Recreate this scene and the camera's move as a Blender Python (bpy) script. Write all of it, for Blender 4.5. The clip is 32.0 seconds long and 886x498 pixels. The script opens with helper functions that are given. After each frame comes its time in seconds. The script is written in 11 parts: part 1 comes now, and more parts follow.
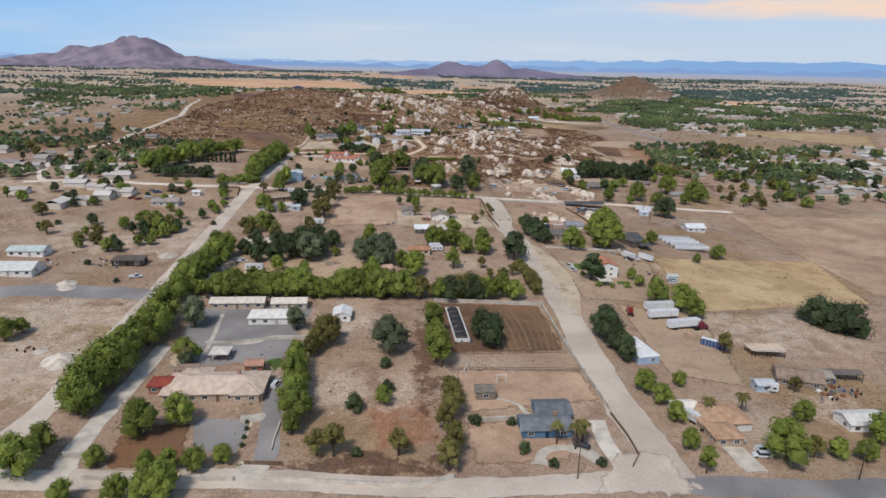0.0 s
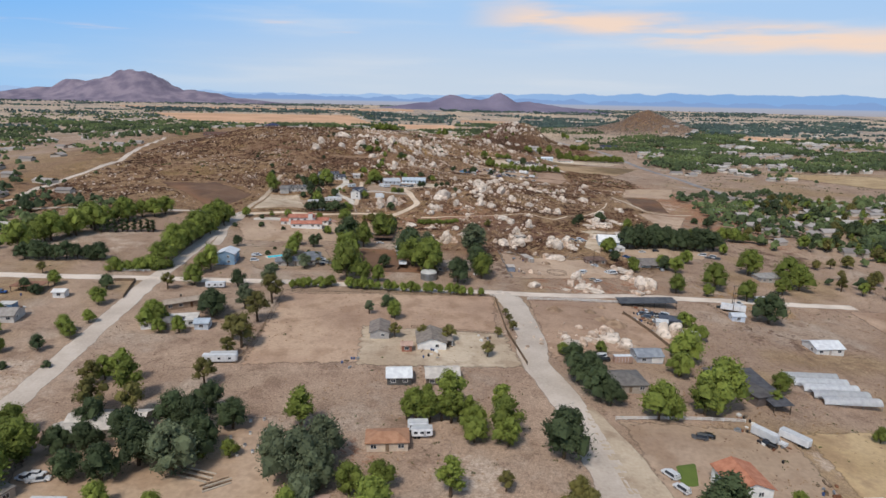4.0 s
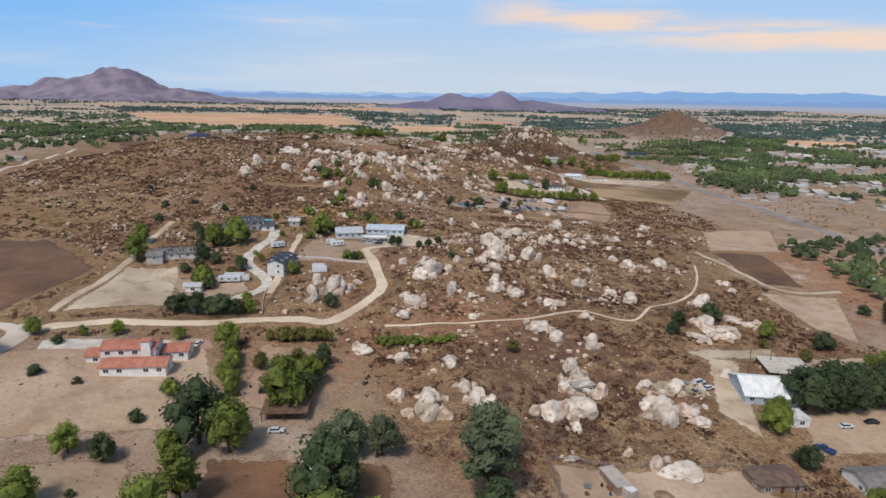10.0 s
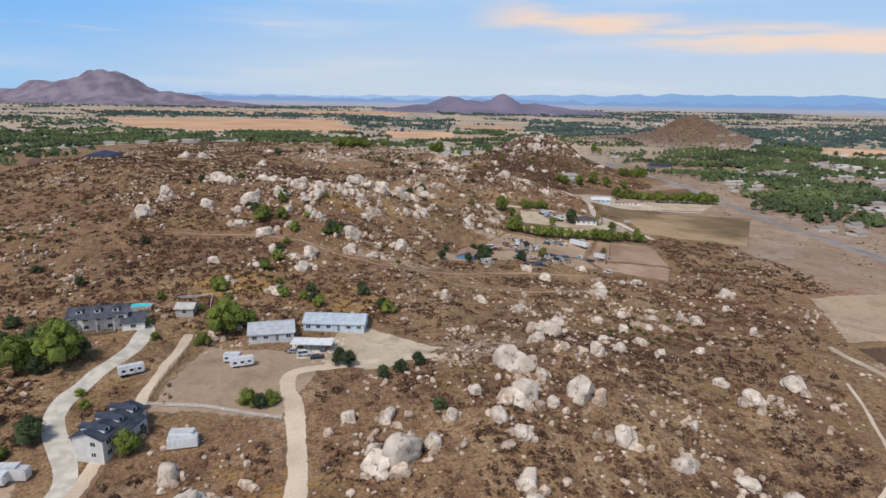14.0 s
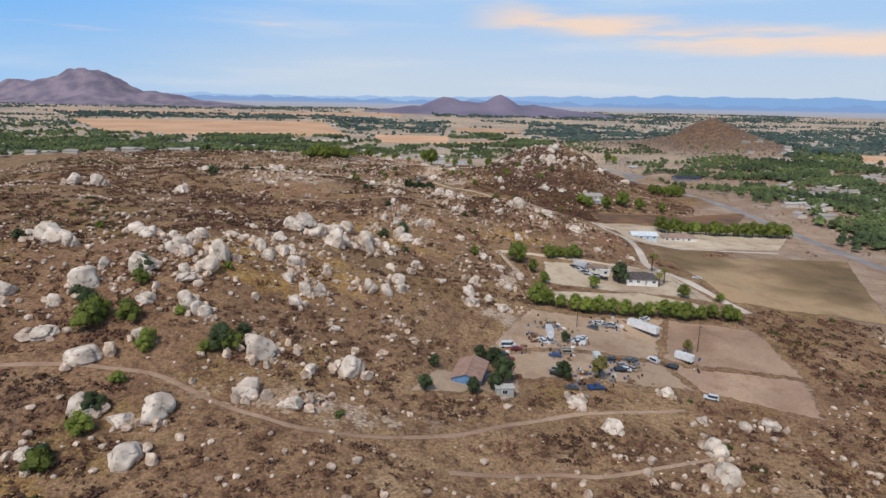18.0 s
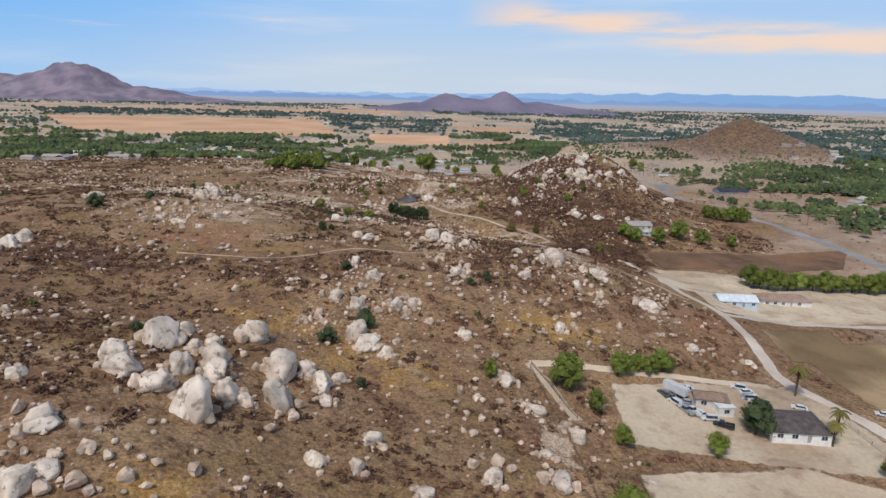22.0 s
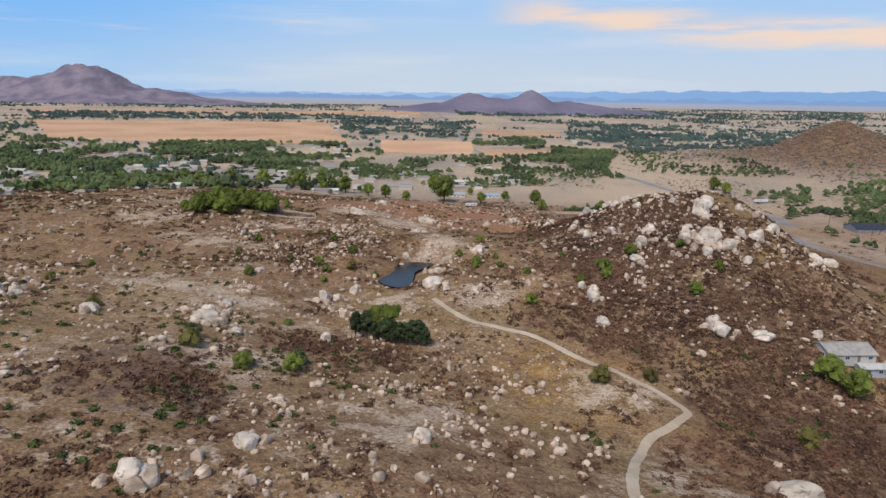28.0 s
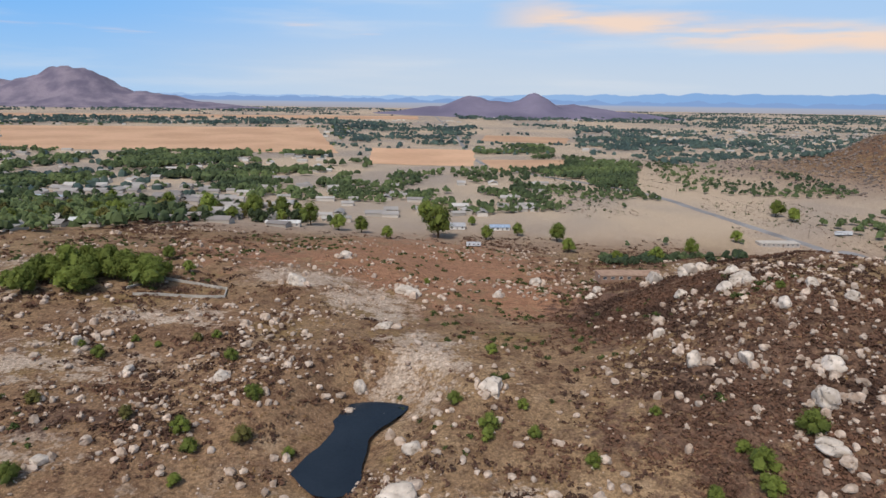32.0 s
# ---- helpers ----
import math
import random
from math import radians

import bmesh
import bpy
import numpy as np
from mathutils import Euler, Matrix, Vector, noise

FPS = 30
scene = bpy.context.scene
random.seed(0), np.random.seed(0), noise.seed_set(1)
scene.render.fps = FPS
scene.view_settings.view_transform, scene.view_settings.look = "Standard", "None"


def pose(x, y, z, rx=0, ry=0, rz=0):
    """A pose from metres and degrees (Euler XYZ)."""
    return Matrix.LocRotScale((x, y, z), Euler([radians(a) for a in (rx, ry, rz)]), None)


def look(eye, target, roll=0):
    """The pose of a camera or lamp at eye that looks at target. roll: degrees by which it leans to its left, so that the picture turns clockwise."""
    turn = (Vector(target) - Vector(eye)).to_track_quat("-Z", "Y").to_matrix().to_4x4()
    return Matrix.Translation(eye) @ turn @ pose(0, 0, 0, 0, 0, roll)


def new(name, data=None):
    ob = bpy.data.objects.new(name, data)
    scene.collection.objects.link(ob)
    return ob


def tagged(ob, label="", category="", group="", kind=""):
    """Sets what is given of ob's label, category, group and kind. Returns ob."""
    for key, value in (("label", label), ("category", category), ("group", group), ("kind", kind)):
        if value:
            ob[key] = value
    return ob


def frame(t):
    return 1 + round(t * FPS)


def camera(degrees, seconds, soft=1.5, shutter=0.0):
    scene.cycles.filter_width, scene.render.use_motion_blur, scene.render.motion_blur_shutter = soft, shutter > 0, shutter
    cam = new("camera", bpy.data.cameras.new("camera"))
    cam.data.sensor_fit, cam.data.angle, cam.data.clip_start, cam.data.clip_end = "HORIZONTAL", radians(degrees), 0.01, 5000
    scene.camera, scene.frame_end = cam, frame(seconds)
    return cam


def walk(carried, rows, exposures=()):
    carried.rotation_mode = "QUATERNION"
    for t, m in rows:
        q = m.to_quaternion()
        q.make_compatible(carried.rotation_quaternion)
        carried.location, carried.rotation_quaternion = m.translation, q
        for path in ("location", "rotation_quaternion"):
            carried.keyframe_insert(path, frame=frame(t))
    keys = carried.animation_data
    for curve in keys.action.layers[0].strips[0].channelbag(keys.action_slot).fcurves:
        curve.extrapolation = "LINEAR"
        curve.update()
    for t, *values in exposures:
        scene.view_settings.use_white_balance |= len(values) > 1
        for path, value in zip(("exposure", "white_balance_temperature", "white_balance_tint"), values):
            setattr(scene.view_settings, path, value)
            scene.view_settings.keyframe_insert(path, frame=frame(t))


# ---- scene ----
cam = camera(72.1, 32.0)
METRES, EYE, TILT, LEAN, TURN = 1169.0, 90.0, 1.4, 2.9, -5.8
ROWS = [
    (0.0, 0.0, 0.0, 0.0, 1.3, -18.07, -3.99),
    (0.5, -0.0, 0.016, -0.0001, 1.32, -17.03, -4.02),
    (1.0, -0.0, 0.0321, -0.0004, 1.35, -16.03, -4.03),
    (1.5, 0.0001, 0.0481, -0.0006, 1.38, -15.35, -4.04),
    (2.0, 0.0001, 0.0641, -0.0007, 1.42, -15.27, -4.05),
    (2.5, 0.0, 0.0802, -0.001, 1.44, -15.2, -4.05),
    (3.0, 0.0, 0.0962, -0.0014, 1.46, -15.16, -4.02),
    (3.5, 0.0001, 0.112, -0.0018, 1.49, -15.16, -3.98),
    (5.5, 0.0008, 0.175, -0.0022, 1.45, -15.11, -3.85),
    (6.0, 0.0009, 0.1909, -0.0024, 1.43, -15.05, -3.83),
    (6.5, 0.0009, 0.2068, -0.0026, 1.43, -14.98, -3.85),
    (7.0, 0.0009, 0.2228, -0.0028, 1.42, -14.97, -3.85),
    (7.5, 0.0009, 0.2386, -0.003, 1.46, -14.99, -3.89),
    (8.0, 0.0011, 0.2545, -0.0034, 1.45, -15.01, -3.85),
    (8.5, 0.001, 0.2706, -0.0038, 1.45, -15.13, -3.88),
    (9.0, 0.0011, 0.2865, -0.0044, 1.46, -15.21, -3.89),
    (9.5, 0.0012, 0.3024, -0.0048, 1.51, -15.28, -3.9),
    (10.0, 0.0013, 0.3182, -0.005, 1.54, -15.31, -3.86),
    (10.5, 0.0015, 0.3339, -0.0053, 1.54, -15.27, -3.83),
    (11.0, 0.0018, 0.3497, -0.0053, 1.52, -15.26, -3.72),
    (11.5, 0.002, 0.3656, -0.0053, 1.5, -15.28, -3.67),
    (12.0, 0.002, 0.3813, -0.0055, 1.46, -15.22, -3.61),
    (12.5, 0.0021, 0.3967, -0.0058, 1.47, -15.13, -3.64),
    (13.0, 0.0021, 0.4124, -0.0059, 1.47, -15.08, -3.68),
    (13.5, 0.0021, 0.4282, -0.0062, 1.49, -15.06, -3.73),
    (14.0, 0.0021, 0.444, -0.0063, 1.5, -15.05, -3.8),
    (14.5, 0.0021, 0.4598, -0.0065, 1.49, -15.04, -3.86),
    (16.5, 0.0012, 0.5231, -0.0079, 1.18, -14.93, -4.01),
    (17.0, 0.0013, 0.5388, -0.0081, 1.14, -14.96, -4.04),
    (17.5, 0.0015, 0.5545, -0.0083, 1.1, -14.97, -4.02),
    (18.0, 0.0016, 0.5701, -0.0086, 1.09, -14.94, -3.99),
    (18.5, 0.0016, 0.5857, -0.009, 1.12, -14.94, -4.0),
    (19.0, 0.0016, 0.6013, -0.0092, 1.15, -14.99, -4.05),
    (19.5, 0.0017, 0.6167, -0.0094, 1.2, -15.0, -4.08),
    (20.0, 0.0017, 0.6322, -0.0098, 1.2, -15.07, -4.1),
    (20.5, 0.0016, 0.6478, -0.01, 1.21, -15.17, -4.14),
    (21.0, 0.0017, 0.663, -0.0101, 1.23, -15.26, -4.19),
    (21.5, 0.0018, 0.6785, -0.0103, 1.24, -15.29, -4.18),
    (22.0, 0.002, 0.6939, -0.0107, 1.25, -15.26, -4.18),
    (22.5, 0.0022, 0.7092, -0.0109, 1.3, -15.22, -4.12),
    (23.0, 0.0024, 0.7246, -0.0111, 1.32, -15.18, -4.08),
    (23.5, 0.0027, 0.74, -0.0113, 1.32, -15.12, -4.01),
    (24.0, 0.003, 0.7554, -0.0114, 1.29, -15.1, -3.97),
    (24.5, 0.0032, 0.7708, -0.0115, 1.31, -15.09, -3.93),
    (25.0, 0.0032, 0.7858, -0.0117, 2.4, -15.26, -5.03),
    (25.5, 0.0028, 0.8008, -0.0121, 3.3, -15.33, -3.67),
    (27.5, 0.0008, 0.8621, -0.013, 3.38, -15.42, -3.67),
    (28.0, 0.0005, 0.8776, -0.0132, 3.4, -15.45, -3.65),
    (28.5, 0.0001, 0.8931, -0.0135, 3.4, -15.52, -3.63),
    (29.0, -0.0003, 0.9081, -0.0138, 3.43, -15.5, -3.65),
    (29.5, -0.0007, 0.9234, -0.0143, 3.45, -15.45, -3.65),
    (30.0, -0.001, 0.9387, -0.0145, 3.47, -15.42, -3.65),
    (30.5, -0.0013, 0.9539, -0.0149, 3.47, -15.32, -3.66),
    (31.0, -0.0016, 0.9691, -0.0152, 3.46, -15.24, -3.65),
    (31.5, -0.0021, 0.9844, -0.0153, 3.45, -15.18, -3.64),
    (32.0, -0.0024, 0.9997, -0.0154, 3.43, -15.18, -3.64),
]
walk(cam, [(t, pose(0, 0, EYE, TILT, LEAN, TURN) @ pose(METRES * x, METRES * y, METRES * z, 90 + pitch, roll, yaw)) for t, x, y, z, yaw, pitch, roll in ROWS])

# ---- sky, sun and exposure ----
scene.view_settings.exposure = 0.0


def node_math(nt, op, a, b=None, c=None, clamp=False):
    n = nt.nodes.new("ShaderNodeMath")
    n.operation, n.use_clamp = op, clamp
    for i, v in enumerate((a, b, c)):
        if v is None:
            continue
        if isinstance(v, (int, float)):
            n.inputs[i].default_value = v
        else:
            nt.links.new(v, n.inputs[i])
    return n.outputs[0]


def node_step(nt, v, lo, hi):
    n = nt.nodes.new("ShaderNodeMapRange")
    n.interpolation_type = "SMOOTHSTEP"
    nt.links.new(v, n.inputs["Value"])
    n.inputs["From Min"].default_value, n.inputs["From Max"].default_value = lo, hi
    return n.outputs["Result"]


def node_mix(nt, fac, a, b, mode="MIX"):
    n = nt.nodes.new("ShaderNodeMix")
    n.data_type, n.blend_type = "RGBA", mode
    for sock, v in ((n.inputs["Factor"], fac), (n.inputs["A"], a), (n.inputs["B"], b)):
        if isinstance(v, (int, float)):
            sock.default_value = v
        elif isinstance(v, tuple):
            sock.default_value = (*v[:3], 1)
        else:
            nt.links.new(v, sock)
    return n.outputs["Result"]


def lin(r, g, b):
    """A colour given in 0..255 display values."""
    return tuple((v / 255 / 12.92) if v < 11 else ((v / 255 + 0.055) / 1.055) ** 2.4 for v in (r, g, b))


SUN_EL, SUN_AZ = radians(54), radians(212)

world = bpy.data.worlds.new("evening_sky")
scene.world = world
world.use_nodes = True
wt = world.node_tree
wt.nodes.clear()
w_dir = wt.nodes.new("ShaderNodeTexCoord").outputs["Generated"]
w_sep = wt.nodes.new("ShaderNodeSeparateXYZ")
wt.links.new(w_dir, w_sep.inputs[0])
w_az = node_math(wt, "MULTIPLY", node_math(wt, "ARCTAN2", w_sep.outputs[0], w_sep.outputs[1]), 180 / math.pi)
w_el = node_math(wt, "MULTIPLY", node_math(wt, "ARCSINE", w_sep.outputs[2]), 180 / math.pi)


def sky_noise(sx, sy, scale, detail, seed):
    v = wt.nodes.new("ShaderNodeCombineXYZ")
    wt.links.new(node_math(wt, "MULTIPLY", w_az, sx), v.inputs[0])
    wt.links.new(node_math(wt, "MULTIPLY", w_el, sy), v.inputs[1])
    v.inputs[2].default_value = seed
    n = wt.nodes.new("ShaderNodeTexNoise")
    n.inputs["Scale"].default_value, n.inputs["Detail"].default_value = scale, detail
    wt.links.new(v.outputs[0], n.inputs["Vector"])
    return n.outputs["Fac"]


sky = wt.nodes.new("ShaderNodeTexSky")
sky.sky_type, sky.sun_disc = "NISHITA", False
sky.sun_elevation, sky.sun_rotation = SUN_EL, SUN_AZ
sky.air_density, sky.dust_density = 1.0, 1.5
high = wt.nodes.new("ShaderNodeMixRGB")
high.blend_type, high.inputs[0].default_value = "MULTIPLY", 1.0
wt.links.new(sky.outputs[0], high.inputs[1])
high.inputs[2].default_value = (0.112, 0.114, 0.108, 1)

# hazy air near the horizon, bluer to the west side, paler in the middle
blue = node_mix(wt, node_step(wt, w_az, -34, 6), lin(122, 184, 246), lin(168, 203, 241))
pale = node_mix(wt, node_step(wt, w_az, -34, -2), lin(160, 200, 240), lin(198, 213, 230))
low = node_mix(wt, node_step(wt, w_el, 1.0, 8.5), pale, blue)
# thin white veil and peach evening clouds
veil = node_step(wt, sky_noise(0.05, 0.5, 1.0, 5, 3.1), 0.45, 0.75)
low = node_mix(wt, node_math(wt, "MULTIPLY", veil, 0.4), low, lin(222, 226, 232))
line = node_math(wt, "SUBTRACT", w_el, node_math(wt, "MULTIPLY_ADD", w_az, -0.088, 8.15))
line = node_math(wt, "ADD", line, node_math(wt, "MULTIPLY_ADD", sky_noise(0.10, 0.5, 1.0, 5, 9.0), 2.6, -1.3))
bank = node_math(wt, "SUBTRACT", 1.0, node_step(wt, node_math(wt, "ABSOLUTE", line), 0.2, 1.7))
bank = node_math(wt, "MULTIPLY", bank, node_step(wt, w_az, 5, 13))
bank = node_math(wt, "MULTIPLY", bank, node_step(wt, sky_noise(0.12, 0.9, 1.0, 6, 1.7), 0.28, 0.58))
low = node_mix(wt, node_math(wt, "MULTIPLY", bank, 0.9), low, lin(247, 218, 196))
bits = node_step(wt, sky_noise(0.07, 0.85, 1.0, 4, 6.2), 0.60, 0.74)
bits = node_math(wt, "MULTIPLY", bits, node_step(wt, w_el, 3.5, 6.0))
low = node_mix(wt, node_math(wt, "MULTIPLY", bits, 0.6), low, lin(240, 216, 205))
sky_col = node_mix(wt, node_step(wt, w_el, 9.0, 22.0), low, high.outputs[0])
# painted into the sky: far blue ranges that never shift, plain haze before them
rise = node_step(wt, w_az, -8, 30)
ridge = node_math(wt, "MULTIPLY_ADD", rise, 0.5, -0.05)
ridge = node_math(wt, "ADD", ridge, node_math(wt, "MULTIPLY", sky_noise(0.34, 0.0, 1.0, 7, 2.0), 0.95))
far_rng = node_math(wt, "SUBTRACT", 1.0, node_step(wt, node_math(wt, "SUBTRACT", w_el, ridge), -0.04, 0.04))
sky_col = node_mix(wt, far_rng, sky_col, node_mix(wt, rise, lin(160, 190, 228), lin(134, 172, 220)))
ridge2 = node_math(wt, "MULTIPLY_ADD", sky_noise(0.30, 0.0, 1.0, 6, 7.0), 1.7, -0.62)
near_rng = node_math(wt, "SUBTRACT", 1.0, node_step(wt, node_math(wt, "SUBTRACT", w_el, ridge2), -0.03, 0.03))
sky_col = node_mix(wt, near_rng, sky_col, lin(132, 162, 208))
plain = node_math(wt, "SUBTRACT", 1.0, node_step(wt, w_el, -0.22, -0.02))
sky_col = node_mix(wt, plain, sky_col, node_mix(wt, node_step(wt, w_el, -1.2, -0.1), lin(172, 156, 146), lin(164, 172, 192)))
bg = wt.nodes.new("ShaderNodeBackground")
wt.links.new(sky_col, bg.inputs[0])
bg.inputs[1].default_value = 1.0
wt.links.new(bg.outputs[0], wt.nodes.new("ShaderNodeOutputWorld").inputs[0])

sun = new("sun", bpy.data.lights.new("sun", "SUN"))
sun.data.energy, sun.data.angle, sun.data.color = 2.2, radians(9), (1.0, 0.94, 0.865)
sun.matrix_world = look((0, 0, 0), (-math.sin(SUN_AZ) * math.cos(SUN_EL), -math.cos(SUN_AZ) * math.cos(SUN_EL), -math.sin(SUN_EL)))

# ---- materials ----
MATS = {}


def surface(name, a, b, scale=1.0, rough=0.85, bump=0.3, fine=8.0, metal=0.0, spread=0.15, coat=0.0, island=False, third=None, soft=False):
    """Two-scale mottled surface between two display colours; fine grain gives the relief."""
    if name in MATS:
        return MATS[name]
    m = bpy.data.materials.new(name)
    m.use_nodes = True
    nt = m.node_tree
    bsdf = nt.nodes["Principled BSDF"]
    geo = nt.nodes.new("ShaderNodeNewGeometry")
    tex = nt.nodes.new("ShaderNodeTexCoord")

    def tone(s, d):
        n = nt.nodes.new("ShaderNodeTexNoise")
        n.inputs["Scale"].default_value, n.inputs["Detail"].default_value = s, d
        nt.links.new(tex.outputs["Object"], n.inputs["Vector"])
        return n.outputs["Fac"]

    big, small = tone(scale, 4), tone(scale * fine, 3)
    col = node_mix(nt, node_step(nt, big, 0.32, 0.68), lin(*a), lin(*b))
    if third:
        col = node_mix(nt, node_step(nt, tone(scale * 0.45, 5), 0.46, 0.62), col, lin(*third))
        col = node_mix(nt, node_math(nt, "MULTIPLY", node_step(nt, tone(scale * 7, 6), 0.52, 0.72), 0.3), col, lin(126, 102, 84))
        col = node_mix(nt, node_math(nt, "MULTIPLY", node_step(nt, tone(scale * 2.6, 6), 0.5, 0.66), 0.4), col, lin(138, 108, 84))
    col = node_mix(nt, 0.3 if soft else 0.22, col, node_mix(nt, small, (0.08, 0.08, 0.08), (0.95, 0.95, 0.95)), "OVERLAY")
    rnd = geo.outputs["Random Per Island"] if island else nt.nodes.new("ShaderNodeObjectInfo").outputs["Random"]
    gain = node_math(nt, "MULTIPLY_ADD", rnd, spread * 2, 1 - spread)
    comb = nt.nodes.new("ShaderNodeCombineColor")
    for i in range(3):
        nt.links.new(gain, comb.inputs[i])
    col = node_mix(nt, 1.0, col, comb.outputs[0], "MULTIPLY")
    nt.links.new(col, bsdf.inputs["Base Color"])
    nt.links.new(node_math(nt, "MULTIPLY_ADD", small, 0.2, rough - 0.1, True), bsdf.inputs["Roughness"])
    bsdf.inputs["Metallic"].default_value = metal
    bsdf.inputs["Specular IOR Level"].default_value = 0.3
    bsdf.inputs["Coat Weight"].default_value = coat
    if bump:
        bp = nt.nodes.new("ShaderNodeBump")
        bp.inputs["Strength"].default_value, bp.inputs["Distance"].default_value = bump, 0.6 / (scale * fine)
        nt.links.new(small, bp.inputs["Height"])
        nt.links.new(bp.outputs[0], bsdf.inputs["Normal"])
    if soft:
        edge = nt.nodes.new("ShaderNodeAttribute")
        edge.attribute_name = "edge"
        ragged = node_math(nt, "ADD", edge.outputs["Fac"], node_math(nt, "MULTIPLY_ADD", tone(0.35, 5), 1.5, -0.75))
        nt.links.new(node_step(nt, ragged, 0.22, 0.7), bsdf.inputs["Alpha"])
    MATS[name] = m
    return m


def paint(r, g, b, rough=0.55):
    return surface("paint_%d_%d_%d" % (r, g, b), (r, g, b), (max(r - 18, 0), max(g - 18, 0), max(b - 16, 0)), 0.6, rough, 0.08, 10)


def roofing(r, g, b):
    return surface("roofing_%d_%d_%d" % (r, g, b), (r, g, b), (r - 22, g - 22, b - 20), 0.5, 0.85, 0.35, 12)


def car_paint(r, g, b):
    return surface("car_paint_%d_%d_%d" % (r, g, b), (r, g, b), (max(r - 8, 0), max(g - 8, 0), max(b - 8, 0)), 0.8, 0.3, 0.0, 6, 0.1, 0.03, 0.8)


def window_glass():
    if "window_glass" not in MATS:
        m = surface("window_glass", (38, 46, 56), (58, 66, 78), 0.4, 0.14, 0.0, 6)
        m.node_tree.nodes["Principled BSDF"].inputs["Specular IOR Level"].default_value = 0.8
    return MATS["window_glass"]


def rock_material():
    """Pale granite with dark seams, lichen and iron stains."""
    m = surface("weathered_granite", (228, 214, 200), (188, 172, 156), 1.1, 0.92, 0.8, 6, spread=0.14)
    nt = m.node_tree
    bsdf = nt.nodes["Principled BSDF"]
    old = bsdf.inputs["Base Color"].links[0].from_socket
    tex = nt.nodes.new("ShaderNodeTexCoord").outputs["Object"]
    wob = nt.nodes.new("ShaderNodeTexNoise")
    wob.inputs["Scale"].default_value = 2.2
    nt.links.new(tex, wob.inputs["Vector"])
    at = nt.nodes.new("ShaderNodeVectorMath")
    at.operation = "MULTIPLY_ADD"
    at.inputs[1].default_value = (0.5, 0.5, 0.5)
    nt.links.new(wob.outputs["Color"], at.inputs[0])
    nt.links.new(tex, at.inputs[2])
    cell = nt.nodes.new("ShaderNodeTexVoronoi")
    cell.feature, cell.inputs["Scale"].default_value = "DISTANCE_TO_EDGE", 0.95
    nt.links.new(at.outputs[0], cell.inputs["Vector"])
    seam = node_math(nt, "SUBTRACT", 1.0, node_step(nt, cell.outputs["Distance"], 0.0, 0.04))
    some = nt.nodes.new("ShaderNodeTexNoise")
    some.inputs["Scale"].default_value = 1.4
    nt.links.new(at.outputs[0], some.inputs["Vector"])
    node_seam = node_math(nt, "MULTIPLY", node_step(nt, some.outputs["Fac"], 0.5, 0.62), 0.7)
    col = node_mix(nt, node_math(nt, "MULTIPLY", seam, node_seam), old, lin(84, 70, 62))
    spot = nt.nodes.new("ShaderNodeTexNoise")
    spot.inputs["Scale"].default_value, spot.inputs["Detail"].default_value = 3.4, 5
    nt.links.new(tex, spot.inputs["Vector"])
    col = node_mix(nt, node_math(nt, "MULTIPLY", node_step(nt, spot.outputs["Fac"], 0.58, 0.66), 0.6), col, lin(98, 84, 74))
    nt.links.new(col, bsdf.inputs["Base Color"])
    return m


M_ROCK = rock_material()
M_ROCKS = surface("granite_pieces", (218, 197, 179), (166, 144, 126), 0.5, 0.92, 0.5, 5, spread=0.22, island=True)
M_CONEROCK = surface("brown_granite_pieces", (156, 140, 128), (108, 94, 86), 0.3, 0.92, 0.4, 5, spread=0.2, island=True)
M_CONEBRUSH = surface("grey_brown_brush", (108, 94, 80), (78, 68, 58), 0.05, 0.95, 0.4, 40, spread=0.25, island=True)
M_BRUSH = surface("dry_buckwheat", (121, 89, 71), (80, 59, 49), 0.05, 0.95, 0.4, 40, spread=0.3, island=True)
M_SCRUB = surface("green_scrub", (82, 92, 44), (56, 68, 34), 0.5, 0.9, 0.4, 10, spread=0.25, island=True)
M_STRAW = surface("dry_grass_tufts", (160, 128, 86), (136, 104, 70), 0.1, 0.95, 0.3, 20, spread=0.25, island=True)
M_LEAF = surface("pepper_tree_leaves", (124, 134, 58), (60, 74, 34), 0.25, 0.8, 0.3, 14, spread=0.3)
M_LEAFD = surface("dark_leaves", (74, 86, 54), (40, 50, 36), 0.25, 0.8, 0.3, 14, spread=0.25)
M_LEAFG = surface("grey_green_leaves", (100, 108, 80), (70, 78, 58), 0.25, 0.85, 0.3, 14, spread=0.25)
M_LEAFB = surface("olive_brown_leaves", (114, 108, 58), (82, 78, 42), 0.25, 0.85, 0.3, 14, spread=0.25)
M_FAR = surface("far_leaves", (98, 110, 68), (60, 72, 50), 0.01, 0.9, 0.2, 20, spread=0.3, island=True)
# bluer copy for the farthest trees: air haze is put into the colour
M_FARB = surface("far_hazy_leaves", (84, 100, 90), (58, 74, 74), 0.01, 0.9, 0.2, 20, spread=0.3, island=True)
M_BARK = surface("bark", (98, 82, 66), (66, 54, 44), 1.2, 0.95, 0.6, 8)
M_WOOD = surface("weathered_wood", (132, 112, 92), (96, 80, 66), 1.0, 0.9, 0.4, 14)
M_POLE = surface("pole_wood", (98, 82, 68), (72, 60, 50), 0.8, 0.9, 0.4, 14)
M_WHITE = paint(228, 226, 222)
M_CONC = surface("concrete", (206, 198, 186), (178, 170, 160), 0.3, 0.9, 0.2, 14)
M_STEEL = surface("galvanised_steel", (170, 174, 178), (140, 144, 148), 0.6, 0.45, 0.1, 10, 0.7)
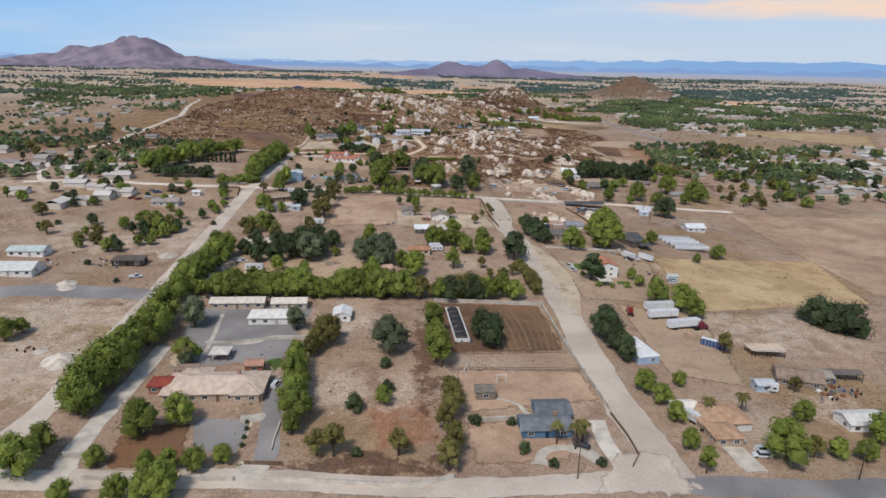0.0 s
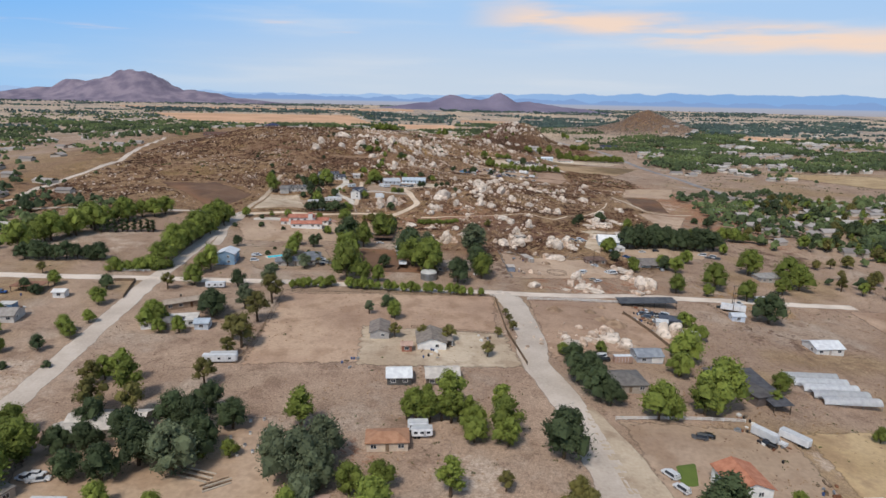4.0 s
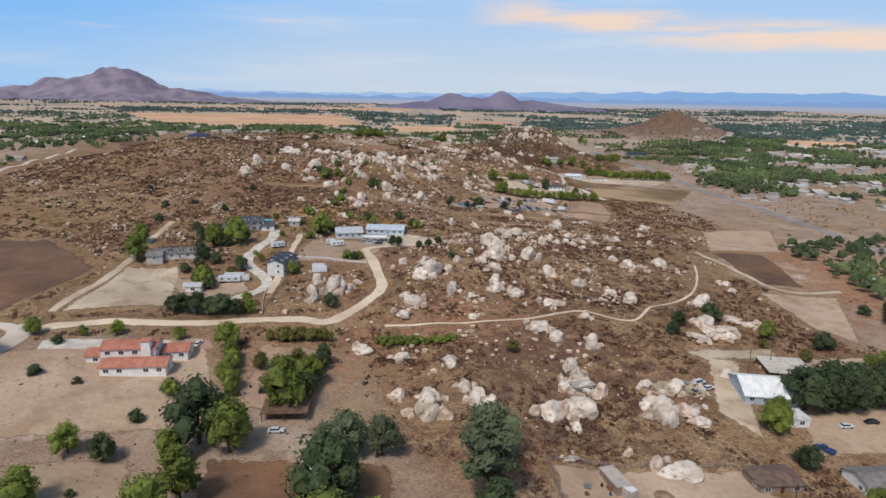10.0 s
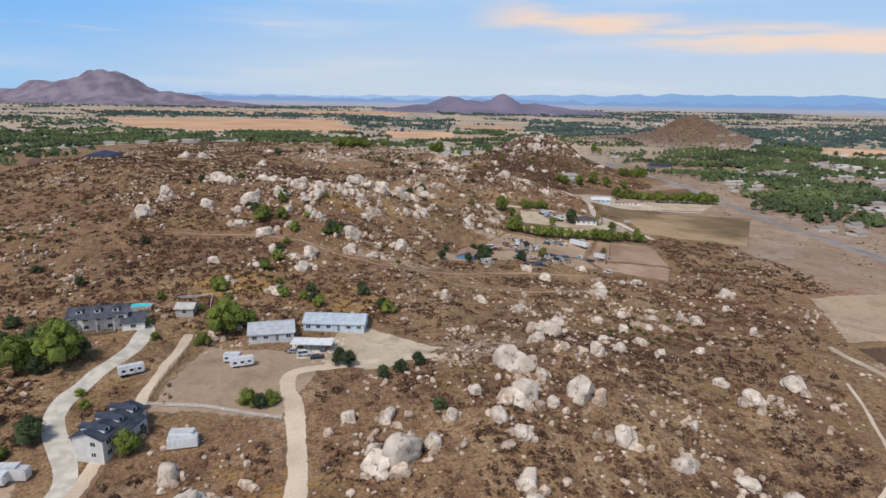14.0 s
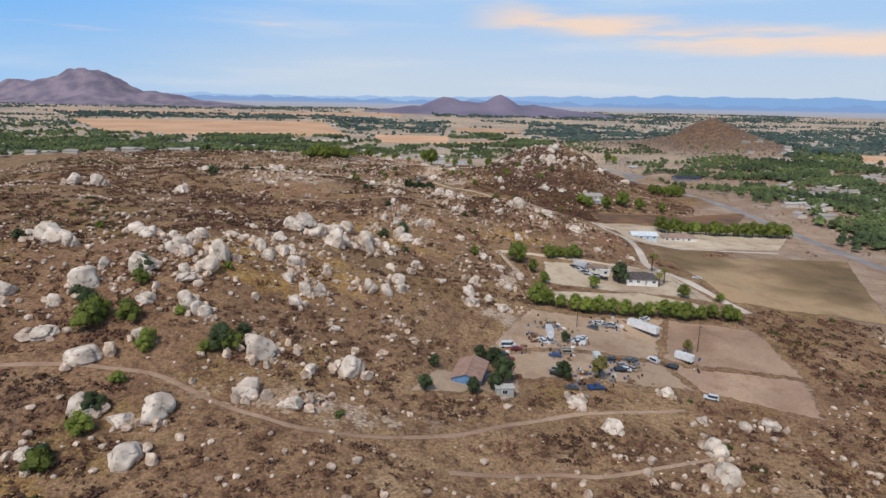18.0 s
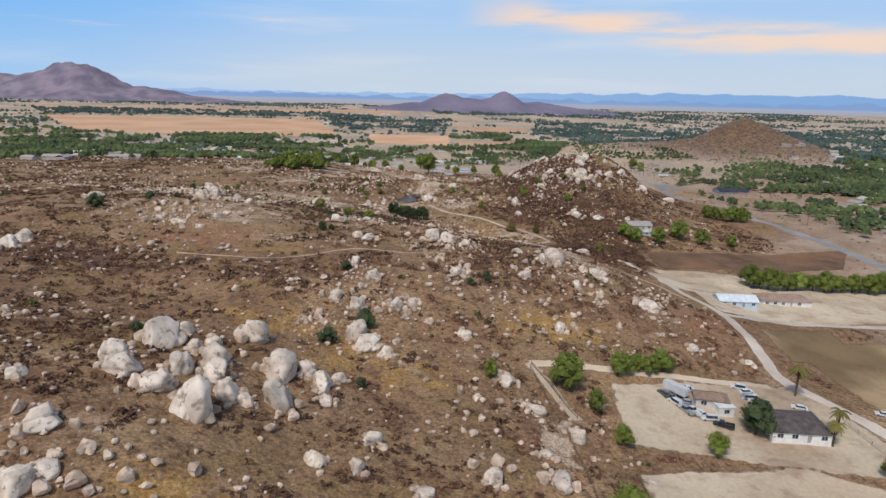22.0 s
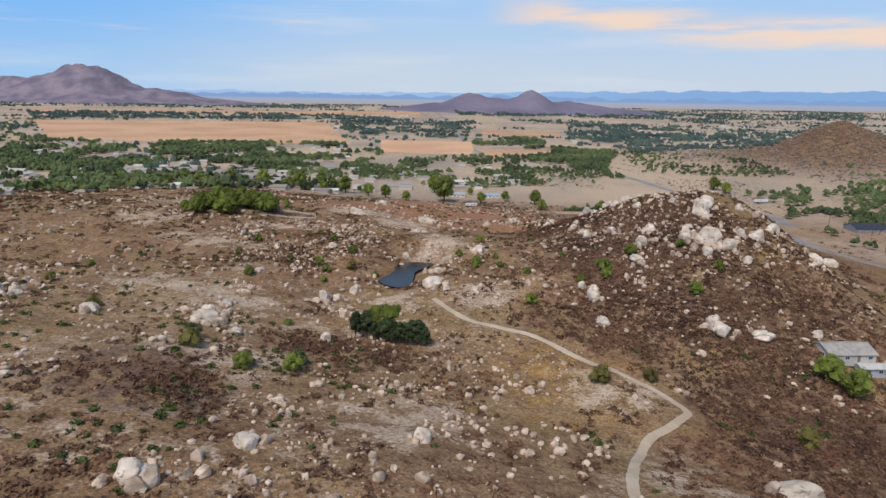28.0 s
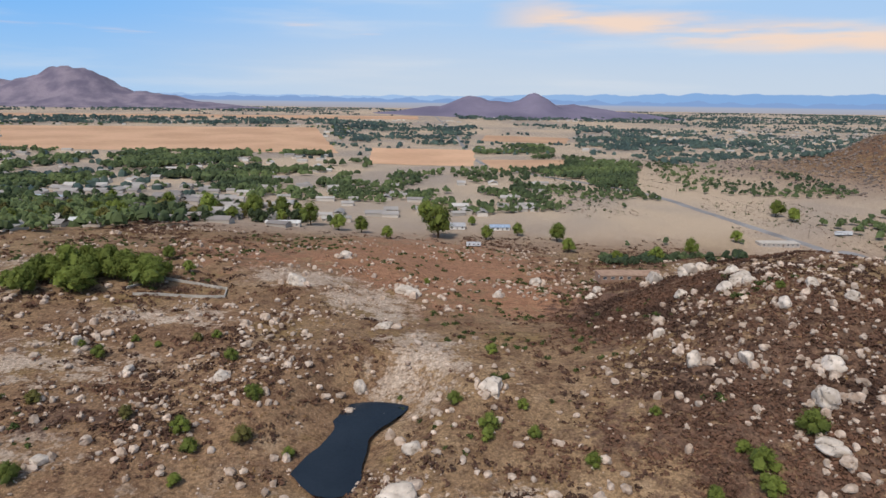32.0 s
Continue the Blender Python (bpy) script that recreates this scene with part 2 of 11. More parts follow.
M_RUST = surface("rusty_steel", (138, 92, 66), (96, 66, 52), 1.2, 0.8, 0.3, 8)
M_TYRE = surface("tyre_rubber", (38, 38, 40), (26, 26, 28), 2.0, 0.85, 0.2, 10)
M_DARK = surface("dark_trim", (52, 50, 50), (38, 37, 38), 1.0, 0.6, 0.1, 8)


def ground_material():
    """Bare tan dirt, red-brown brush slopes, straw grass and far farmland, shared out by the zone attribute."""
    m = bpy.data.materials.new("dry_valley_ground")
    m.use_nodes = True
    nt = m.node_tree
    bsdf = nt.nodes["Principled BSDF"]
    tex = nt.nodes.new("ShaderNodeTexCoord").outputs["Object"]
    zone = nt.nodes.new("ShaderNodeAttribute")
    zone.attribute_name = "zone"
    zs = nt.nodes.new("ShaderNodeSeparateColor")
    nt.links.new(zone.outputs["Color"], zs.inputs[0])

    def tone(s, d=5, lo=0.35, hi=0.65):
        n = nt.nodes.new("ShaderNodeTexNoise")
        n.inputs["Scale"].default_value, n.inputs["Detail"].default_value = s, d
        n.inputs["Roughness"].default_value = 0.62
        nt.links.new(tex, n.inputs["Vector"])
        return node_step(nt, n.outputs["Fac"], lo, hi)

    t1, t2, t3, t4 = tone(0.012), tone(0.06), tone(0.28), tone(1.3, 4, 0.3, 0.7)

    def part_of(v, k):
        return node_math(nt, "MULTIPLY", v, k)

    dirt = node_mix(nt, t1, lin(183, 158, 137), lin(161, 138, 119))
    dirt = node_mix(nt, part_of(t2, 0.6), dirt, lin(150, 124, 106))
    dirt = node_mix(nt, part_of(tone(0.03, 6, 0.5, 0.66), 0.45), dirt, lin(196, 182, 166))
    dirt = node_mix(nt, part_of(tone(0.09, 6, 0.5, 0.66), 0.6), dirt, lin(132, 108, 92))
    dirt = node_mix(nt, part_of(tone(0.4, 6, 0.52, 0.7), 0.4), dirt, lin(113, 94, 81))
    brush = node_mix(nt, t1, lin(163, 135, 103), lin(146, 116, 90))
    brush = node_mix(nt, part_of(t2, 0.55), brush, lin(123, 94, 73))
    brush = node_mix(nt, part_of(tone(0.05, 6, 0.56, 0.68), 0.5), brush, lin(182, 156, 128))
    brush = node_mix(nt, part_of(tone(0.03, 5, 0.54, 0.64), 0.55), brush, lin(146, 122, 78))
    brush = node_mix(nt, part_of(tone(0.16, 6, 0.48, 0.62), 0.6), brush, lin(108, 80, 63))
    brush = node_mix(nt, part_of(tone(0.55, 6, 0.5, 0.62), 0.6), brush, lin(83, 62, 51))
    brush = node_mix(nt, part_of(tone(1.9, 5, 0.57, 0.68), 0.45), brush, lin(188, 165, 142))
    straw = node_mix(nt, t2, lin(173, 148, 112), lin(152, 126, 96))
    straw = node_mix(nt, part_of(t3, 0.5), straw, lin(117, 94, 73))
    farm = node_mix(nt, tone(0.004, 3), lin(196, 174, 150), lin(167, 152, 139))
    col = node_mix(nt, zs.outputs[0], dirt, brush)
    col = node_mix(nt, zs.outputs[1], col, straw)
    col = node_mix(nt, zs.outputs[2], col, farm)
    # soils of their own: red earth, golden grass, pale sand, dark weeds
    patch = nt.nodes.new("ShaderNodeAttribute")
    patch.attribute_name = "patch"
    ps = nt.nodes.new("ShaderNodeSeparateColor")
    nt.links.new(patch.outputs["Color"], ps.inputs[0])
    broken = node_math(nt, "MULTIPLY_ADD", tone(0.14, 6, 0.3, 0.7), 0.9, -0.45)
    fine = node_math(nt, "MULTIPLY_ADD", tone(0.8, 4, 0.3, 0.7), 0.5, -0.25)
    red = node_mix(nt, t3, lin(175, 130, 102), lin(148, 106, 83))
    gold = node_mix(nt, t3, lin(187, 154, 100), lin(152, 116, 69))
    sand = node_mix(nt, t3, lin(206, 188, 171), lin(181, 160, 141))
    weed = node_mix(nt, t3, lin(117, 90, 75), lin(95, 74, 64))
    for amount, tint in ((ps.outputs[0], red), (ps.outputs[1], gold), (ps.outputs[2], sand), (patch.outputs["Alpha"], weed)):
        edge = node_math(nt, "ADD", node_math(nt, "ADD", amount, broken), fine)
        some = node_math(nt, "MULTIPLY", node_step(nt, edge, 0.3, 0.75), node_step(nt, amount, 0.02, 0.3))
        col = node_mix(nt, part_of(some, 0.85), col, tint)
    col = node_mix(nt, node_math(nt, "MULTIPLY_ADD", zs.outputs[0], 0.2, 0.26), col, node_mix(nt, t4, (0.12, 0.12, 0.12), (0.85, 0.85, 0.85)), "OVERLAY")
    col = node_mix(nt, 0.3, col, node_mix(nt, tone(4.2, 3, 0.35, 0.65), (0.1, 0.1, 0.1), (0.88, 0.88, 0.88)), "OVERLAY")
    nt.links.new(col, bsdf.inputs["Base Color"])
    bsdf.inputs["Roughness"].default_value = 0.95
    bsdf.inputs["Specular IOR Level"].default_value = 0.1
    bp = nt.nodes.new("ShaderNodeBump")
    bp.inputs["Strength"].default_value, bp.inputs["Distance"].default_value = 0.3, 0.3
    nt.links.new(t4, bp.inputs["Height"])
    nt.links.new(bp.outputs[0], bsdf.inputs["Normal"])
    return m


M_GROUND = ground_material()
M_ROAD = surface("pale_dirt_road", (220, 206, 192), (196, 181, 167), 0.06, 0.95, 0.2, 20, soft=True)
M_TRACK = surface("trail_dirt", (212, 193, 171), (188, 168, 146), 0.08, 0.95, 0.2, 20, soft=True)
M_ASPHALT = surface("old_asphalt", (152, 148, 147), (126, 122, 122), 0.05, 0.92, 0.2, 40)
M_LOT = surface("raked_tan_dirt", (184, 160, 138), (162, 138, 118), 0.03, 0.95, 0.2, 24, third=(176, 152, 128), soft=True)
M_PALE = surface("pale_decomposed_granite", (216, 198, 174), (194, 174, 150), 0.04, 0.95, 0.2, 24, third=(186, 164, 140), soft=True)
M_SOIL = surface("dark_turned_soil", (116, 90, 72), (94, 72, 58), 0.04, 0.95, 0.3, 24, third=(134, 98, 72), soft=True)
M_GOLD = surface("mown_dry_grass", (202, 176, 138), (176, 150, 112), 0.03, 0.95, 0.3, 30, third=(190, 160, 120), soft=True)
M_GRAZE = surface("grazed_dry_field", (132, 110, 80), (106, 88, 62), 0.03, 0.95, 0.3, 30, third=(168, 142, 110), soft=True)
M_PARCHED = surface("parched_lawn", (182, 153, 130), (160, 132, 112), 0.04, 0.95, 0.3, 24, third=(190, 162, 138), soft=True)
M_BRICKPAVE = surface("pink_brick_paving", (186, 150, 136), (166, 132, 120), 0.3, 0.9, 0.2, 30)
M_LAWN = surface("green_lawn", (96, 112, 52), (74, 92, 44), 0.1, 0.9, 0.3, 20)
M_WATER = surface("dark_pond_water", (44, 52, 62), (36, 44, 54), 0.05, 0.12, 0.15, 30)
M_POOL = surface("pool_water", (70, 205, 215), (50, 185, 205), 0.3, 0.08, 0.05, 12)

# ---- landform ----
SOUTH = [
    (-330, 0, 220, 260, -3.1),
    (-300, 430, 200, 220, 11.5),
    (-80, 60, 150, 170, -7.6),
    (120, 60, 150, 170, 1.5),
    (340, 80, 200, 240, -13.6),
    (-110, 330, 110, 110, -5.0),
    (50, 360, 100, 100, 4.4),
    (210, 330, 110, 120, -3.3),
    (400, 440, 180, 200, -12.7),
    (-100, 580, 110, 100, 0.9),
    (50, 540, 90, 90, -0.4),
    (180, 560, 90, 100, 2.3),
    (330, 760, 170, 190, -0.3),
]
RIDGE = [
    (-280, 850, 160, 160, 23.5),
    (-110, 880, 80, 90, 19.8),
    (0, 720, 90, 80, 6.4),
    (95, 680, 50, 50, 9.3),
    (200, 720, 80, 80, 1.9),
    (20, 900, 75, 75, 29.5),
    (45, 945, 40, 40, 0.6),
    (120, 880, 80, 80, -3.2),
    (240, 930, 90, 100, 6.3),
    (401, 1312, 123, 207, -30.7),
    (-80, 1110, 110, 100, 29.4),
    (90, 1080, 65, 65, 18.9),
    (30, 1230, 90, 80, 6.5),
    (166, 1084, 45, 60, 7.2),
    (303, 1102, 97, 89, 5.3),
]
NORTH = [
    (233, 1327, 32, 63, 32.4),
    (281, 1321, 21, 60, 22.3),
    (200, 1289, 58, 55, 20.8),
    (298, 1422, 52, 68, 32.8),
    (110, 1300, 50, 50, 5.4),
    (418, 1276, 104, 127, 34.5),
    (-120, 1400, 130, 120, 16.3),
    (30, 1420, 90, 90, 16.1),
    (150, 1480, 90, 90, 3.0),
    (-60, 1580, 140, 120, 6.7),
    (150, 1640, 120, 120, -4.1),
    (254, 1525, 75, 113, 4.4),
    (-330, 1250, 170, 190, 26.4),
    (-350, 1620, 180, 200, 11.0),
]
# smaller swells of the ridge: x, y, reach, height
SWELLS = [
    (167, 1041, 55, 8.2),
    (3, 864, 18, 6.3),
    (-15, 1137, 55, 5.4),
    (-151, 954, 55, 15.0),
    (148, 1395, 55, 5.5),
    (64, 647, 38, 3.0),
    (72, 1024, 18, 4.8),
    (236, 1263, 18, 4.1),
    (51, 853, 18, -3.8),
    (95, 1325, 26, 3.5),
    (106, 708, 18, 4.0),
    (-80, 995, 18, 4.7),
    (3, 1006, 18, -3.8),
    (79, 1273, 18, -2.3),
    (-41, 872, 18, 3.1),
    (95, 856, 18, -3.9),
    (102, 604, 18, 2.9),
    (113, 1306, 18, 1.8),
    (190, 694, 26, 1.6),
    (148, 636, 18, -1.8),
]
# lone cone hill, and the two far mountains with their shoulders
PEAKS = [
    (760, 1955, 34, 40, 26), (782, 1950, 82, 90, 34), (745, 1935, 200, 180, 12), (700, 1780, 220, 180, 6),
    (560, 2100, 200, 160, 8), (300, 1780, 160, 140, 6),
]
RNG = np.random.default_rng(7)


def smooth(a, b, v):
    q = np.clip((np.asarray(v, float) - a) / (b - a), 0, 1)
    return q * q * (3 - 2 * q)


def lattice(ix, iy, seed):
    h = (ix.astype(np.int64) * 374761393 + iy.astype(np.int64) * 668265263 + seed * 1442695041) & 0x7FFFFFFF
    h = ((h ^ (h >> 13)) * 1274126177) & 0x7FFFFFFF
    return ((h ^ (h >> 16)) & 0xFFFF) / 65535.0


def vnoise(x, y, size, seed=0):
    """Smooth value noise, 0 to 1."""
    u, v = np.asarray(x, float) / size, np.asarray(y, float) / size
    i, j = np.floor(u), np.floor(v)
    a, b = u - i, v - j
    a, b = a * a * (3 - 2 * a), b * b * (3 - 2 * b)
    return ((lattice(i, j, seed) * (1 - a) + lattice(i + 1, j, seed) * a) * (1 - b)
            + (lattice(i, j + 1, seed) * (1 - a) + lattice(i + 1, j + 1, seed) * a) * b)


def land(x, y):
    x, y = np.asarray(x, float), np.asarray(y, float)
    z = 45 * smooth(2200, 4800, y - 0.3 * x)
    for cx, cy, sx, sy, h in (*SOUTH, *RIDGE, *NORTH, *PEAKS, *((x0, y0, s, s, h) for x0, y0, s, h in SWELLS)):
        z = z + h * np.exp(-0.5 * ((x - cx) / sx) ** 2 - 0.5 * ((y - cy) / sy) ** 2)
    return z


def brushy(x, y):
    """How much a place belongs to the wild red-brown slopes."""
    w = 60 * (vnoise(x, y, 60, 3) - 0.5)
    b = smooth(545, 600, y + w + 95 * smooth(20, 60, x) * (1 - smooth(170, 215, x))) * (1 - smooth(250, 290, x + w - 0.12 * (y - 700) - 60 * np.exp(-((y - 1330) / 110) ** 2))) * (1 - smooth(1500, 1640, y + w))
    b = b * smooth(-420, -300, x + w)
    cone = np.exp(-0.5 * ((x - 745) / 150) ** 2 - 0.5 * ((y - 1925) / 150) ** 2)
    return np.clip(b + 1.3 * cone, 0, 1)


def axis(lo, a, b, hi, step):
    """Grid lines: even from a to b, ever wider out to lo and hi."""
    mid = np.arange(a, b + 0.1, step)
    up, s, v = [], step, b
    while v < hi:
        s *= 1.09
        v += s
        up.append(v)
    dn, s, v = [], step, a
    while v > lo:
        s *= 1.12
        v -= s
        dn.append(v)
    return np.array(dn[::-1] + list(mid) + up)


GX, GY = axis(-5200, -250, 420, 5200, 3.4), axis(-900, 20, 1640, 7200, 3.4)
XX, YY = np.meshgrid(GX, GY)
ZB = brushy(XX, YY)
near_w = 1 - smooth(1500, 2200, np.hypot(XX - 60, np.maximum(YY - 1000, 0)))
ZZ = land(XX, YY) + near_w * ((vnoise(XX, YY, 34, 1) - 0.5) * (0.6 + 3.0 * ZB) + (vnoise(XX, YY, 11, 2) - 0.5) * (0.15 + 1.1 * ZB))
# the pond lies in a small level basin behind a dam
POND = [(88, 1285), (95, 1277), (103, 1278.5), (104, 1290), (105, 1301), (110, 1308), (114, 1316), (104, 1318.5), (94, 1315), (95, 1303), (91, 1293)]
spine = np.clip(((XX - 95) * 11 + (YY - 1283) * 31) / (11 ** 2 + 31 ** 2), 0, 1)
pond_d = np.hypot(XX - 95 - 11 * spine, YY - 1283 - 31 * spine)
basin = 19.4 - 1.8 * (1 - smooth(5, 10.5, pond_d))
ZZ = ZZ * smooth(9, 26, pond_d) + basin * (1 - smooth(9, 26, pond_d))


def ground_z(x, y):
    """Height of the ground sheet, on its own triangles."""
    x, y = np.atleast_1d(np.asarray(x, float)), np.atleast_1d(np.asarray(y, float))
    i = np.clip(np.searchsorted(GX, x) - 1, 0, len(GX) - 2)
    j = np.clip(np.searchsorted(GY, y) - 1, 0, len(GY) - 2)
    u, v = (x - GX[i]) / (GX[i + 1] - GX[i]), (y - GY[j]) / (GY[j + 1] - GY[j])
    a, b, c, d = ZZ[j, i], ZZ[j, i + 1], ZZ[j + 1, i + 1], ZZ[j + 1, i]
    return np.where(u >= v, a + u * (b - a) + v * (c - b), a + v * (d - a) + u * (c - d))


def gz(x, y):
    return float(ground_z(x, y)[0])


def mesh_from(name, verts, faces, mat, smooth_shade=False):
    """A mesh from arrays; faces all of one length."""
    verts, faces = np.asarray(verts, np.float32), np.asarray(faces, np.int32)
    me = bpy.data.meshes.new(name)
    k = faces.shape[1]
    me.vertices.add(len(verts))
    me.vertices.foreach_set("co", verts.ravel())
    me.loops.add(faces.size)
    me.loops.foreach_set("vertex_index", faces.ravel())
    me.polygons.add(len(faces))
    me.polygons.foreach_set("loop_start", np.arange(0, faces.size, k, dtype=np.int32))
    me.polygons.foreach_set("loop_total", np.full(len(faces), k, np.int32))
    me.polygons.foreach_set("use_smooth", np.full(len(faces), smooth_shade))
    me.update(calc_edges=True)
    me.materials.append(mat)
    return me


def grid_tris(nx, ny):
    j, i = np.meshgrid(np.arange(ny - 1), np.arange(nx - 1), indexing="ij")
    a = (j * nx + i).ravel()
    return np.vstack([np.column_stack([a, a + 1, a + nx + 1]), np.column_stack([a, a + nx + 1, a + nx])])


me = mesh_from("ground", np.column_stack([XX.ravel(), YY.ravel(), ZZ.ravel()]), grid_tris(len(GX), len(GY)), M_GROUND, True)
straw_w = smooth(0.52, 0.72, vnoise(XX, YY, 70, 5) * 0.6 + vnoise(XX, YY, 22, 6) * 0.4) * (0.7 - 0.45 * ZB) * (YY < 1700)
farm_w = smooth(1500, 1700, YY) * (1 - ZB)
zone_attr = me.color_attributes.new("zone", "FLOAT_COLOR", "POINT")
zone_attr.data.foreach_set("color", np.column_stack([ZB.ravel(), straw_w.ravel(), farm_w.ravel(), np.ones(ZB.size)]).astype(np.float32).ravel())
# worked and weathered soils: x, y, reach across and along, kind of soil, strength
PATCHES = [
    (10, 1135, 100, 60, 2, 0.38),
    (60, 1235, 90, 50, 2, 0.3),
    (96, 566, 52, 34, 3, 0.75),
    (80, 530, 42, 24, 3, 0.55),
    (165, 632, 50, 34, 3, 0.5),
    (120, 690, 60, 30, 3, 0.3),
    (72, 582, 44, 46, 0, 0.6),
    (120, 566, 35, 26, 0, 0.6),
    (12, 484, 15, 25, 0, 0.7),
    (72, 512, 16, 13, 0, 0.5),
    (119, 457, 41, 21, 0, 0.5),
    (24, 575, 50, 32, 0, 0.4),
    (42, 266, 8, 9, 0, 0.8),
    (11, 254, 17, 8, 0, 0.4),
    (0, 295, 12, 12, 0, 0.4),
    (76, 484, 5, 32, 3, 0.6),
    (133, 474, 14, 12, 2, 0.6),
    (-29, 278, 28, 20, 2, 0.5),
    (-106, 318, 18, 19, 2, 0.6),
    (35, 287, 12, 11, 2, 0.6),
    (161, 297, 27, 19, 2, 0.5),
    (-54, 541, 38, 26, 2, 0.4),
    (-9, 761, 19, 18, 1, 0.8),
    (32, 744, 20, 8, 1, 0.7),
    (52, 807, 30, 7, 2, 0.5),
    (44, 987, 25, 13, 1, 0.6),
    (4, 1037, 17, 12, 3, 0.6),
    (126, 1039, 24, 20, 3, 0.7),
    (107, 608, 24, 9, 3, 0.6),
    (-33, 786, 49, 23, 3, 0.4),
    (38, 1158, 23, 23, 3, 0.6),
    (100, 1153, 23, 24, 2, 0.6),
    (80, 1206, 31, 16, 3, 0.5),
    (233, 1234, 32, 27, 3, 0.8),
    (82, 553, 26, 20, 1, 0.5),
    (121, 570, 19, 14, 0, 0.5),
    (60, 575, 19, 14, 3, 0.5),
    (93, 540, 16, 7, 3, 0.4),
    (202, 447, 27, 32, 1, 0.4),
    (277, 538, 37, 34, 3, 0.4),
    (52, 1180, 25, 17, 2, 0.7),
    (13, 1258, 33, 18, 2, 0.6),
    (90, 1235, 20, 13, 2, 0.5),
    (-26, 1410, 31, 18, 2, 0.7),
    (31, 1363, 28, 10, 2, 0.6),
    (31, 1287, 14, 11, 2, 0.6),
    (11, 1102, 28, 16, 2, 0.5),
    (121, 1488, 76, 99, 0, 1.0),
    (44, 1465, 51, 58, 0, 0.6),
    (169, 1425, 36, 52, 0, 0.9),
    (204, 1022, 17, 17, 0, 0.5),
    (3, 154, 12, 16, 0, 0.9),
    (-137, 307, 19, 14, 0, 0.6),
    (288, 695, 44, 143, 0, 0.7),
    (12, 358, 8, 7, 0, 0.5),
    (6, 1068, 23, 19, 0, 0.5),
    (13, 881, 15, 18, 1, 0.9),
    (22, 863, 22, 7, 1, 0.9),
    (49, 896, 9, 7, 1, 0.7),
    (70, 970, 13, 13, 1, 0.6),
    (156, 1193, 28, 34, 1, 0.6),
    (139, 1001, 21, 12, 1, 0.7),
    (89, 962, 21, 15, 1, 0.5),
    (56, 882, 20, 13, 1, 0.5),
    (89, 1241, 8, 6, 1, 0.8),
    (41, 1054, 15, 9, 1, 0.5),
    (36, 749, 21, 17, 1, 0.5),
    (28, 640, 18, 12, 1, 0.5),
    (41, 1243, 16, 13, 2, 0.7),
    (133, 1262, 14, 14, 2, 0.8),
    (97, 1257, 12, 7, 2, 0.8),
    (118, 1334, 15, 24, 2, 0.8),
    (7, 1326, 35, 15, 2, 0.6),
    (70, 1415, 25, 17, 2, 0.9),
    (98, 1396, 20, 21, 2, 0.8),
    (106, 1376, 11, 8, 2, 0.9),
    (-44, 1366, 20, 22, 2, 0.6),
    (165, 1189, 20, 17, 2, 0.6),
    (-115, 189, 29, 23, 2, 1.0),
    (-124, 227, 34, 17, 2, 1.0),
    (159, 219, 39, 23, 2, 0.8),
    (172, 281, 19, 31, 2, 0.6),
    (134, 160, 16, 9, 2, 0.7),
    (-144, 316, 40, 20, 2, 0.8),
    (-239, 424, 43, 35, 2, 0.6),
    (-117, 325, 22, 35, 2, 0.8),
    (-18, 172, 13, 13, 2, 0.8),
    (2, 171, 8, 13, 2, 0.8),
    (-20, 219, 17, 14, 2, 0.8),
    (-164, 343, 36, 17, 2, 0.5),
    (-163, 497, 41, 36, 2, 0.5),
    (257, 697, 34, 32, 2, 0.5),
    (84, 700, 17, 16, 2, 0.5),
    (72, 537, 28, 16, 2, 0.4),
    (113, 888, 8, 9, 2, 0.7),
    (126, 938, 5, 13, 2, 0.6),
    (164, 1099, 24, 62, 2, 0.5),
    (-8, 135, 25, 5, 3, 1.0),
    (11, 190, 5, 40, 3, 0.8),
    (-3, 212, 19, 16, 3, 0.35),
    (208, 1285, 48, 40, 3, 1.0),
    (200, 1372, 33, 60, 3, 0.9),
    (40, 1297, 28, 12, 3, 0.5),
    (66, 1243, 17, 8, 3, 0.4),
    (-30, 1033, 33, 21, 3, 0.8),
    (47, 1034, 31, 22, 3, 0.6),
    (217, 1238, 66, 30, 3, 0.8),
    (225, 1177, 37, 48, 3, 0.7),
    (196, 393, 35, 27, 3, 0.3),
    (-374, 679, 65, 132, 3, 0.2),
    (765, 1945, 170, 150, 3, 0.6),
]
PATCH = np.zeros((4, *XX.shape))
for cx, cy, rx, ry, k, amount in PATCHES:
    PATCH[k] = np.maximum(PATCH[k], amount * np.exp(-(((XX - cx) / rx) ** 2 + ((YY - cy) / ry) ** 2) ** 1.5))
patch_attr = me.color_attributes.new("patch", "FLOAT_COLOR", "POINT")
patch_attr.data.foreach_set("color", PATCH.reshape(4, -1).T.astype(np.float32).ravel())
tagged(new("ground", me), "dry tan valley ground with red-brown brushy slopes", "ground", kind="structure")

# where nothing wild grows: roads, lots and yards
TAKEN = np.zeros((960, 620), bool)
ROADS = np.zeros((960, 620), bool)
FIELDS = []


def take(x, y, r=0.0, mask=TAKEN):
    i, j = np.floor((np.atleast_1d(x) + 500) / 2).astype(int), np.floor((np.atleast_1d(y) + 100) / 2).astype(int)
    n = int(r // 2)
    for di in range(-n, n + 1):
        for dj in range(-n, n + 1):
            ok = (i + di >= 0) & (i + di < 620) & (j + dj >= 0) & (j + dj < 960)
            mask[(j + dj)[ok], (i + di)[ok]] = True


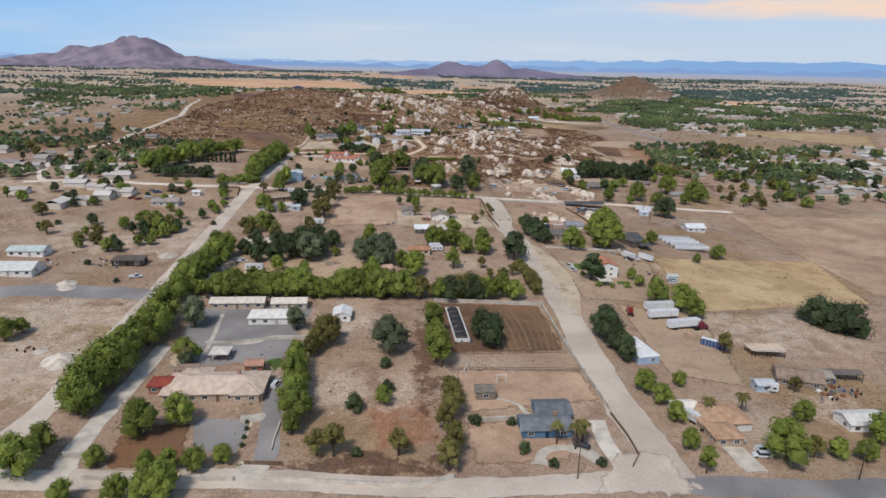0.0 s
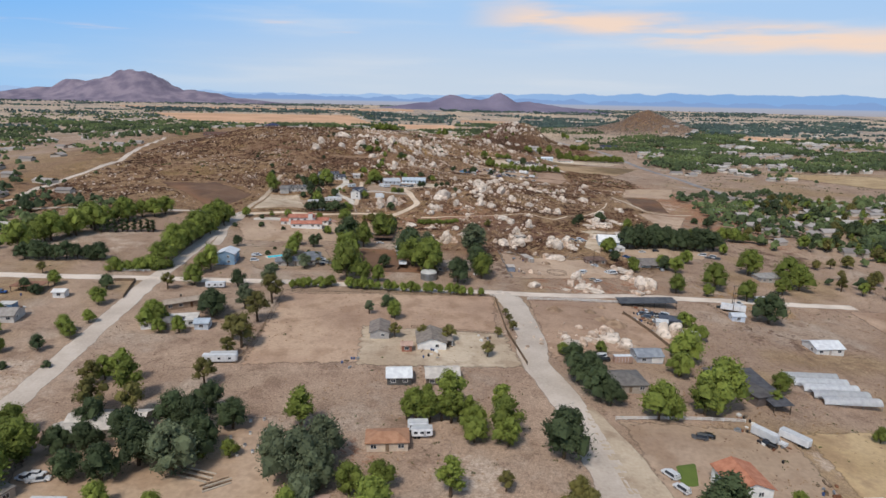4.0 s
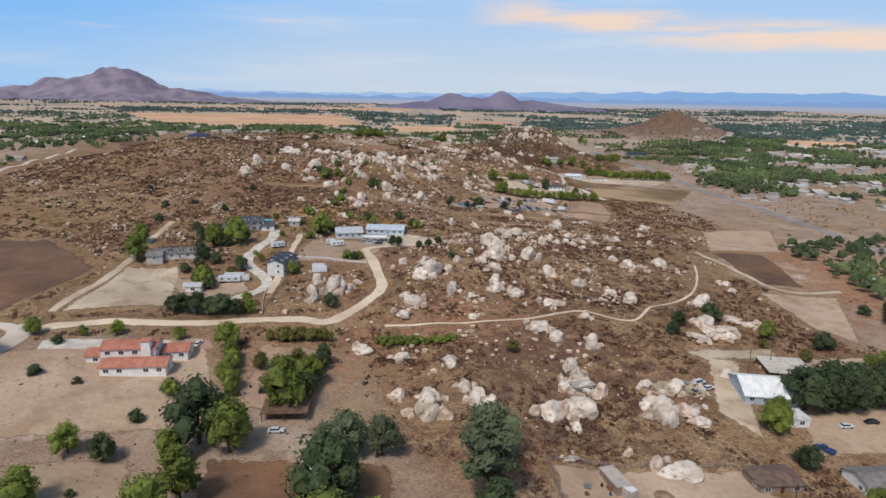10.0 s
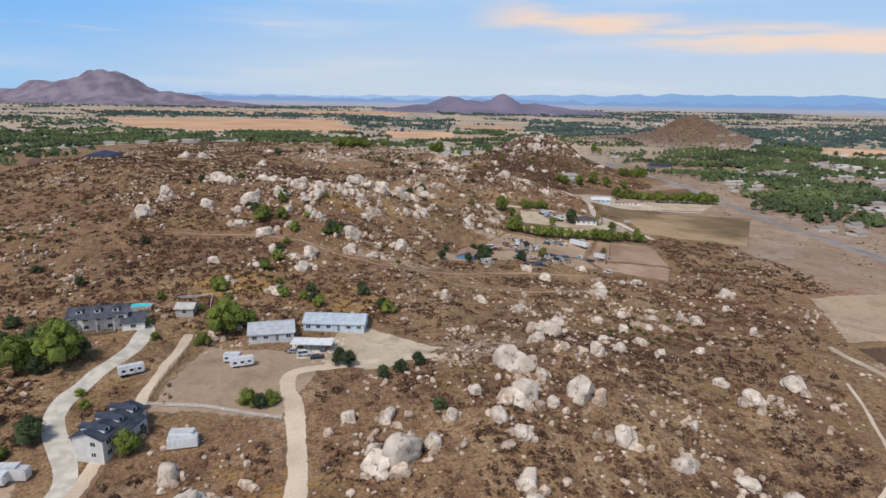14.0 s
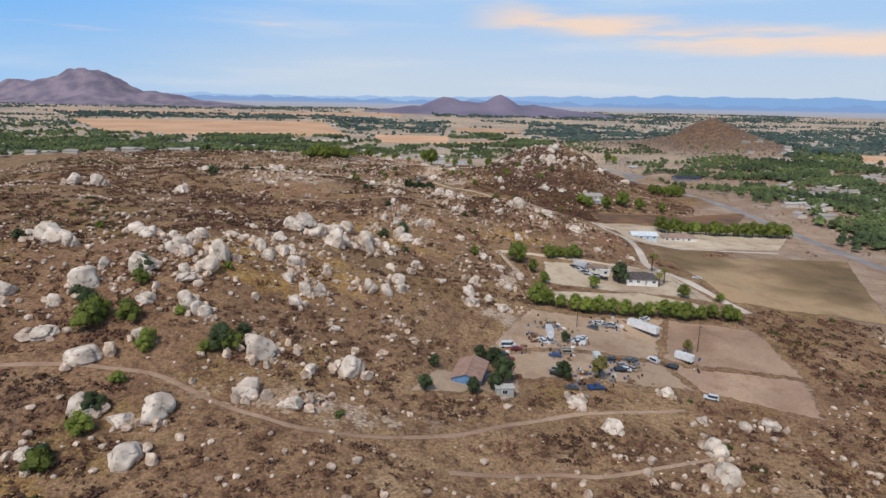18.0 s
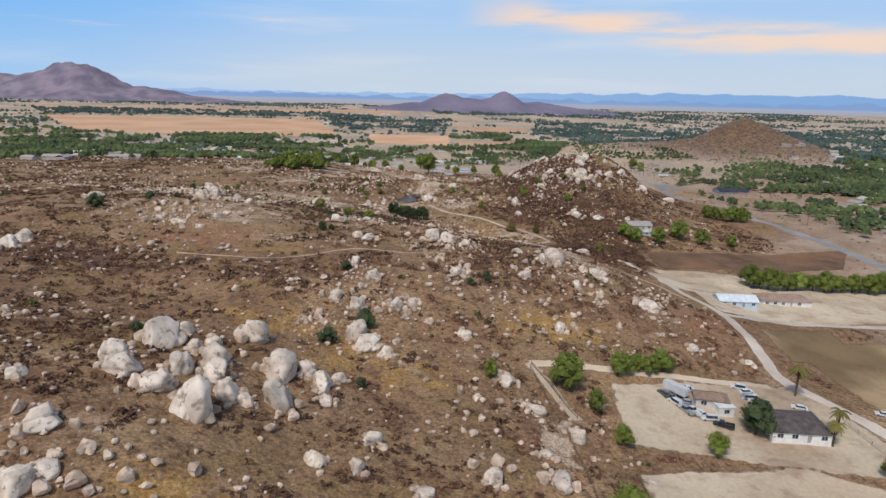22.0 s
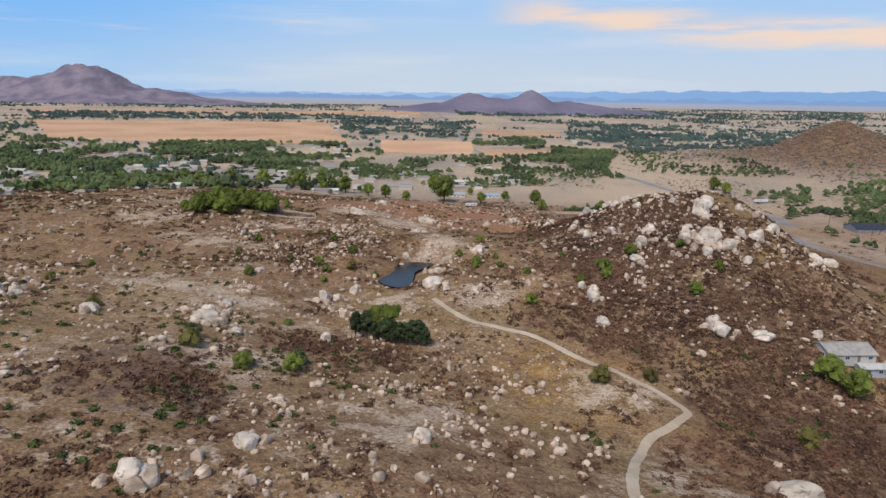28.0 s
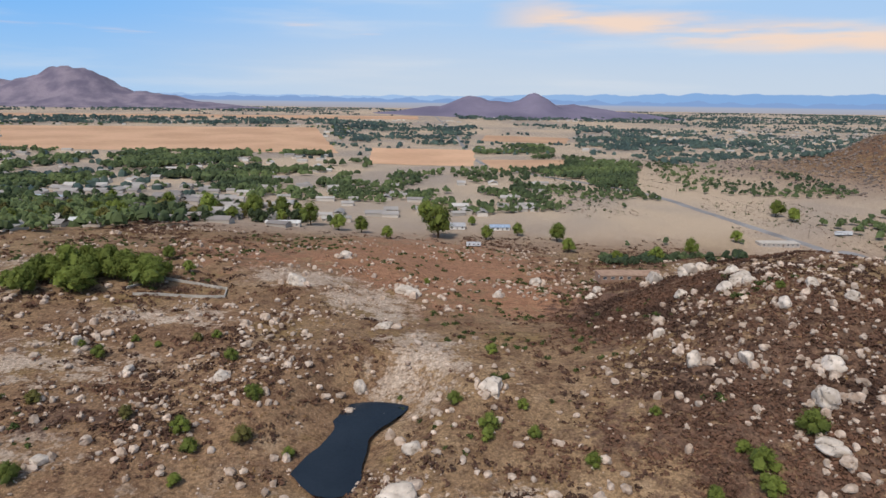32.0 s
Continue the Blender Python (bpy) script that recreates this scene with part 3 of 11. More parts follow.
def free(x, y, mask=TAKEN):
    i, j = np.floor((x + 500) / 2).astype(int), np.floor((y + 100) / 2).astype(int)
    ok = (i >= 0) & (i < 620) & (j >= 0) & (j < 960)
    return ~(ok & mask[np.clip(j, 0, 959), np.clip(i, 0, 619)])


def curve_pts(pts, step):
    """Points along a smooth line through pts."""
    p = np.array(pts, float)
    p = np.vstack([2 * p[0] - p[1], p, 2 * p[-1] - p[-2]])
    out = []
    for k in range(1, len(p) - 2):
        n = max(2, int(np.linalg.norm(p[k + 1] - p[k]) / step))
        s = np.linspace(0, 1, n, endpoint=False)[:, None]
        out.append(0.5 * (2 * p[k] + (p[k + 1] - p[k - 1]) * s + (2 * p[k - 1] - 5 * p[k] + 4 * p[k + 1] - p[k + 2]) * s ** 2
                          + (3 * p[k] - p[k - 1] - 3 * p[k + 1] + p[k + 2]) * s ** 3))
    return np.vstack([*out, p[-2][None]])


def soft_edge(me, e):
    """How far inside its rim each point of a worked surface lies, 0 to 1."""
    a = me.attributes.new("edge", "FLOAT", "POINT")
    a.data.foreach_set("value", np.asarray(e, np.float32).ravel())
    return me


def ribbon(name, pts, width, mat, label, lift=0.16, step=2.0, category="road", taper=False):
    """A road or trail laid over the ground, with slightly ragged edges."""
    c = curve_pts(pts, step)
    d = np.gradient(c, axis=0)
    d /= np.linalg.norm(d, axis=1)[:, None] + 1e-9
    nrm = np.column_stack([-d[:, 1], d[:, 0]])
    width = width + (0.9 if width > 2 else 0.4)
    na = max(4, int(width / 1.4) + 1)
    rows = []
    for s in np.linspace(-0.5, 0.5, na):
        w = width * (1 + 0.35 * (vnoise(c[:, 0] + 999 * s, c[:, 1], 6, 8) - 0.5) * (abs(s) > 0.49))
        w = w * (np.sin(math.pi * np.linspace(0.02, 0.98, len(c))) ** 0.5 if taper else 1)
        q = c + nrm * (s * w)[:, None]
        rows.append(np.column_stack([q, ground_z(q[:, 0], q[:, 1]) + lift - (0.12 if abs(s) > 0.49 else 0)]))
        take(q[:, 0], q[:, 1], 2)
        take(q[:, 0], q[:, 1], 0, ROADS)
    v = np.array(rows).transpose(1, 0, 2).reshape(-1, 3)
    f = grid_tris(na, len(c))
    e = np.tile(np.abs(np.linspace(-1, 1, na)) < 0.99, (len(c), 1)) * 1.6
    return tagged(new(name, soft_edge(mesh_from(name, v, f, mat, True), e)), label, category, kind="structure")


def lot(name, corners, mat, label, lift=0.10, step=2.2, category="ground", ragged=1.6):
    """A worked piece of ground between four corners, laid over the land."""
    a, b, c, d = (np.array(p, float) for p in corners)
    nu = max(3, int(max(np.linalg.norm(b - a), np.linalg.norm(c - d)) / step) + 1)
    nv = max(3, int(max(np.linalg.norm(d - a), np.linalg.norm(c - b)) / step) + 1)
    u, v = np.meshgrid(np.linspace(0, 1, nu), np.linspace(0, 1, nv))
    q = ((a * (1 - u[..., None]) + b * u[..., None]) * (1 - v[..., None]) + (d * (1 - u[..., None]) + c * u[..., None]) * v[..., None]).reshape(-1, 2)
    if name == "far_field":
        FIELDS.append((a, b, c, d))
    rim = ((u < 1e-6) | (u > 1 - 1e-6) | (v < 1e-6) | (v > 1 - 1e-6)).ravel()
    q = q + rim[:, None] * ragged * np.column_stack([vnoise(q[:, 0], q[:, 1], s, k) + vnoise(q[:, 0], q[:, 1], 4 * s, k) - 1 for s, k in ((4.5, 21), (4.5, 22))])
    take(q[:, 0], q[:, 1], 2)
    z = ground_z(q[:, 0], q[:, 1]) + lift - 0.09 * rim
    side = np.minimum(np.minimum(u, 1 - u) * (nu - 1), np.minimum(v, 1 - v) * (nv - 1)) / 2.6
    return tagged(new(name, soft_edge(mesh_from(name, np.column_stack([q, z]), grid_tris(nu, nv), mat, True), np.minimum(side * 1.6, 1.6))), label, category, kind="structure")


def mountain(name, cx, cy, shape, mat, label, res=22.0):
    """A far mountain from a few broad shoulders with eroded gullies."""
    reach = max(abs(s[0]) + 3 * s[2] for s in shape)
    deep = max(abs(s[1]) + 3 * s[3] for s in shape)
    x, y = np.meshgrid(np.arange(-reach, reach, res), np.arange(-deep, deep, res))
    z = np.zeros_like(x)
    for dx, dy, sx, sy, h in shape:
        z = np.maximum(z, h * np.exp(-np.hypot((x - dx) / sx, (y - dy) / sy) ** 1.7))
    rough = sum(np.abs(vnoise(x + 500, y, s, 11) - 0.5) * a for s, a in ((260, 1.0), (110, 0.5), (50, 0.28)))
    z = z * (1.16 - 0.62 * rough)
    base = land(x + cx, y + cy)
    z = z + base - 6
    return tagged(new(name, mesh_from(name, np.column_stack([x.ravel() + cx, y.ravel() + cy, z.ravel()]), grid_tris(x.shape[1], x.shape[0]), mat, True)), label, "mountain", kind="structure")


# the air haze over both mountains is mixed into their base colours
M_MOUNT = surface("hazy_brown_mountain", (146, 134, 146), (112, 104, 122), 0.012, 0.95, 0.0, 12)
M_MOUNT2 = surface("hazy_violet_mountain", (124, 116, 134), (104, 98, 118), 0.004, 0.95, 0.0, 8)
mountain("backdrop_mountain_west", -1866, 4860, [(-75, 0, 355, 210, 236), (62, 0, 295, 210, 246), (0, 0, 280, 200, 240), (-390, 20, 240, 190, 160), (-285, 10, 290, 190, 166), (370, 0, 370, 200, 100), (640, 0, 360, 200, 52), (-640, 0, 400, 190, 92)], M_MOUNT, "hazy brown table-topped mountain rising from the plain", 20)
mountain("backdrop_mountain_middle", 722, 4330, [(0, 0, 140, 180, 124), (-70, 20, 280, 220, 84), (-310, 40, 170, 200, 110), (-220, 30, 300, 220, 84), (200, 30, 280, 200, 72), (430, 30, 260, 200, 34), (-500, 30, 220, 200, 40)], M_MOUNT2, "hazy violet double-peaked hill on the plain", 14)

# ---- builders ----
def part(name, data, mat, parent, label="", m=None):
    """Links a bmesh or a mesh as one part under a thing or a part."""
    if isinstance(data, bmesh.types.BMesh):
        me = bpy.data.meshes.new(name)
        data.to_mesh(me)
        data.free()
        me.materials.append(mat)
    else:
        me = data
    ob = new(name, me)
    ob.parent = parent
    if m is not None:
        ob.matrix_basis = m
    if label:
        ob["label"] = label
    return ob


def thing(name, x, y, yaw, label, category, group="", z=None, scale=1.0):
    e = new(name)
    e.empty_display_size = 0.5
    e.matrix_basis = pose(x, y, gz(x, y) if z is None else z, 0, 0, yaw) @ Matrix.Diagonal((scale, scale, scale, 1))
    return tagged(e, label, category, group)


def add_box(bm, x0, x1, y0, y1, z0, z1, taper=0.0, bevel=0.0):
    """An upright box; taper draws its top in."""
    t = taper
    vs = [bm.verts.new(p) for p in ((x0, y0, z0), (x1, y0, z0), (x1, y1, z0), (x0, y1, z0),
                                    (x0 + t, y0 + t, z1), (x1 - t, y0 + t, z1), (x1 - t, y1 - t, z1), (x0 + t, y1 - t, z1))]
    fs = [bm.faces.new([vs[i] for i in f]) for f in ((3, 2, 1, 0), (4, 5, 6, 7), (0, 1, 5, 4), (1, 2, 6, 5), (2, 3, 7, 6), (3, 0, 4, 7))]
    if bevel:
        es = list({e for f in fs for e in f.edges})
        bmesh.ops.bevel(bm, geom=es, offset=bevel, segments=2, affect="EDGES")
    return bm


def box(*a, **k):
    return add_box(bmesh.new(), *a, **k)


def add_face(bm, pts):
    return bm.faces.new([bm.verts.new(p) for p in pts])


def add_slab(bm, pts, thick):
    """A flat polygon given thickness downwards."""
    top = [bm.verts.new(p) for p in pts]
    low = [bm.verts.new((p[0], p[1], p[2] - thick)) for p in pts]
    bm.faces.new(top)
    bm.faces.new(low[::-1])
    n = len(pts)
    for i in range(n):
        bm.faces.new((top[i], low[i], low[(i + 1) % n], top[(i + 1) % n]))


def tube(bm, a, b, ra, rb=None, seg=8):
    a, b = Vector(a), Vector(b)
    rb = ra if rb is None else rb
    q = (b - a).to_track_quat("Z", "Y").to_matrix()
    ring = [[bm.verts.new(p + q @ Vector((math.cos(2 * math.pi * k / seg) * r, math.sin(2 * math.pi * k / seg) * r, 0))) for k in range(seg)] for p, r in ((a, ra), (b, rb))]
    for k in range(seg):
        bm.faces.new((ring[0][k], ring[0][(k + 1) % seg], ring[1][(k + 1) % seg], ring[1][k]))
    bm.faces.new(ring[0][::-1])
    bm.faces.new(ring[1])


def ico(level):
    bm = bmesh.new()
    bmesh.ops.create_icosphere(bm, subdivisions=level, radius=1.0)
    bm.verts.ensure_lookup_table()
    v = np.array([p.co[:] for p in bm.verts])
    f = np.array([[q.index for q in p.verts] for p in bm.faces])
    bm.free()
    return v, f


ICO = {k: ico(k) for k in (1, 2, 3, 4)}


a0 = np.arange(5) * 2 * math.pi / 5
ICO[0] = (np.vstack([np.column_stack([np.cos(a0), np.sin(a0), 0 * a0 - 0.5]), np.column_stack([0.72 * np.cos(a0 + 0.63), 0.72 * np.sin(a0 + 0.63), 0 * a0 + 0.62]), [[0, 0, 1.0]]]),
          np.array([(k, (k + 1) % 5, 5 + k) for k in range(5)] + [((k + 1) % 5, 5 + (k + 1) % 5, 5 + k) for k in range(5)] + [(5 + k, 5 + (k + 1) % 5, 10) for k in range(5)]))


def scatter(name, xs, ys, sizes, mat, label, category, squash=0.7, rough=0.3, sink=0.15, level=1, kind="stuff", zs=None, shapes=None):
    """Many small lumps in one mesh, each bent its own way."""
    v, f = ICO[level]
    n = len(xs)
    if n == 0:
        return None
    a = RNG.uniform(0, 2 * math.pi, n)
    st = RNG.uniform(0.75, 1.3, (n, 3)) * np.array([1, 1, squash])
    base = v[None] if shapes is None else shapes[RNG.integers(0, len(shapes), n)]
    p = base * (1 + rough * (RNG.random((n, len(v), 1)) - 0.5) * 2) * st[:, None] * np.asarray(sizes)[:, None, None]
    c, s = np.cos(a)[:, None], np.sin(a)[:, None]
    x, y = p[..., 0] * c - p[..., 1] * s, p[..., 0] * s + p[..., 1] * c
    z0 = ground_z(xs, ys) if zs is None else zs
    q = np.stack([x + np.asarray(xs)[:, None], y + np.asarray(ys)[:, None], p[..., 2] + (z0 + np.asarray(sizes) * squash * (1 - 2 * sink))[:, None]], -1)
    ff = (f[None] + (np.arange(n) * len(v))[:, None, None]).reshape(-1, 3)
    return tagged(new(name, mesh_from(name, q.reshape(-1, 3), ff, mat, False)), label, category, kind=kind)


def sprays(name, xs, ys, sizes, mat, label, category, blades=10, flat=0.55):
    """Loose low bushes in one mesh, each a tuft of leafy triangles."""
    n = len(xs)
    d = RNG.normal(size=(n, blades, 3))
    d[..., 2] = np.abs(d[..., 2])
    d /= np.linalg.norm(d, axis=2)[..., None]
    sz = np.asarray(sizes)[:, None, None]
    c = d * sz * RNG.uniform(0.35, 0.95, (n, blades, 1)) * np.array([1, 1, flat])
    e1 = RNG.normal(size=(n, blades, 3)) * np.array([1, 1, 0.35])
    e2 = np.cross(e1, d)
    e1 /= np.linalg.norm(e1, axis=2)[..., None]
    e2 /= np.linalg.norm(e2, axis=2)[..., None]
    h = sz * RNG.uniform(0.2, 0.45, (n, blades, 1))
    at = np.stack([xs, ys, ground_z(xs, ys)], -1)[:, None, :]
    v = np.stack([c - e1 * h, c + e1 * h, c + e2 * h * 1.3], 2) + at[:, :, None, :]
    f = np.arange(n * blades * 3).reshape(-1, 3)
    return tagged(new(name, mesh_from(name, v.reshape(-1, 3), f, mat)), label, category, kind="stuff")


# -- boulders --
def boulder_shape(seed, level):
    """A rounded granite corestone with a few broken faces and a deep joint."""
    v, f = ICO[level]
    r = np.random.default_rng(seed)
    p = v * r.uniform((0.85, 0.72, 0.66), (1.22, 1.0, 0.98))
    p = np.sign(p) * np.abs(p) ** r.uniform(0.72, 1.0, 3)
    for k in range(9):
        n = r.normal(size=3)
        n[2] = abs(n[2]) * 0.6 - 0.1
        n /= np.linalg.norm(n)
        cut = r.uniform(0.45, 0.8)
        d = p @ n
        p = p - np.outer(np.maximum(d - cut, 0) * (0.98 if k < 6 else 0.75), n)
    for k in range(2):
        seam = r.normal(size=3)
        seam[2] *= 0.5
        seam /= np.linalg.norm(seam)
        p = p * (1 - (0.24, 0.12)[k] * np.exp(-((p @ seam - r.uniform(-0.35, 0.35)) / (0.075, 0.05)[k]) ** 2))[:, None]
    off = r.uniform(0, 50)
    lump = np.array([noise.fractal(Vector((q[0] * 1.7 + off, q[1] * 1.7, q[2] * 1.7)), 0.8, 2.0, 4) for q in p])
    p = p * (1 + 0.09 * lump)[:, None]
    return p, f


def boulder_mesh(seed, level):
    return mesh_from("boulder", *boulder_shape(seed, level), M_ROCK, True)


BOULDERS = [boulder_mesh(40 + k, 4 if k < 9 else 3) for k in range(20)]
BOULDER_COUNT = [0]
MID_X, MID_Y, MID_S = [], [], []
SMALL_X, SMALL_Y, SMALL_S = [], [], []


def boulder(x, y, r, tall=1.0, yaw=None, lean=0.0, z=None):
    r = min(r * 1.24, 5.6)
    if r < 2.2:
        MID_X.append(np.array([x]))
        MID_Y.append(np.array([y]))
        MID_S.append(np.array([r * 0.85]))
        return None
    k = BOULDER_COUNT[0]
    BOULDER_COUNT[0] += 1
    ob = new("boulder", BOULDERS[k % 9 if r > 3.0 else 9 + k % 11])
    yaw = (k * 137.5) % 360 if yaw is None else yaw
    lean = lean or (k * 53) % 50 - 25
    h = gz(x, y) if z is None else z
    ob.matrix_basis = pose(x, y, h + 0.32 * r * tall, lean, 0, yaw) @ Matrix.Diagonal((r, r, r * tall, 1))
    g = np.random.default_rng(5000 + k)
    n = int(g.integers(2, 6))
    a, s = g.uniform(0, 2 * math.pi, n), r * g.uniform(0.22, 0.52, n)
    MID_X.append(x + (0.72 * r + s * 0.7) * np.cos(a))
    MID_Y.append(y + (0.72 * r + s * 0.7) * np.sin(a))
    MID_S.append(s)
    size = "house-sized" if r > 4 else "large" if r > 2 else "waist-high"
    return tagged(ob, size + " pale grey weathered granite boulder on the slope", "boulder", "granite boulders")


def outcrop(x, y, r, n, big, seed):
    """A heap of rock pieces round the large boulders, thinning outwards."""
    g = np.random.default_rng(seed)
    n = int(n * 0.6)
    a, d = g.uniform(0, 2 * math.pi, n), r * np.sqrt(g.uniform(0, 1, n))
    px, py = x + d * np.cos(a), y + 0.8 * d * np.sin(a)
    s = big * g.uniform(0.4, 0.95, n) ** 1.5
    MID_X.append(px)
    MID_Y.append(py)
    MID_S.append(s)
    m = int(n * 4.5)
    a, d = g.uniform(0, 2 * math.pi, m), 1.8 * r * np.sqrt(g.uniform(0, 1, m))
    SMALL_X.append(x + d * np.cos(a))
    SMALL_Y.append(y + d * np.sin(a))
    SMALL_S.append(g.uniform(0.15, 0.8, m) ** 1.4 * min(big, 2.4) * 0.6)


# -- trees --
def leaf_cloud(r, lumps, n_leaf, leaf, g):
    """Crown mesh: a lumpy core and many loose leaf sprays round each clump."""
    v, f = ICO[0]
    vs, fs, k = [], [], 0
    for cx, cy, cz, cr in lumps:
        p = v * cr * 0.78 * (1 + 0.35 * (g.random((len(v), 1)) - 0.5) * 2) + (cx, cy, cz)
        vs.append(p)
        fs.append(f + k)
        k += len(v)
        d = g.normal(size=(n_leaf, 3))
        d /= np.linalg.norm(d, axis=1)[:, None]
        c = d * cr * (0.62 + 0.62 * g.random((n_leaf, 1)) ** 0.8) + (cx, cy, cz)
        e1 = g.normal(size=(n_leaf, 3))
        e1 /= np.linalg.norm(e1, axis=1)[:, None]
        e2 = np.cross(e1, d + 0.3 * g.normal(size=(n_leaf, 3)))
        s = leaf * g.uniform(0.6, 1.4, (n_leaf, 1))
        tri = np.stack([c - e1 * s, c + e1 * s, c + e2 * s * 1.2], 1).reshape(-1, 3)
        vs.append(tri)
        fs.append(np.arange(n_leaf * 3).reshape(-1, 3) + k)
        k += n_leaf * 3
    return np.vstack(vs), np.vstack(fs)


def tree_meshes(kind, seed):
    """Trunk with limbs, and crown, for a tree of unit height."""
    g = np.random.default_rng(seed)
    bm = bmesh.new()
    lumps = []
    if kind == "round":
        base, spread, top, nl = 0.20, 0.41, 0.95, 12
    elif kind == "tall":
        base, spread, top, nl = 0.25, 0.24, 0.97, 10
    elif kind == "bush":
        base, spread, top, nl = 0.10, 0.55, 0.92, 9
    elif kind == "airy":
        base, spread, top, nl = 0.32, 0.36, 0.95, 9
    else:
        base, spread, top, nl = 0.06, 0.13, 0.98, 8
    tube(bm, (0, 0, -0.08), (g.uniform(-0.02, 0.02), 0, base), 0.035, 0.026, 7)
    for k in range(nl):
        u = (k + 0.5) / nl
        a = k * 2.4 + g.uniform(-0.4, 0.4)
        hz = base + 0.06 + (top - base - 0.14) * u
        prof = math.sin(math.pi * min(0.97, 0.25 + 0.75 * u)) ** 0.7 if kind != "spire" else 1 - 0.75 * u
        d = spread * prof * g.uniform(0.35, 0.72)
        cr = spread * (0.40 if kind != "airy" else 0.32) * g.uniform(0.65, 1.3) * (0.75 + 0.4 * prof)
        c = (d * math.cos(a), d * math.sin(a), hz)
        lumps.append((*c, cr))
        tube(bm, (0, 0, base * 0.9), (c[0] * 0.85, c[1] * 0.85, c[2] - cr * 0.2), 0.014, 0.005, 5)
    trunk = bpy.data.meshes.new("trunk")
    bm.to_mesh(trunk)
    bm.free()
    trunk.materials.append(M_BARK)
    v, f = leaf_cloud(1, lumps, 165 if kind != "airy" else 120, 0.027 if kind != "bush" else 0.034, g)
    return trunk, v, f


TREE_BANK = {}
LEAVES = {"green": M_LEAF, "dark": M_LEAFD, "grey": M_LEAFG, "olive": M_LEAFB}
TREE_WORDS = {"round": "round-crowned", "tall": "tall narrow", "bush": "low bushy", "airy": "open-crowned", "spire": "slim columnar"}
TREE_NO = [0]


def tree(x, y, h, kind="round", leaf="green", wide=1.0, z=None, name=""):
    """One tree, its trunk and crown taken from a small bank of shapes."""
    k = TREE_NO[0]
    TREE_NO[0] += 1
    key = (kind, leaf, k % 4)
    if key not in TREE_BANK:
        trunk, v, f = tree_meshes(kind, 100 + 17 * (k % 4) + len(kind))
        TREE_BANK[key] = (trunk, mesh_from("crown", v, f, LEAVES[leaf]))
    what = {"bush": "shrub", "tall": "eucalyptus_tree", "spire": "cypress_tree", "airy": "olive_tree"}.get(kind, "pepper_tree" if leaf == "green" else "oak_tree")
    what = name or what
    e = new(what)
    h = h * 1.05
    w = h * wide * 1.16
    e.matrix_basis = pose(x, y, gz(x, y) if z is None else z, 0, 0, (k * 77) % 360) @ Matrix.Diagonal((w, w, h, 1))
    tone = {"green": "bright green", "dark": "dark green", "grey": "grey-green", "olive": "olive brown"}[leaf]
    word = "shrub" if kind == "bush" else "tree"
    tagged(e, TREE_WORDS[kind] + " " + tone + " " + word + " on dry ground", word, what.replace("_", " ") + "s of the valley")
    part("trunk", TREE_BANK[key][0], None, e)
    part("crown", TREE_BANK[key][1], None, e)
    take(x, y)
    return e


def tree_row(x0, y0, x1, y1, n, h, kind="round", leaf="green", wide=1.0, jitter=1.0):
    for k in range(n):
        u = (k + 0.5) / n
        s = RNG.uniform(0.75, 1.2)
        tree(x0 + (x1 - x0) * u + RNG.uniform(-jitter, jitter), y0 + (y1 - y0) * u + RNG.uniform(-jitter, jitter), h * s, kind, leaf, wide * RNG.uniform(0.9, 1.15), name="hedge_tree" if kind == "round" else "")


PALM = []


def palm(x, y, h):
    """A fan palm: ringed trunk and drooping fronds."""
    if not PALM:
        bm = bmesh.new()
        for k in range(6):
            tube(bm, (0, 0, k / 6 * 0.86 - 0.02), (0, 0, (k + 1) / 6 * 0.86), 0.036, 0.028, 8)
        tr = bpy.data.meshes.new("trunk")
        bm.to_mesh(tr)
        bm.free()
        tr.materials.append(M_BARK)
        bm = bmesh.new()
        g = np.random.default_rng(5)
        for k in range(22):
            a, up = k * 2.4, g.uniform(-0.5, 0.9)
            dx, dy = math.cos(a), math.sin(a)
            prev = None
            for s in range(5):
                u = s / 4
                r = 0.30 * u
                z = 0.86 + 0.22 * u * up - 0.24 * u * u
                w = 0.05 * math.sin(math.pi * (0.12 + 0.86 * u))
                row = [bm.verts.new((dx * r - dy * w, dy * r + dx * w, z - w * 0.5)), bm.verts.new((dx * r, dy * r, z + 0.01)), bm.verts.new((dx * r + dy * w, dy * r - dx * w, z - w * 0.5))]
                if prev:
                    bm.faces.new((prev[0], prev[1], row[1], row[0]))
                    bm.faces.new((prev[1], prev[2], row[2], row[1]))
                prev = row
        cr = bpy.data.meshes.new("fronds")
        bm.to_mesh(cr)
        bm.free()
        cr.materials.append(M_LEAFB)
        PALM.extend((tr, cr))
    e = thing("palm_tree", x, y, (x * 31) % 360, "slender fan palm with drooping olive fronds beside a house", "palm tree", "palms", scale=h)
    part("trunk", PALM[0], None, e)
    part("fronds", PALM[1], None, e)


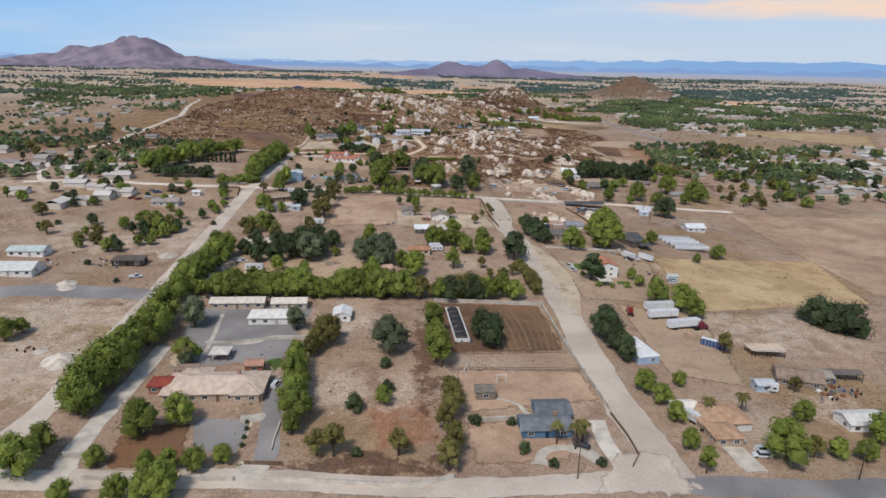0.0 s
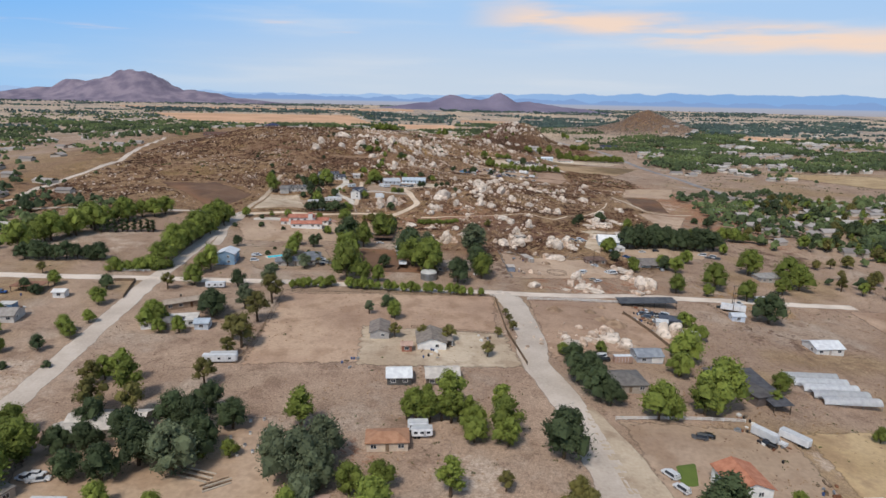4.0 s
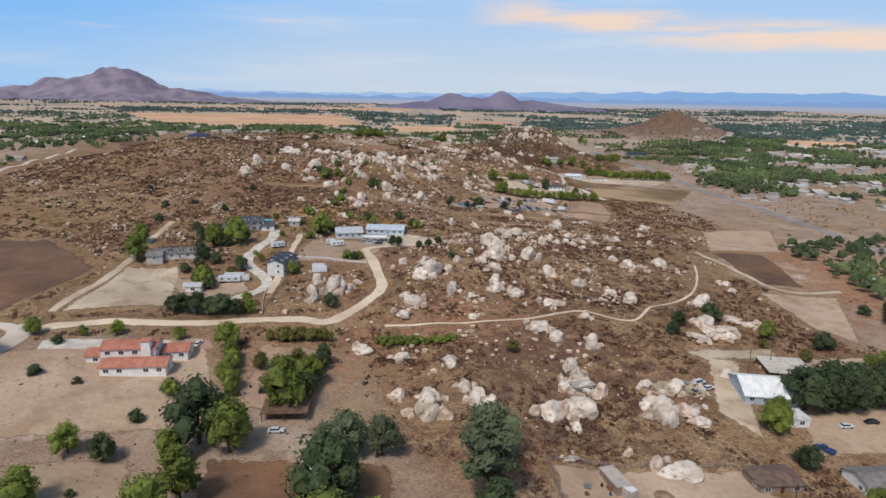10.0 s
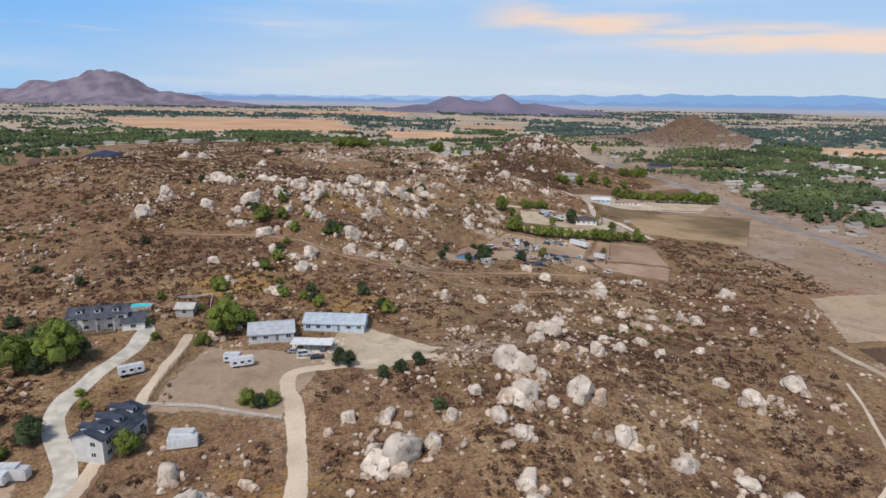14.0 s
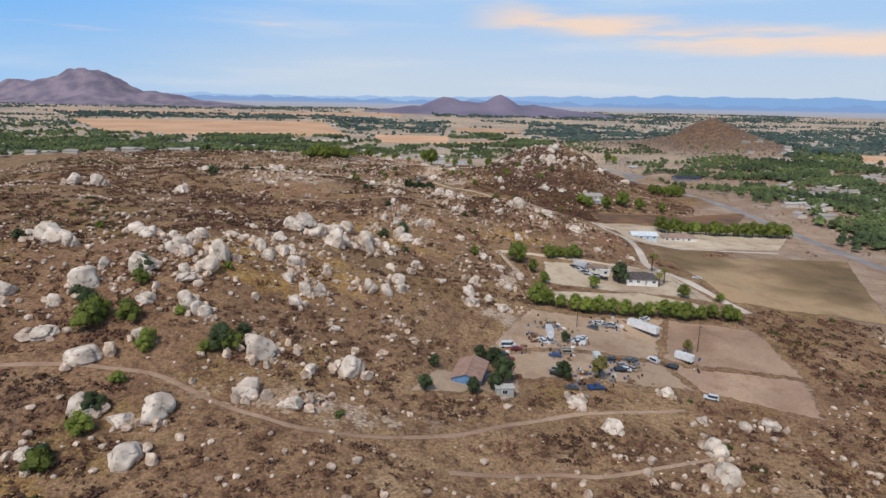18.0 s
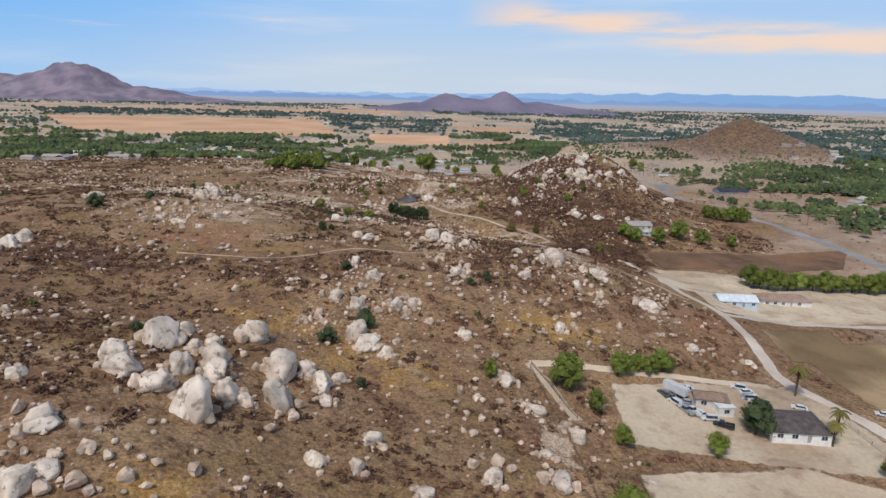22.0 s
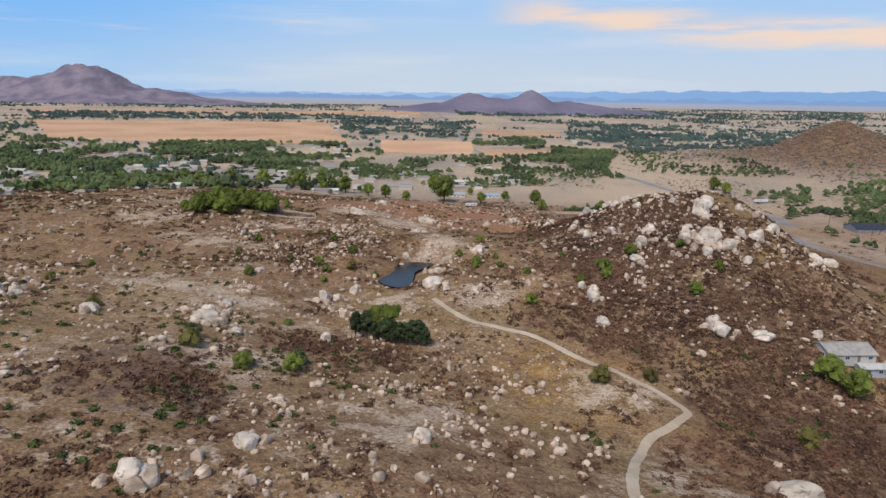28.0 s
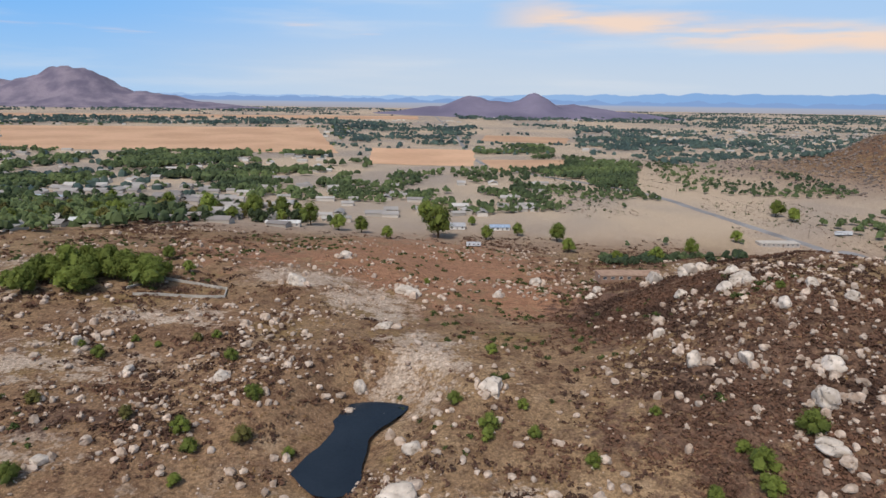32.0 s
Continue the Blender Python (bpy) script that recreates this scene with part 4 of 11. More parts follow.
# -- houses --
def window_part(parent, x, y, z, w, h, side):
    """A framed pane on a wall; side: -y, +y, -x or +x."""
    rz = {"-y": 0, "+x": 90, "+y": 180, "-x": 270}[side]
    m = pose(x, y, z, 0, 0, rz)
    bm = bmesh.new()
    t = 0.12
    for b in ((-w / 2 - t, w / 2 + t, h / 2, h / 2 + t), (-w / 2 - t, w / 2 + t, -h / 2 - t, -h / 2), (-w / 2 - t, -w / 2, -h / 2, h / 2), (w / 2, w / 2 + t, -h / 2, h / 2), (-0.04, 0.04, -h / 2, h / 2)):
        add_box(bm, b[0], b[1], -0.09, 0.05, b[2], b[3])
    fr = part("window", bm, M_WHITE, parent, m=m)
    part("pane", box(-w / 2, w / 2, -0.04, 0.04, -h / 2, h / 2), window_glass(), fr)


def door_part(parent, x, y, z, w, h, side, mat, name="door"):
    rz = {"-y": 0, "+x": 90, "+y": 180, "-x": 270}[side]
    bm = box(-w / 2, w / 2, -0.08, 0.05, 0, h)
    n = 4 if name == "garage_door" else 2
    for k in range(n):
        add_box(bm, -w / 2 + 0.12, w / 2 - 0.12, -0.11, -0.07, h * (k + 0.14) / n, h * (k + 0.86) / n)
    part(name, bm, mat, parent, m=pose(x, y, z, 0, 0, rz))


def roof_mesh(bm, kind, w, d, zb, pitch, eave, thick=0.22):
    """Roof slabs over a plan of w by d, ridge along x."""
    a, b = w / 2 + eave, d / 2 + eave
    rise = b * pitch
    if kind == "gable":
        add_slab(bm, [(-a, -b, zb), (a, -b, zb), (a, 0, zb + rise), (-a, 0, zb + rise)], thick)
        add_slab(bm, [(a, b, zb), (-a, b, zb), (-a, 0, zb + rise), (a, 0, zb + rise)], thick)
        add_box(bm, -a, a, -0.18, 0.18, zb + rise - 0.05, zb + rise + 0.07)
    elif kind == "hip":
        r = max(a - b, 0.01)
        add_slab(bm, [(-a, -b, zb), (a, -b, zb), (r, 0, zb + rise), (-r, 0, zb + rise)], thick)
        add_slab(bm, [(a, b, zb), (-a, b, zb), (-r, 0, zb + rise), (r, 0, zb + rise)], thick)
        add_slab(bm, [(a, -b, zb), (a, b, zb), (r, 0, zb + rise)], thick)
        add_slab(bm, [(-a, b, zb), (-a, -b, zb), (-r, 0, zb + rise)], thick)
    else:
        s = pitch * d * 0.5
        add_slab(bm, [(-a, -b, zb), (a, -b, zb), (a, b, zb + s), (-a, b, zb + s)], thick)
        rise = s
    return rise


def house(x, y, yaw, w, d, roof="gable", wall=(206, 196, 182), cover=(150, 138, 128), floors=1, wings=(), garage="", label="", name="house", open_sides=False, chimney=False, deck=False, category="house"):
    """A building with walls, roof, windows and doors; wings are (dx, dy, w, d, turn) blocks joined to it."""
    label = label or "single-storey stucco house with a low roof on a dirt lot"
    if len(label.split()) < 5:
        label += " on a dirt lot"
    e = thing(name, x, y, yaw, label, category)
    wm, rm = paint(*wall, rough=0.8), roofing(*cover)
    dm = paint(max(wall[0] - 60, 30), max(wall[1] - 66, 26), max(wall[2] - 70, 22))
    hgt = 2.7 * floors + (0.2 if floors > 1 else 0)
    pitch = {"gable": 0.36, "hip": 0.34, "flat": 0.04, "shed": 0.12}[roof]
    for bx, by, bw, bd, turn, hh in ((0, 0, w, d, 0, hgt), *[(*q, hgt if floors == 1 else 2.8) for q in wings]):
        m = pose(bx, by, 0, 0, 0, turn)
        if open_sides:
            for px in np.linspace(-bw / 2 + 0.2, bw / 2 - 0.2, max(3, int(bw / 4))):
                for py in (-bd / 2 + 0.2, bd / 2 - 0.2):
                    part("post", box(px - 0.1, px + 0.1, py - 0.1, py + 0.1, -0.6, hh), M_POLE, e, m=m)
        else:
            bm = box(-bw / 2, bw / 2, -bd / 2, bd / 2, -1.6, hh)
            if roof == "gable":
                for s in (-1, 1):
                    xx = s * (bw / 2 - 0.002)
                    add_face(bm, [(xx, -bd / 2, hh), (xx, bd / 2, hh), (xx, 0, hh + bd / 2 * pitch)][::s])
            part("wall", bm, wm, e, m=m)
        bm = bmesh.new()
        roof_mesh(bm, "flat" if roof in ("flat", "shed") else roof, bw, bd, hh + (0.1 if roof != "gable" else 0.02), pitch, 0.5 if roof != "flat" else 0.25)
        part("roof", bm, rm, e, m=m)
        if open_sides:
            continue
        nwin = max(1, int(bw / 3.6))
        for fl in range(floors if hh > 3 else 1):
            for k in range(nwin):
                wx = -bw / 2 + bw * (k + 0.5) / nwin
                if not (garage and turn == 0 and bx == 0 and k == nwin - 1) and not (fl == 0 and k == nwin // 2 and nwin > 2):
                    window_part(e, *(m @ Vector((wx, -bd / 2, 1.5 + 2.75 * fl))), 1.5, 1.15, {0: "-y", 90: "+x", 180: "+y", 270: "-x"}.get(turn % 360, "-y"))
            for s, side in ((-1, "-x"), (1, "+x")):
                if turn == 0 and bd > 4:
                    window_part(e, bx + s * bw / 2, by - bd * 0.18, 1.5 + 2.75 * fl, 1.2, 1.1, side)
    if not open_sides:
        nwin = max(1, int(w / 3.6))
        if nwin > 2:
            door_part(e, -w / 2 + w * (nwin // 2 + 0.5) / nwin, -d / 2, 0, 1.0, 2.1, "-y", dm)
        if garage:
            door_part(e, w / 2 - 2.2 if w > 7 else 0, -d / 2, 0, min(4.6, w * 0.6), 2.3, "-y", M_WHITE, "garage_door")
    if chimney:
        bm = box(-0.5, 0.5, -0.4, 0.4, hgt, hgt + d * 0.2 + 1.2)
        add_box(bm, -0.58, 0.58, -0.48, 0.48, hgt + d * 0.2 + 1.2, hgt + d * 0.2 + 1.35)
        part("chimney", bm, paint(170, 140, 124), e, "brick chimney", m=pose(w * 0.22, d * 0.1, 0))
    if deck:
        bm = box(-w * 0.3, w * 0.3, -d / 2 - 2.6, -d / 2, -1.0, 0.25)
        part("porch_floor", bm, M_WOOD, e)
        bm = bmesh.new()
        add_slab(bm, [(-w * 0.32, -d / 2 - 2.9, hgt - 0.35), (w * 0.32, -d / 2 - 2.9, hgt - 0.35), (w * 0.32, -d / 2, hgt - 0.02), (-w * 0.32, -d / 2, hgt - 0.02)], 0.15)
        part("porch_roof", bm, rm, e)
        for px in (-w * 0.29, 0, w * 0.29):
            part("post", box(px - 0.09, px + 0.09, -d / 2 - 2.6, -d / 2 - 2.42, 0.25, hgt - 0.45), M_WHITE, e)
    a = np.linspace(-w / 2, w / 2, max(2, int(w / 2)))
    ca, sa = math.cos(radians(yaw)), math.sin(radians(yaw))
    for q in np.linspace(-d / 2, d / 2, max(2, int(d / 2))):
        take(x + a * ca - q * sa, y + a * sa + q * ca)
    return e


def dormers(e, w, d, floors, xs, wall, cover, s=-1):
    """Gabled dormer windows on the roof slope of a house."""
    base = 2.7 * floors + (0.2 if floors > 1 else 0) + 0.25
    for x in xs:
        y0 = s * (d / 2 - 0.9)
        bm = box(-0.95, 0.95, min(y0, 0), max(y0, 0), base, base + 1.5)
        dm = part("dormer", bm, paint(*wall, rough=0.8), e, m=pose(x, 0, 0))
        bm = bmesh.new()
        for q in (-1, 1):
            add_slab(bm, [(q * 1.25, y0 + s * 0.3, base + 1.35), (q * 1.25, 0, base + 1.35), (0, 0, base + 2.1), (0, y0 + s * 0.3, base + 2.1)][::q], 0.12)
        part("dormer_roof", bm, roofing(*cover), dm)
        part("pane", box(-0.5, 0.5, y0 - 0.03, y0 + 0.03, base + 0.4, base + 1.25), window_glass(), dm)


# -- vehicles --
CAR_BANK = {}


def car_meshes(kind, col):
    L, W = {"sedan": (4.6, 1.8), "suv": (4.8, 1.95), "pickup": (5.6, 2.0), "van": (5.4, 2.05)}[kind]
    body = bmesh.new()
    add_box(body, -L / 2, L / 2, -W / 2, W / 2, 0.32, 0.92 if kind != "van" else 1.1, 0.06, 0.09)
    c0, c1, top = {"sedan": (-1.6, 1.0, 1.45), "suv": (-2.2, 1.1, 1.75), "pickup": (-0.4, 1.4, 1.8), "van": (-2.5, 1.7, 2.1)}[kind]
    lo = 0.9 if kind != "van" else 1.08
    glass = bmesh.new()
    add_box(glass, c0, c1, -W / 2 + 0.1, W / 2 - 0.1, lo, top - 0.07, 0.24)
    add_box(body, c0 + 0.24, c1 - 0.24, -W / 2 + 0.32, W / 2 - 0.32, top - 0.08, top, 0.04)
    if kind in ("suv", "van"):
        add_box(body, c0 + 0.02, c0 + 0.3, -W / 2 + 0.12, W / 2 - 0.12, lo, top - 0.1, 0.1)
    if kind == "pickup":
        for s in (-1, 1):
            add_box(body, -2.75, -0.45, s * 0.9 - 0.06, s * 0.9 + 0.06, 0.9, 1.2)
        add_box(body, -2.78, -2.68, -0.94, 0.94, 0.9, 1.2)
    out = []
    for nm, bm, mt in (("body", body, car_paint(*col)), ("cabin_glass", glass, window_glass())):
        me = bpy.data.meshes.new(nm)
        bm.to_mesh(me)
        bm.free()
        me.materials.append(mt)
        out.append(me)
    if "wheel" not in CAR_BANK:
        bm = bmesh.new()
        tube(bm, (0, -0.12, 0), (0, 0.12, 0), 0.34, 0.34, 12)
        tyre_faces = len(bm.faces)
        tube(bm, (0, -0.135, 0), (0, 0.135, 0), 0.2, 0.2, 10)
        bm.faces.ensure_lookup_table()
        for fc in bm.faces[tyre_faces:]:
            fc.material_index = 1
        me = bpy.data.meshes.new("wheel")
        bm.to_mesh(me)
        bm.free()
        me.materials.append(M_TYRE)
        me.materials.append(M_STEEL)
        CAR_BANK["wheel"] = me
    return (*out, L, W)


COLOUR = {"white": (225, 226, 228), "black": (40, 42, 46), "silver": (165, 168, 172), "red": (150, 40, 38), "blue": (52, 84, 140), "tan": (176, 160, 138), "grey": (96, 98, 102)}


def car(x, y, yaw, kind="sedan", col="white"):
    if (kind, col) not in CAR_BANK:
        CAR_BANK[kind, col] = car_meshes(kind, COLOUR[col])
    b, g, L, W = CAR_BANK[kind, col]
    word = {"sedan": "saloon car", "suv": "sport utility car", "pickup": "pickup truck", "van": "van"}[kind]
    e = thing({"sedan": "car", "suv": "car", "pickup": "pickup_truck", "van": "van"}[kind], x, y, yaw, col + " " + word + " parked on bare ground", "car", "parked cars")
    e.location.z += 0.05
    part("body", b, None, e)
    part("cabin_glass", g, None, e)
    for sx in (-1, 1):
        for sy in (-1, 1):
            part("wheel", CAR_BANK["wheel"], None, e, m=pose(sx * L * 0.31, sy * (W / 2 - 0.1), 0.34))
    take(x, y, 2)


RIB = {}


def rib_mesh(z0, z1):
    """An upright side rib, shared by trailers of one height."""
    bm = box(-0.05, 0.05, -0.03, 0.03, z0 + 0.15, z1 - 0.15)
    me = bpy.data.meshes.new("rib")
    bm.to_mesh(me)
    bm.free()
    me.materials.append(paint(206, 208, 210))
    RIB[z1] = me
    return me


def trailer(x, y, yaw, L=14.0, col=(226, 228, 230), kind="box"):
    """A box semi-trailer, travel trailer or motor home."""
    W, z0, z1 = (2.6, 1.2, 4.0) if kind == "box" else (2.5, 0.6, 3.1)
    words = {"box": "long white box semi-trailer parked on dirt", "camper": "white travel trailer parked on dirt", "container": "steel shipping container on bare dirt"}
    if kind == "container":
        z0, z1 = 0.1, 2.7
    e = thing({"box": "semi_trailer", "camper": "travel_trailer", "container": "shipping_container"}[kind], x, y, yaw, words[kind], "trailer", "parked trailers")
    bm = box(-L / 2, L / 2, -W / 2, W / 2, z0, z1, 0.0, 0.08 if kind != "camper" else 0.25)
    if kind != "camper":
        for k in range(int(L / 1.2)):
            xx = -L / 2 + 0.6 + k * 1.2
            for s in (-1, 1):
                part("rib", RIB.setdefault(z1, None) or rib_mesh(z0, z1), None, e, m=pose(xx, s * W / 2, 0))
    part("body", bm, paint(*col), e)
    part("roof", box(-L / 2 + 0.1, L / 2 - 0.1, -W / 2 + 0.1, W / 2 - 0.1, z1 - 0.01, z1 + 0.05), paint(212, 214, 216), e)
    if kind == "container":
        return e
    part("chassis", box(-L / 2 + 0.3, L / 2 - 0.3, -0.6, 0.6, z0 - 0.35, z0 - 0.005), M_DARK, e)
    if kind == "camper":
        for k in range(3):
            bm = box(-0.5, 0.5, -W / 2 - 0.03, -W / 2 + 0.05, 1.6, 2.3)
            part("window", bm, window_glass(), e, m=pose(-L * 0.3 + k * L * 0.3, 0, 0))
        part("door", box(-0.35, 0.35, -W / 2 - 0.04, -W / 2 + 0.04, 0.7, 2.5), paint(200, 202, 204), e, m=pose(L * 0.13, 0, 0))
    part("landing_leg", box(L * 0.3 - 0.1, L * 0.3 + 0.1, -0.7, 0.7, 0, z0 - 0.3), M_STEEL, e)
    bm0 = bmesh.new()
    tube(bm0, (0, -0.14, 0), (0, 0.14, 0), 0.48, 0.48, 12)
    me = bpy.data.meshes.new("wheel")
    bm0.to_mesh(me)
    bm0.free()
    me.materials.append(M_TYRE)
    for k in (0, 1):
        for s in (-1, 1):
            part("wheel", me, None, e, m=pose(-L * 0.34 + k * 1.1, s * (W / 2 - 0.2), 0.46))
    return e


def truck_cab(x, y, yaw, col):
    """A road tractor without its trailer."""
    e = thing("truck_tractor", x, y, yaw, "red road tractor parked beside the trailers", "truck", "parked trucks")
    m = car_paint(*col)
    part("cab", box(-1.2, 0.9, -1.2, 1.2, 0.9, 3.3, 0.12, 0.08), m, e)
    part("hood", box(0.9, 2.9, -0.95, 0.95, 0.9, 1.95, 0.1, 0.08), m, e)
    part("windscreen", box(0.62, 0.95, -1.0, 1.0, 2.1, 3.0), window_glass(), e)
    part("chassis", box(-3.6, 2.6, -0.5, 0.5, 0.6, 0.88), M_DARK, e)
    bm = bmesh.new()
    tube(bm, (-1.4, 1.0, 0.9), (-1.4, 1.0, 4.0), 0.09, 0.09, 8)
    part("exhaust_stack", bm, M_STEEL, e)
    for wx in (-3.0, -1.9, 2.1):
        for s in (-1, 1):
            bm = bmesh.new()
            tube(bm, (wx, s * 1.0 - 0.16, 0.5), (wx, s * 1.0 + 0.16, 0.5), 0.5, 0.5, 12)
            part("wheel", bm, M_TYRE, e)
    take(x, y, 2)


def timber_stack(x, y, yaw, n, L):
    """Long beams laid side by side on the dirt."""
    e = thing("timber_stack", x, y, yaw, "long weathered timber beams laid out on dirt", "timber")
    for k in range(n):
        g = 0.3 * (k % 3 - 1)
        part("beam", box(-L / 2 + g, L / 2 + g, k * 0.9, k * 0.9 + 0.4, 0, 0.4), M_WOOD if k % 2 else paint(196, 184, 168), e)


def hive(x, y, yaw):
    e = thing("beehive", x, y, yaw, "small white wooden beehive box on dirt", "beehive", "beehives")
    part("body", box(-0.35, 0.35, -0.3, 0.3, -0.05, 0.75), M_WHITE, e)
    part("lid", box(-0.4, 0.4, -0.35, 0.35, 0.75, 0.85), M_STEEL, e)


# -- fences, poles, walls --
def fence(pts, h=1.4, gap=3.0, kind="rail", col=None):
    """A fence along a line: posts each of their own, and rails or mesh between."""
    mat = {"rail": M_WOOD, "white": M_WHITE, "wire": M_STEEL, "board": M_WOOD, "block": M_CONC}[kind]
    words = {"rail": "weathered wooden rail fence along a dirt lot", "white": "white painted rail fence beside the road", "wire": "thin wire fence on steel posts",
             "board": "brown solid board fence round a yard", "block": "pale concrete block garden wall"}
    p = np.array(pts, float)
    seg = np.linalg.norm(np.diff(p, axis=0), axis=1)
    e = thing("fence" if kind != "block" else "garden_wall", p[0][0], p[0][1], 0, words[kind], "fence" if kind != "block" else "wall", z=0.0)
    e.location = (0, 0, 0)
    posts = []
    for k in range(len(p) - 1):
        n = max(1, int(seg[k] / gap))
        posts += [p[k] + (p[k + 1] - p[k]) * i / n for i in range(n)]
    posts.append(p[-1])
    z = ground_z([q[0] for q in posts], [q[1] for q in posts])
    pm = bpy.data.meshes.get("post_" + kind)
    if pm is None:
        bm = box(-0.07, 0.07, -0.07, 0.07, -0.5, 1.0)
        pm = bpy.data.meshes.new("post_" + kind)
        bm.to_mesh(pm)
        bm.free()
        pm.materials.append(mat)
    bars = {"rail": ((0.45, 0.12), (0.95, 0.12)), "white": ((0.35, 0.14), (0.65, 0.14), (0.95, 0.14)), "wire": ((0.3, 0.03), (0.65, 0.03), (0.98, 0.04)),
            "board": ((0.5, 0.96),), "block": ((0.5, 1.0), (1.02, 0.08))}[kind]
    if kind != "block":
        for i, q in enumerate(posts):
            part("post", pm, None, e, m=pose(q[0], q[1], z[i]) @ Matrix.Diagonal((1, 1, h + 0.08, 1)))
    for c, t in bars:
        # one unbroken bar from the first post to the last
        th = 0.03 if kind != "block" else (0.12 if c < 1 else 0.17)
        lo, hi = h * (c - t / 2), h * (c + t / 2)
        if kind == "block" and c < 1:
            lo = -0.6
        line = np.array(posts)
        d = np.gradient(line, axis=0)
        d /= np.linalg.norm(d, axis=1)[:, None] + 1e-9
        nx, ny = -d[:, 1] * th, d[:, 0] * th
        rows = np.stack([np.column_stack([line[:, 0] + s * nx, line[:, 1] + s * ny, z + u]) for s, u in ((-1, lo), (1, lo), (1, hi), (-1, hi))], 1)
        n = len(posts)
        f = [(4 * a + b, 4 * a + (b + 1) % 4, 4 * a + 4 + (b + 1) % 4, 4 * a + 4 + b) for a in range(n - 1) for b in range(4)] + [(3, 2, 1, 0), (4 * n - 4, 4 * n - 3, 4 * n - 2, 4 * n - 1)]
        name = "panel" if kind == "board" else ("coping" if c > 1 else "wall") if kind == "block" else "rail"
        part(name, mesh_from(name, rows.reshape(-1, 3), f, mat), None, e)
    return e


POLES = []


def power_pole(x, y, yaw, h=11.0):
    """A wooden utility pole with crossarm and insulators."""
    e = thing("utility_pole", x, y, yaw, "tall brown wooden utility pole with a crossarm", "utility pole", "utility poles")
    bm = bmesh.new()
    tube(bm, (0, 0, -1), (0, 0, h), 0.17, 0.11, 8)
    part("pole", bm, M_POLE, e)
    part("crossarm", box(-1.2, 1.2, -0.07, 0.07, h - 0.9, h - 0.75), M_POLE, e)
    for px in (-1.1, -0.5, 0.5, 1.1):
        bm = bmesh.new()
        tube(bm, (px, 0, h - 0.75), (px, 0, h - 0.5), 0.06, 0.04, 6)
        part("insulator", bm, M_STEEL, e)
    POLES.append((x, y, e.location.z + h - 0.5, yaw))


def wires(run, yaw):
    """Cables slung from pole to pole."""
    e = thing("power_cables", run[0][0], run[0][1], 0, "thin dark power cables slung between utility poles", "cable", z=0.0)
    e.location = (0, 0, 0)
    ca, sa = math.cos(radians(yaw)), math.sin(radians(yaw))
    for off in (-1.1, 0.5, 1.1):
        bm = bmesh.new()
        for a, b in zip(run, run[1:]):
            prev = None
            for k in range(9):
                u = k / 8
                p = (a[0] + (b[0] - a[0]) * u + off * ca, a[1] + (b[1] - a[1]) * u + off * sa, a[2] + (b[2] - a[2]) * u - 4 * 0.9 * u * (1 - u))
                if prev:
                    tube(bm, prev, p, 0.025, 0.025, 3)
                prev = p
        part("cable", bm, M_DARK, e)


def junk(x, y, r, n, seed, label="heap of scrap metal, timber and discarded household goods"):
    """Piles of discarded boards, drums and panels on the dirt."""
    g = np.random.default_rng(seed)
    e = thing("scrap_heap", x, y, 0, label, "scrap heap")
    mats = [M_RUST, M_WOOD, M_STEEL, paint(70, 96, 140), M_WHITE, M_DARK, paint(150, 130, 110)]
    names = ["rusty_panel", "board", "metal_sheet", "drum", "crate", "tyre_stack", "box"]
    for k in range(n):
        px, py = g.normal(0, r * 0.45, 2)
        j = int(g.integers(0, 7))
        w, d, h = g.uniform(0.5, 2.2), g.uniform(0.4, 1.4), g.uniform(0.2, 1.1)
        if names[j] in ("drum", "tyre_stack"):
            bm = bmesh.new()
            tube(bm, (0, 0, -0.2), (0, 0, 0.9), 0.35, 0.35, 10)
        else:
            bm = box(-w / 2, w / 2, -d / 2, d / 2, -0.2, h, g.uniform(0, 0.12), 0.03)
        part(names[j], bm, mats[j], e, m=pose(px, py, gz(x + px, y + py) - gz(x, y), g.uniform(-8, 8), g.uniform(-8, 8), g.uniform(0, 180)))
    take(x, y, r)


def water_tank(x, y, r, h):
    """A squat round tank with a shallow domed lid."""
    e = thing("water_tank", x, y, 0, "large round pale steel water tank with a domed lid", "water tank")
    bm = bmesh.new()
    tube(bm, (0, 0, -0.5), (0, 0, h), r, r, 28)
    part("shell", bm, M_STEEL, e)
    bm = bmesh.new()
    for k in range(3):
        a, b = math.pi / 6 * k, math.pi / 6 * (k + 1)
        tube(bm, (0, 0, h + 0.3 * r * math.sin(a)), (0, 0, h + 0.3 * r * math.sin(b)), r * 1.02 * math.cos(a), max(0.05, r * 1.02 * math.cos(b)), 28)
    part("lid", bm, paint(214, 212, 206), e)
    bm = bmesh.new()
    for k in range(2):
        tube(bm, (r + 0.1, -0.3 + 0.6 * k, 0), (r + 0.1, -0.3 + 0.6 * k, h), 0.05, 0.05, 5)
    for k in range(int(h / 0.4)):
        tube(bm, (r + 0.1, -0.3, 0.4 * k + 0.2), (r + 0.1, 0.3, 0.4 * k + 0.2), 0.03, 0.03, 5)
    part("ladder", bm, M_STEEL, e)


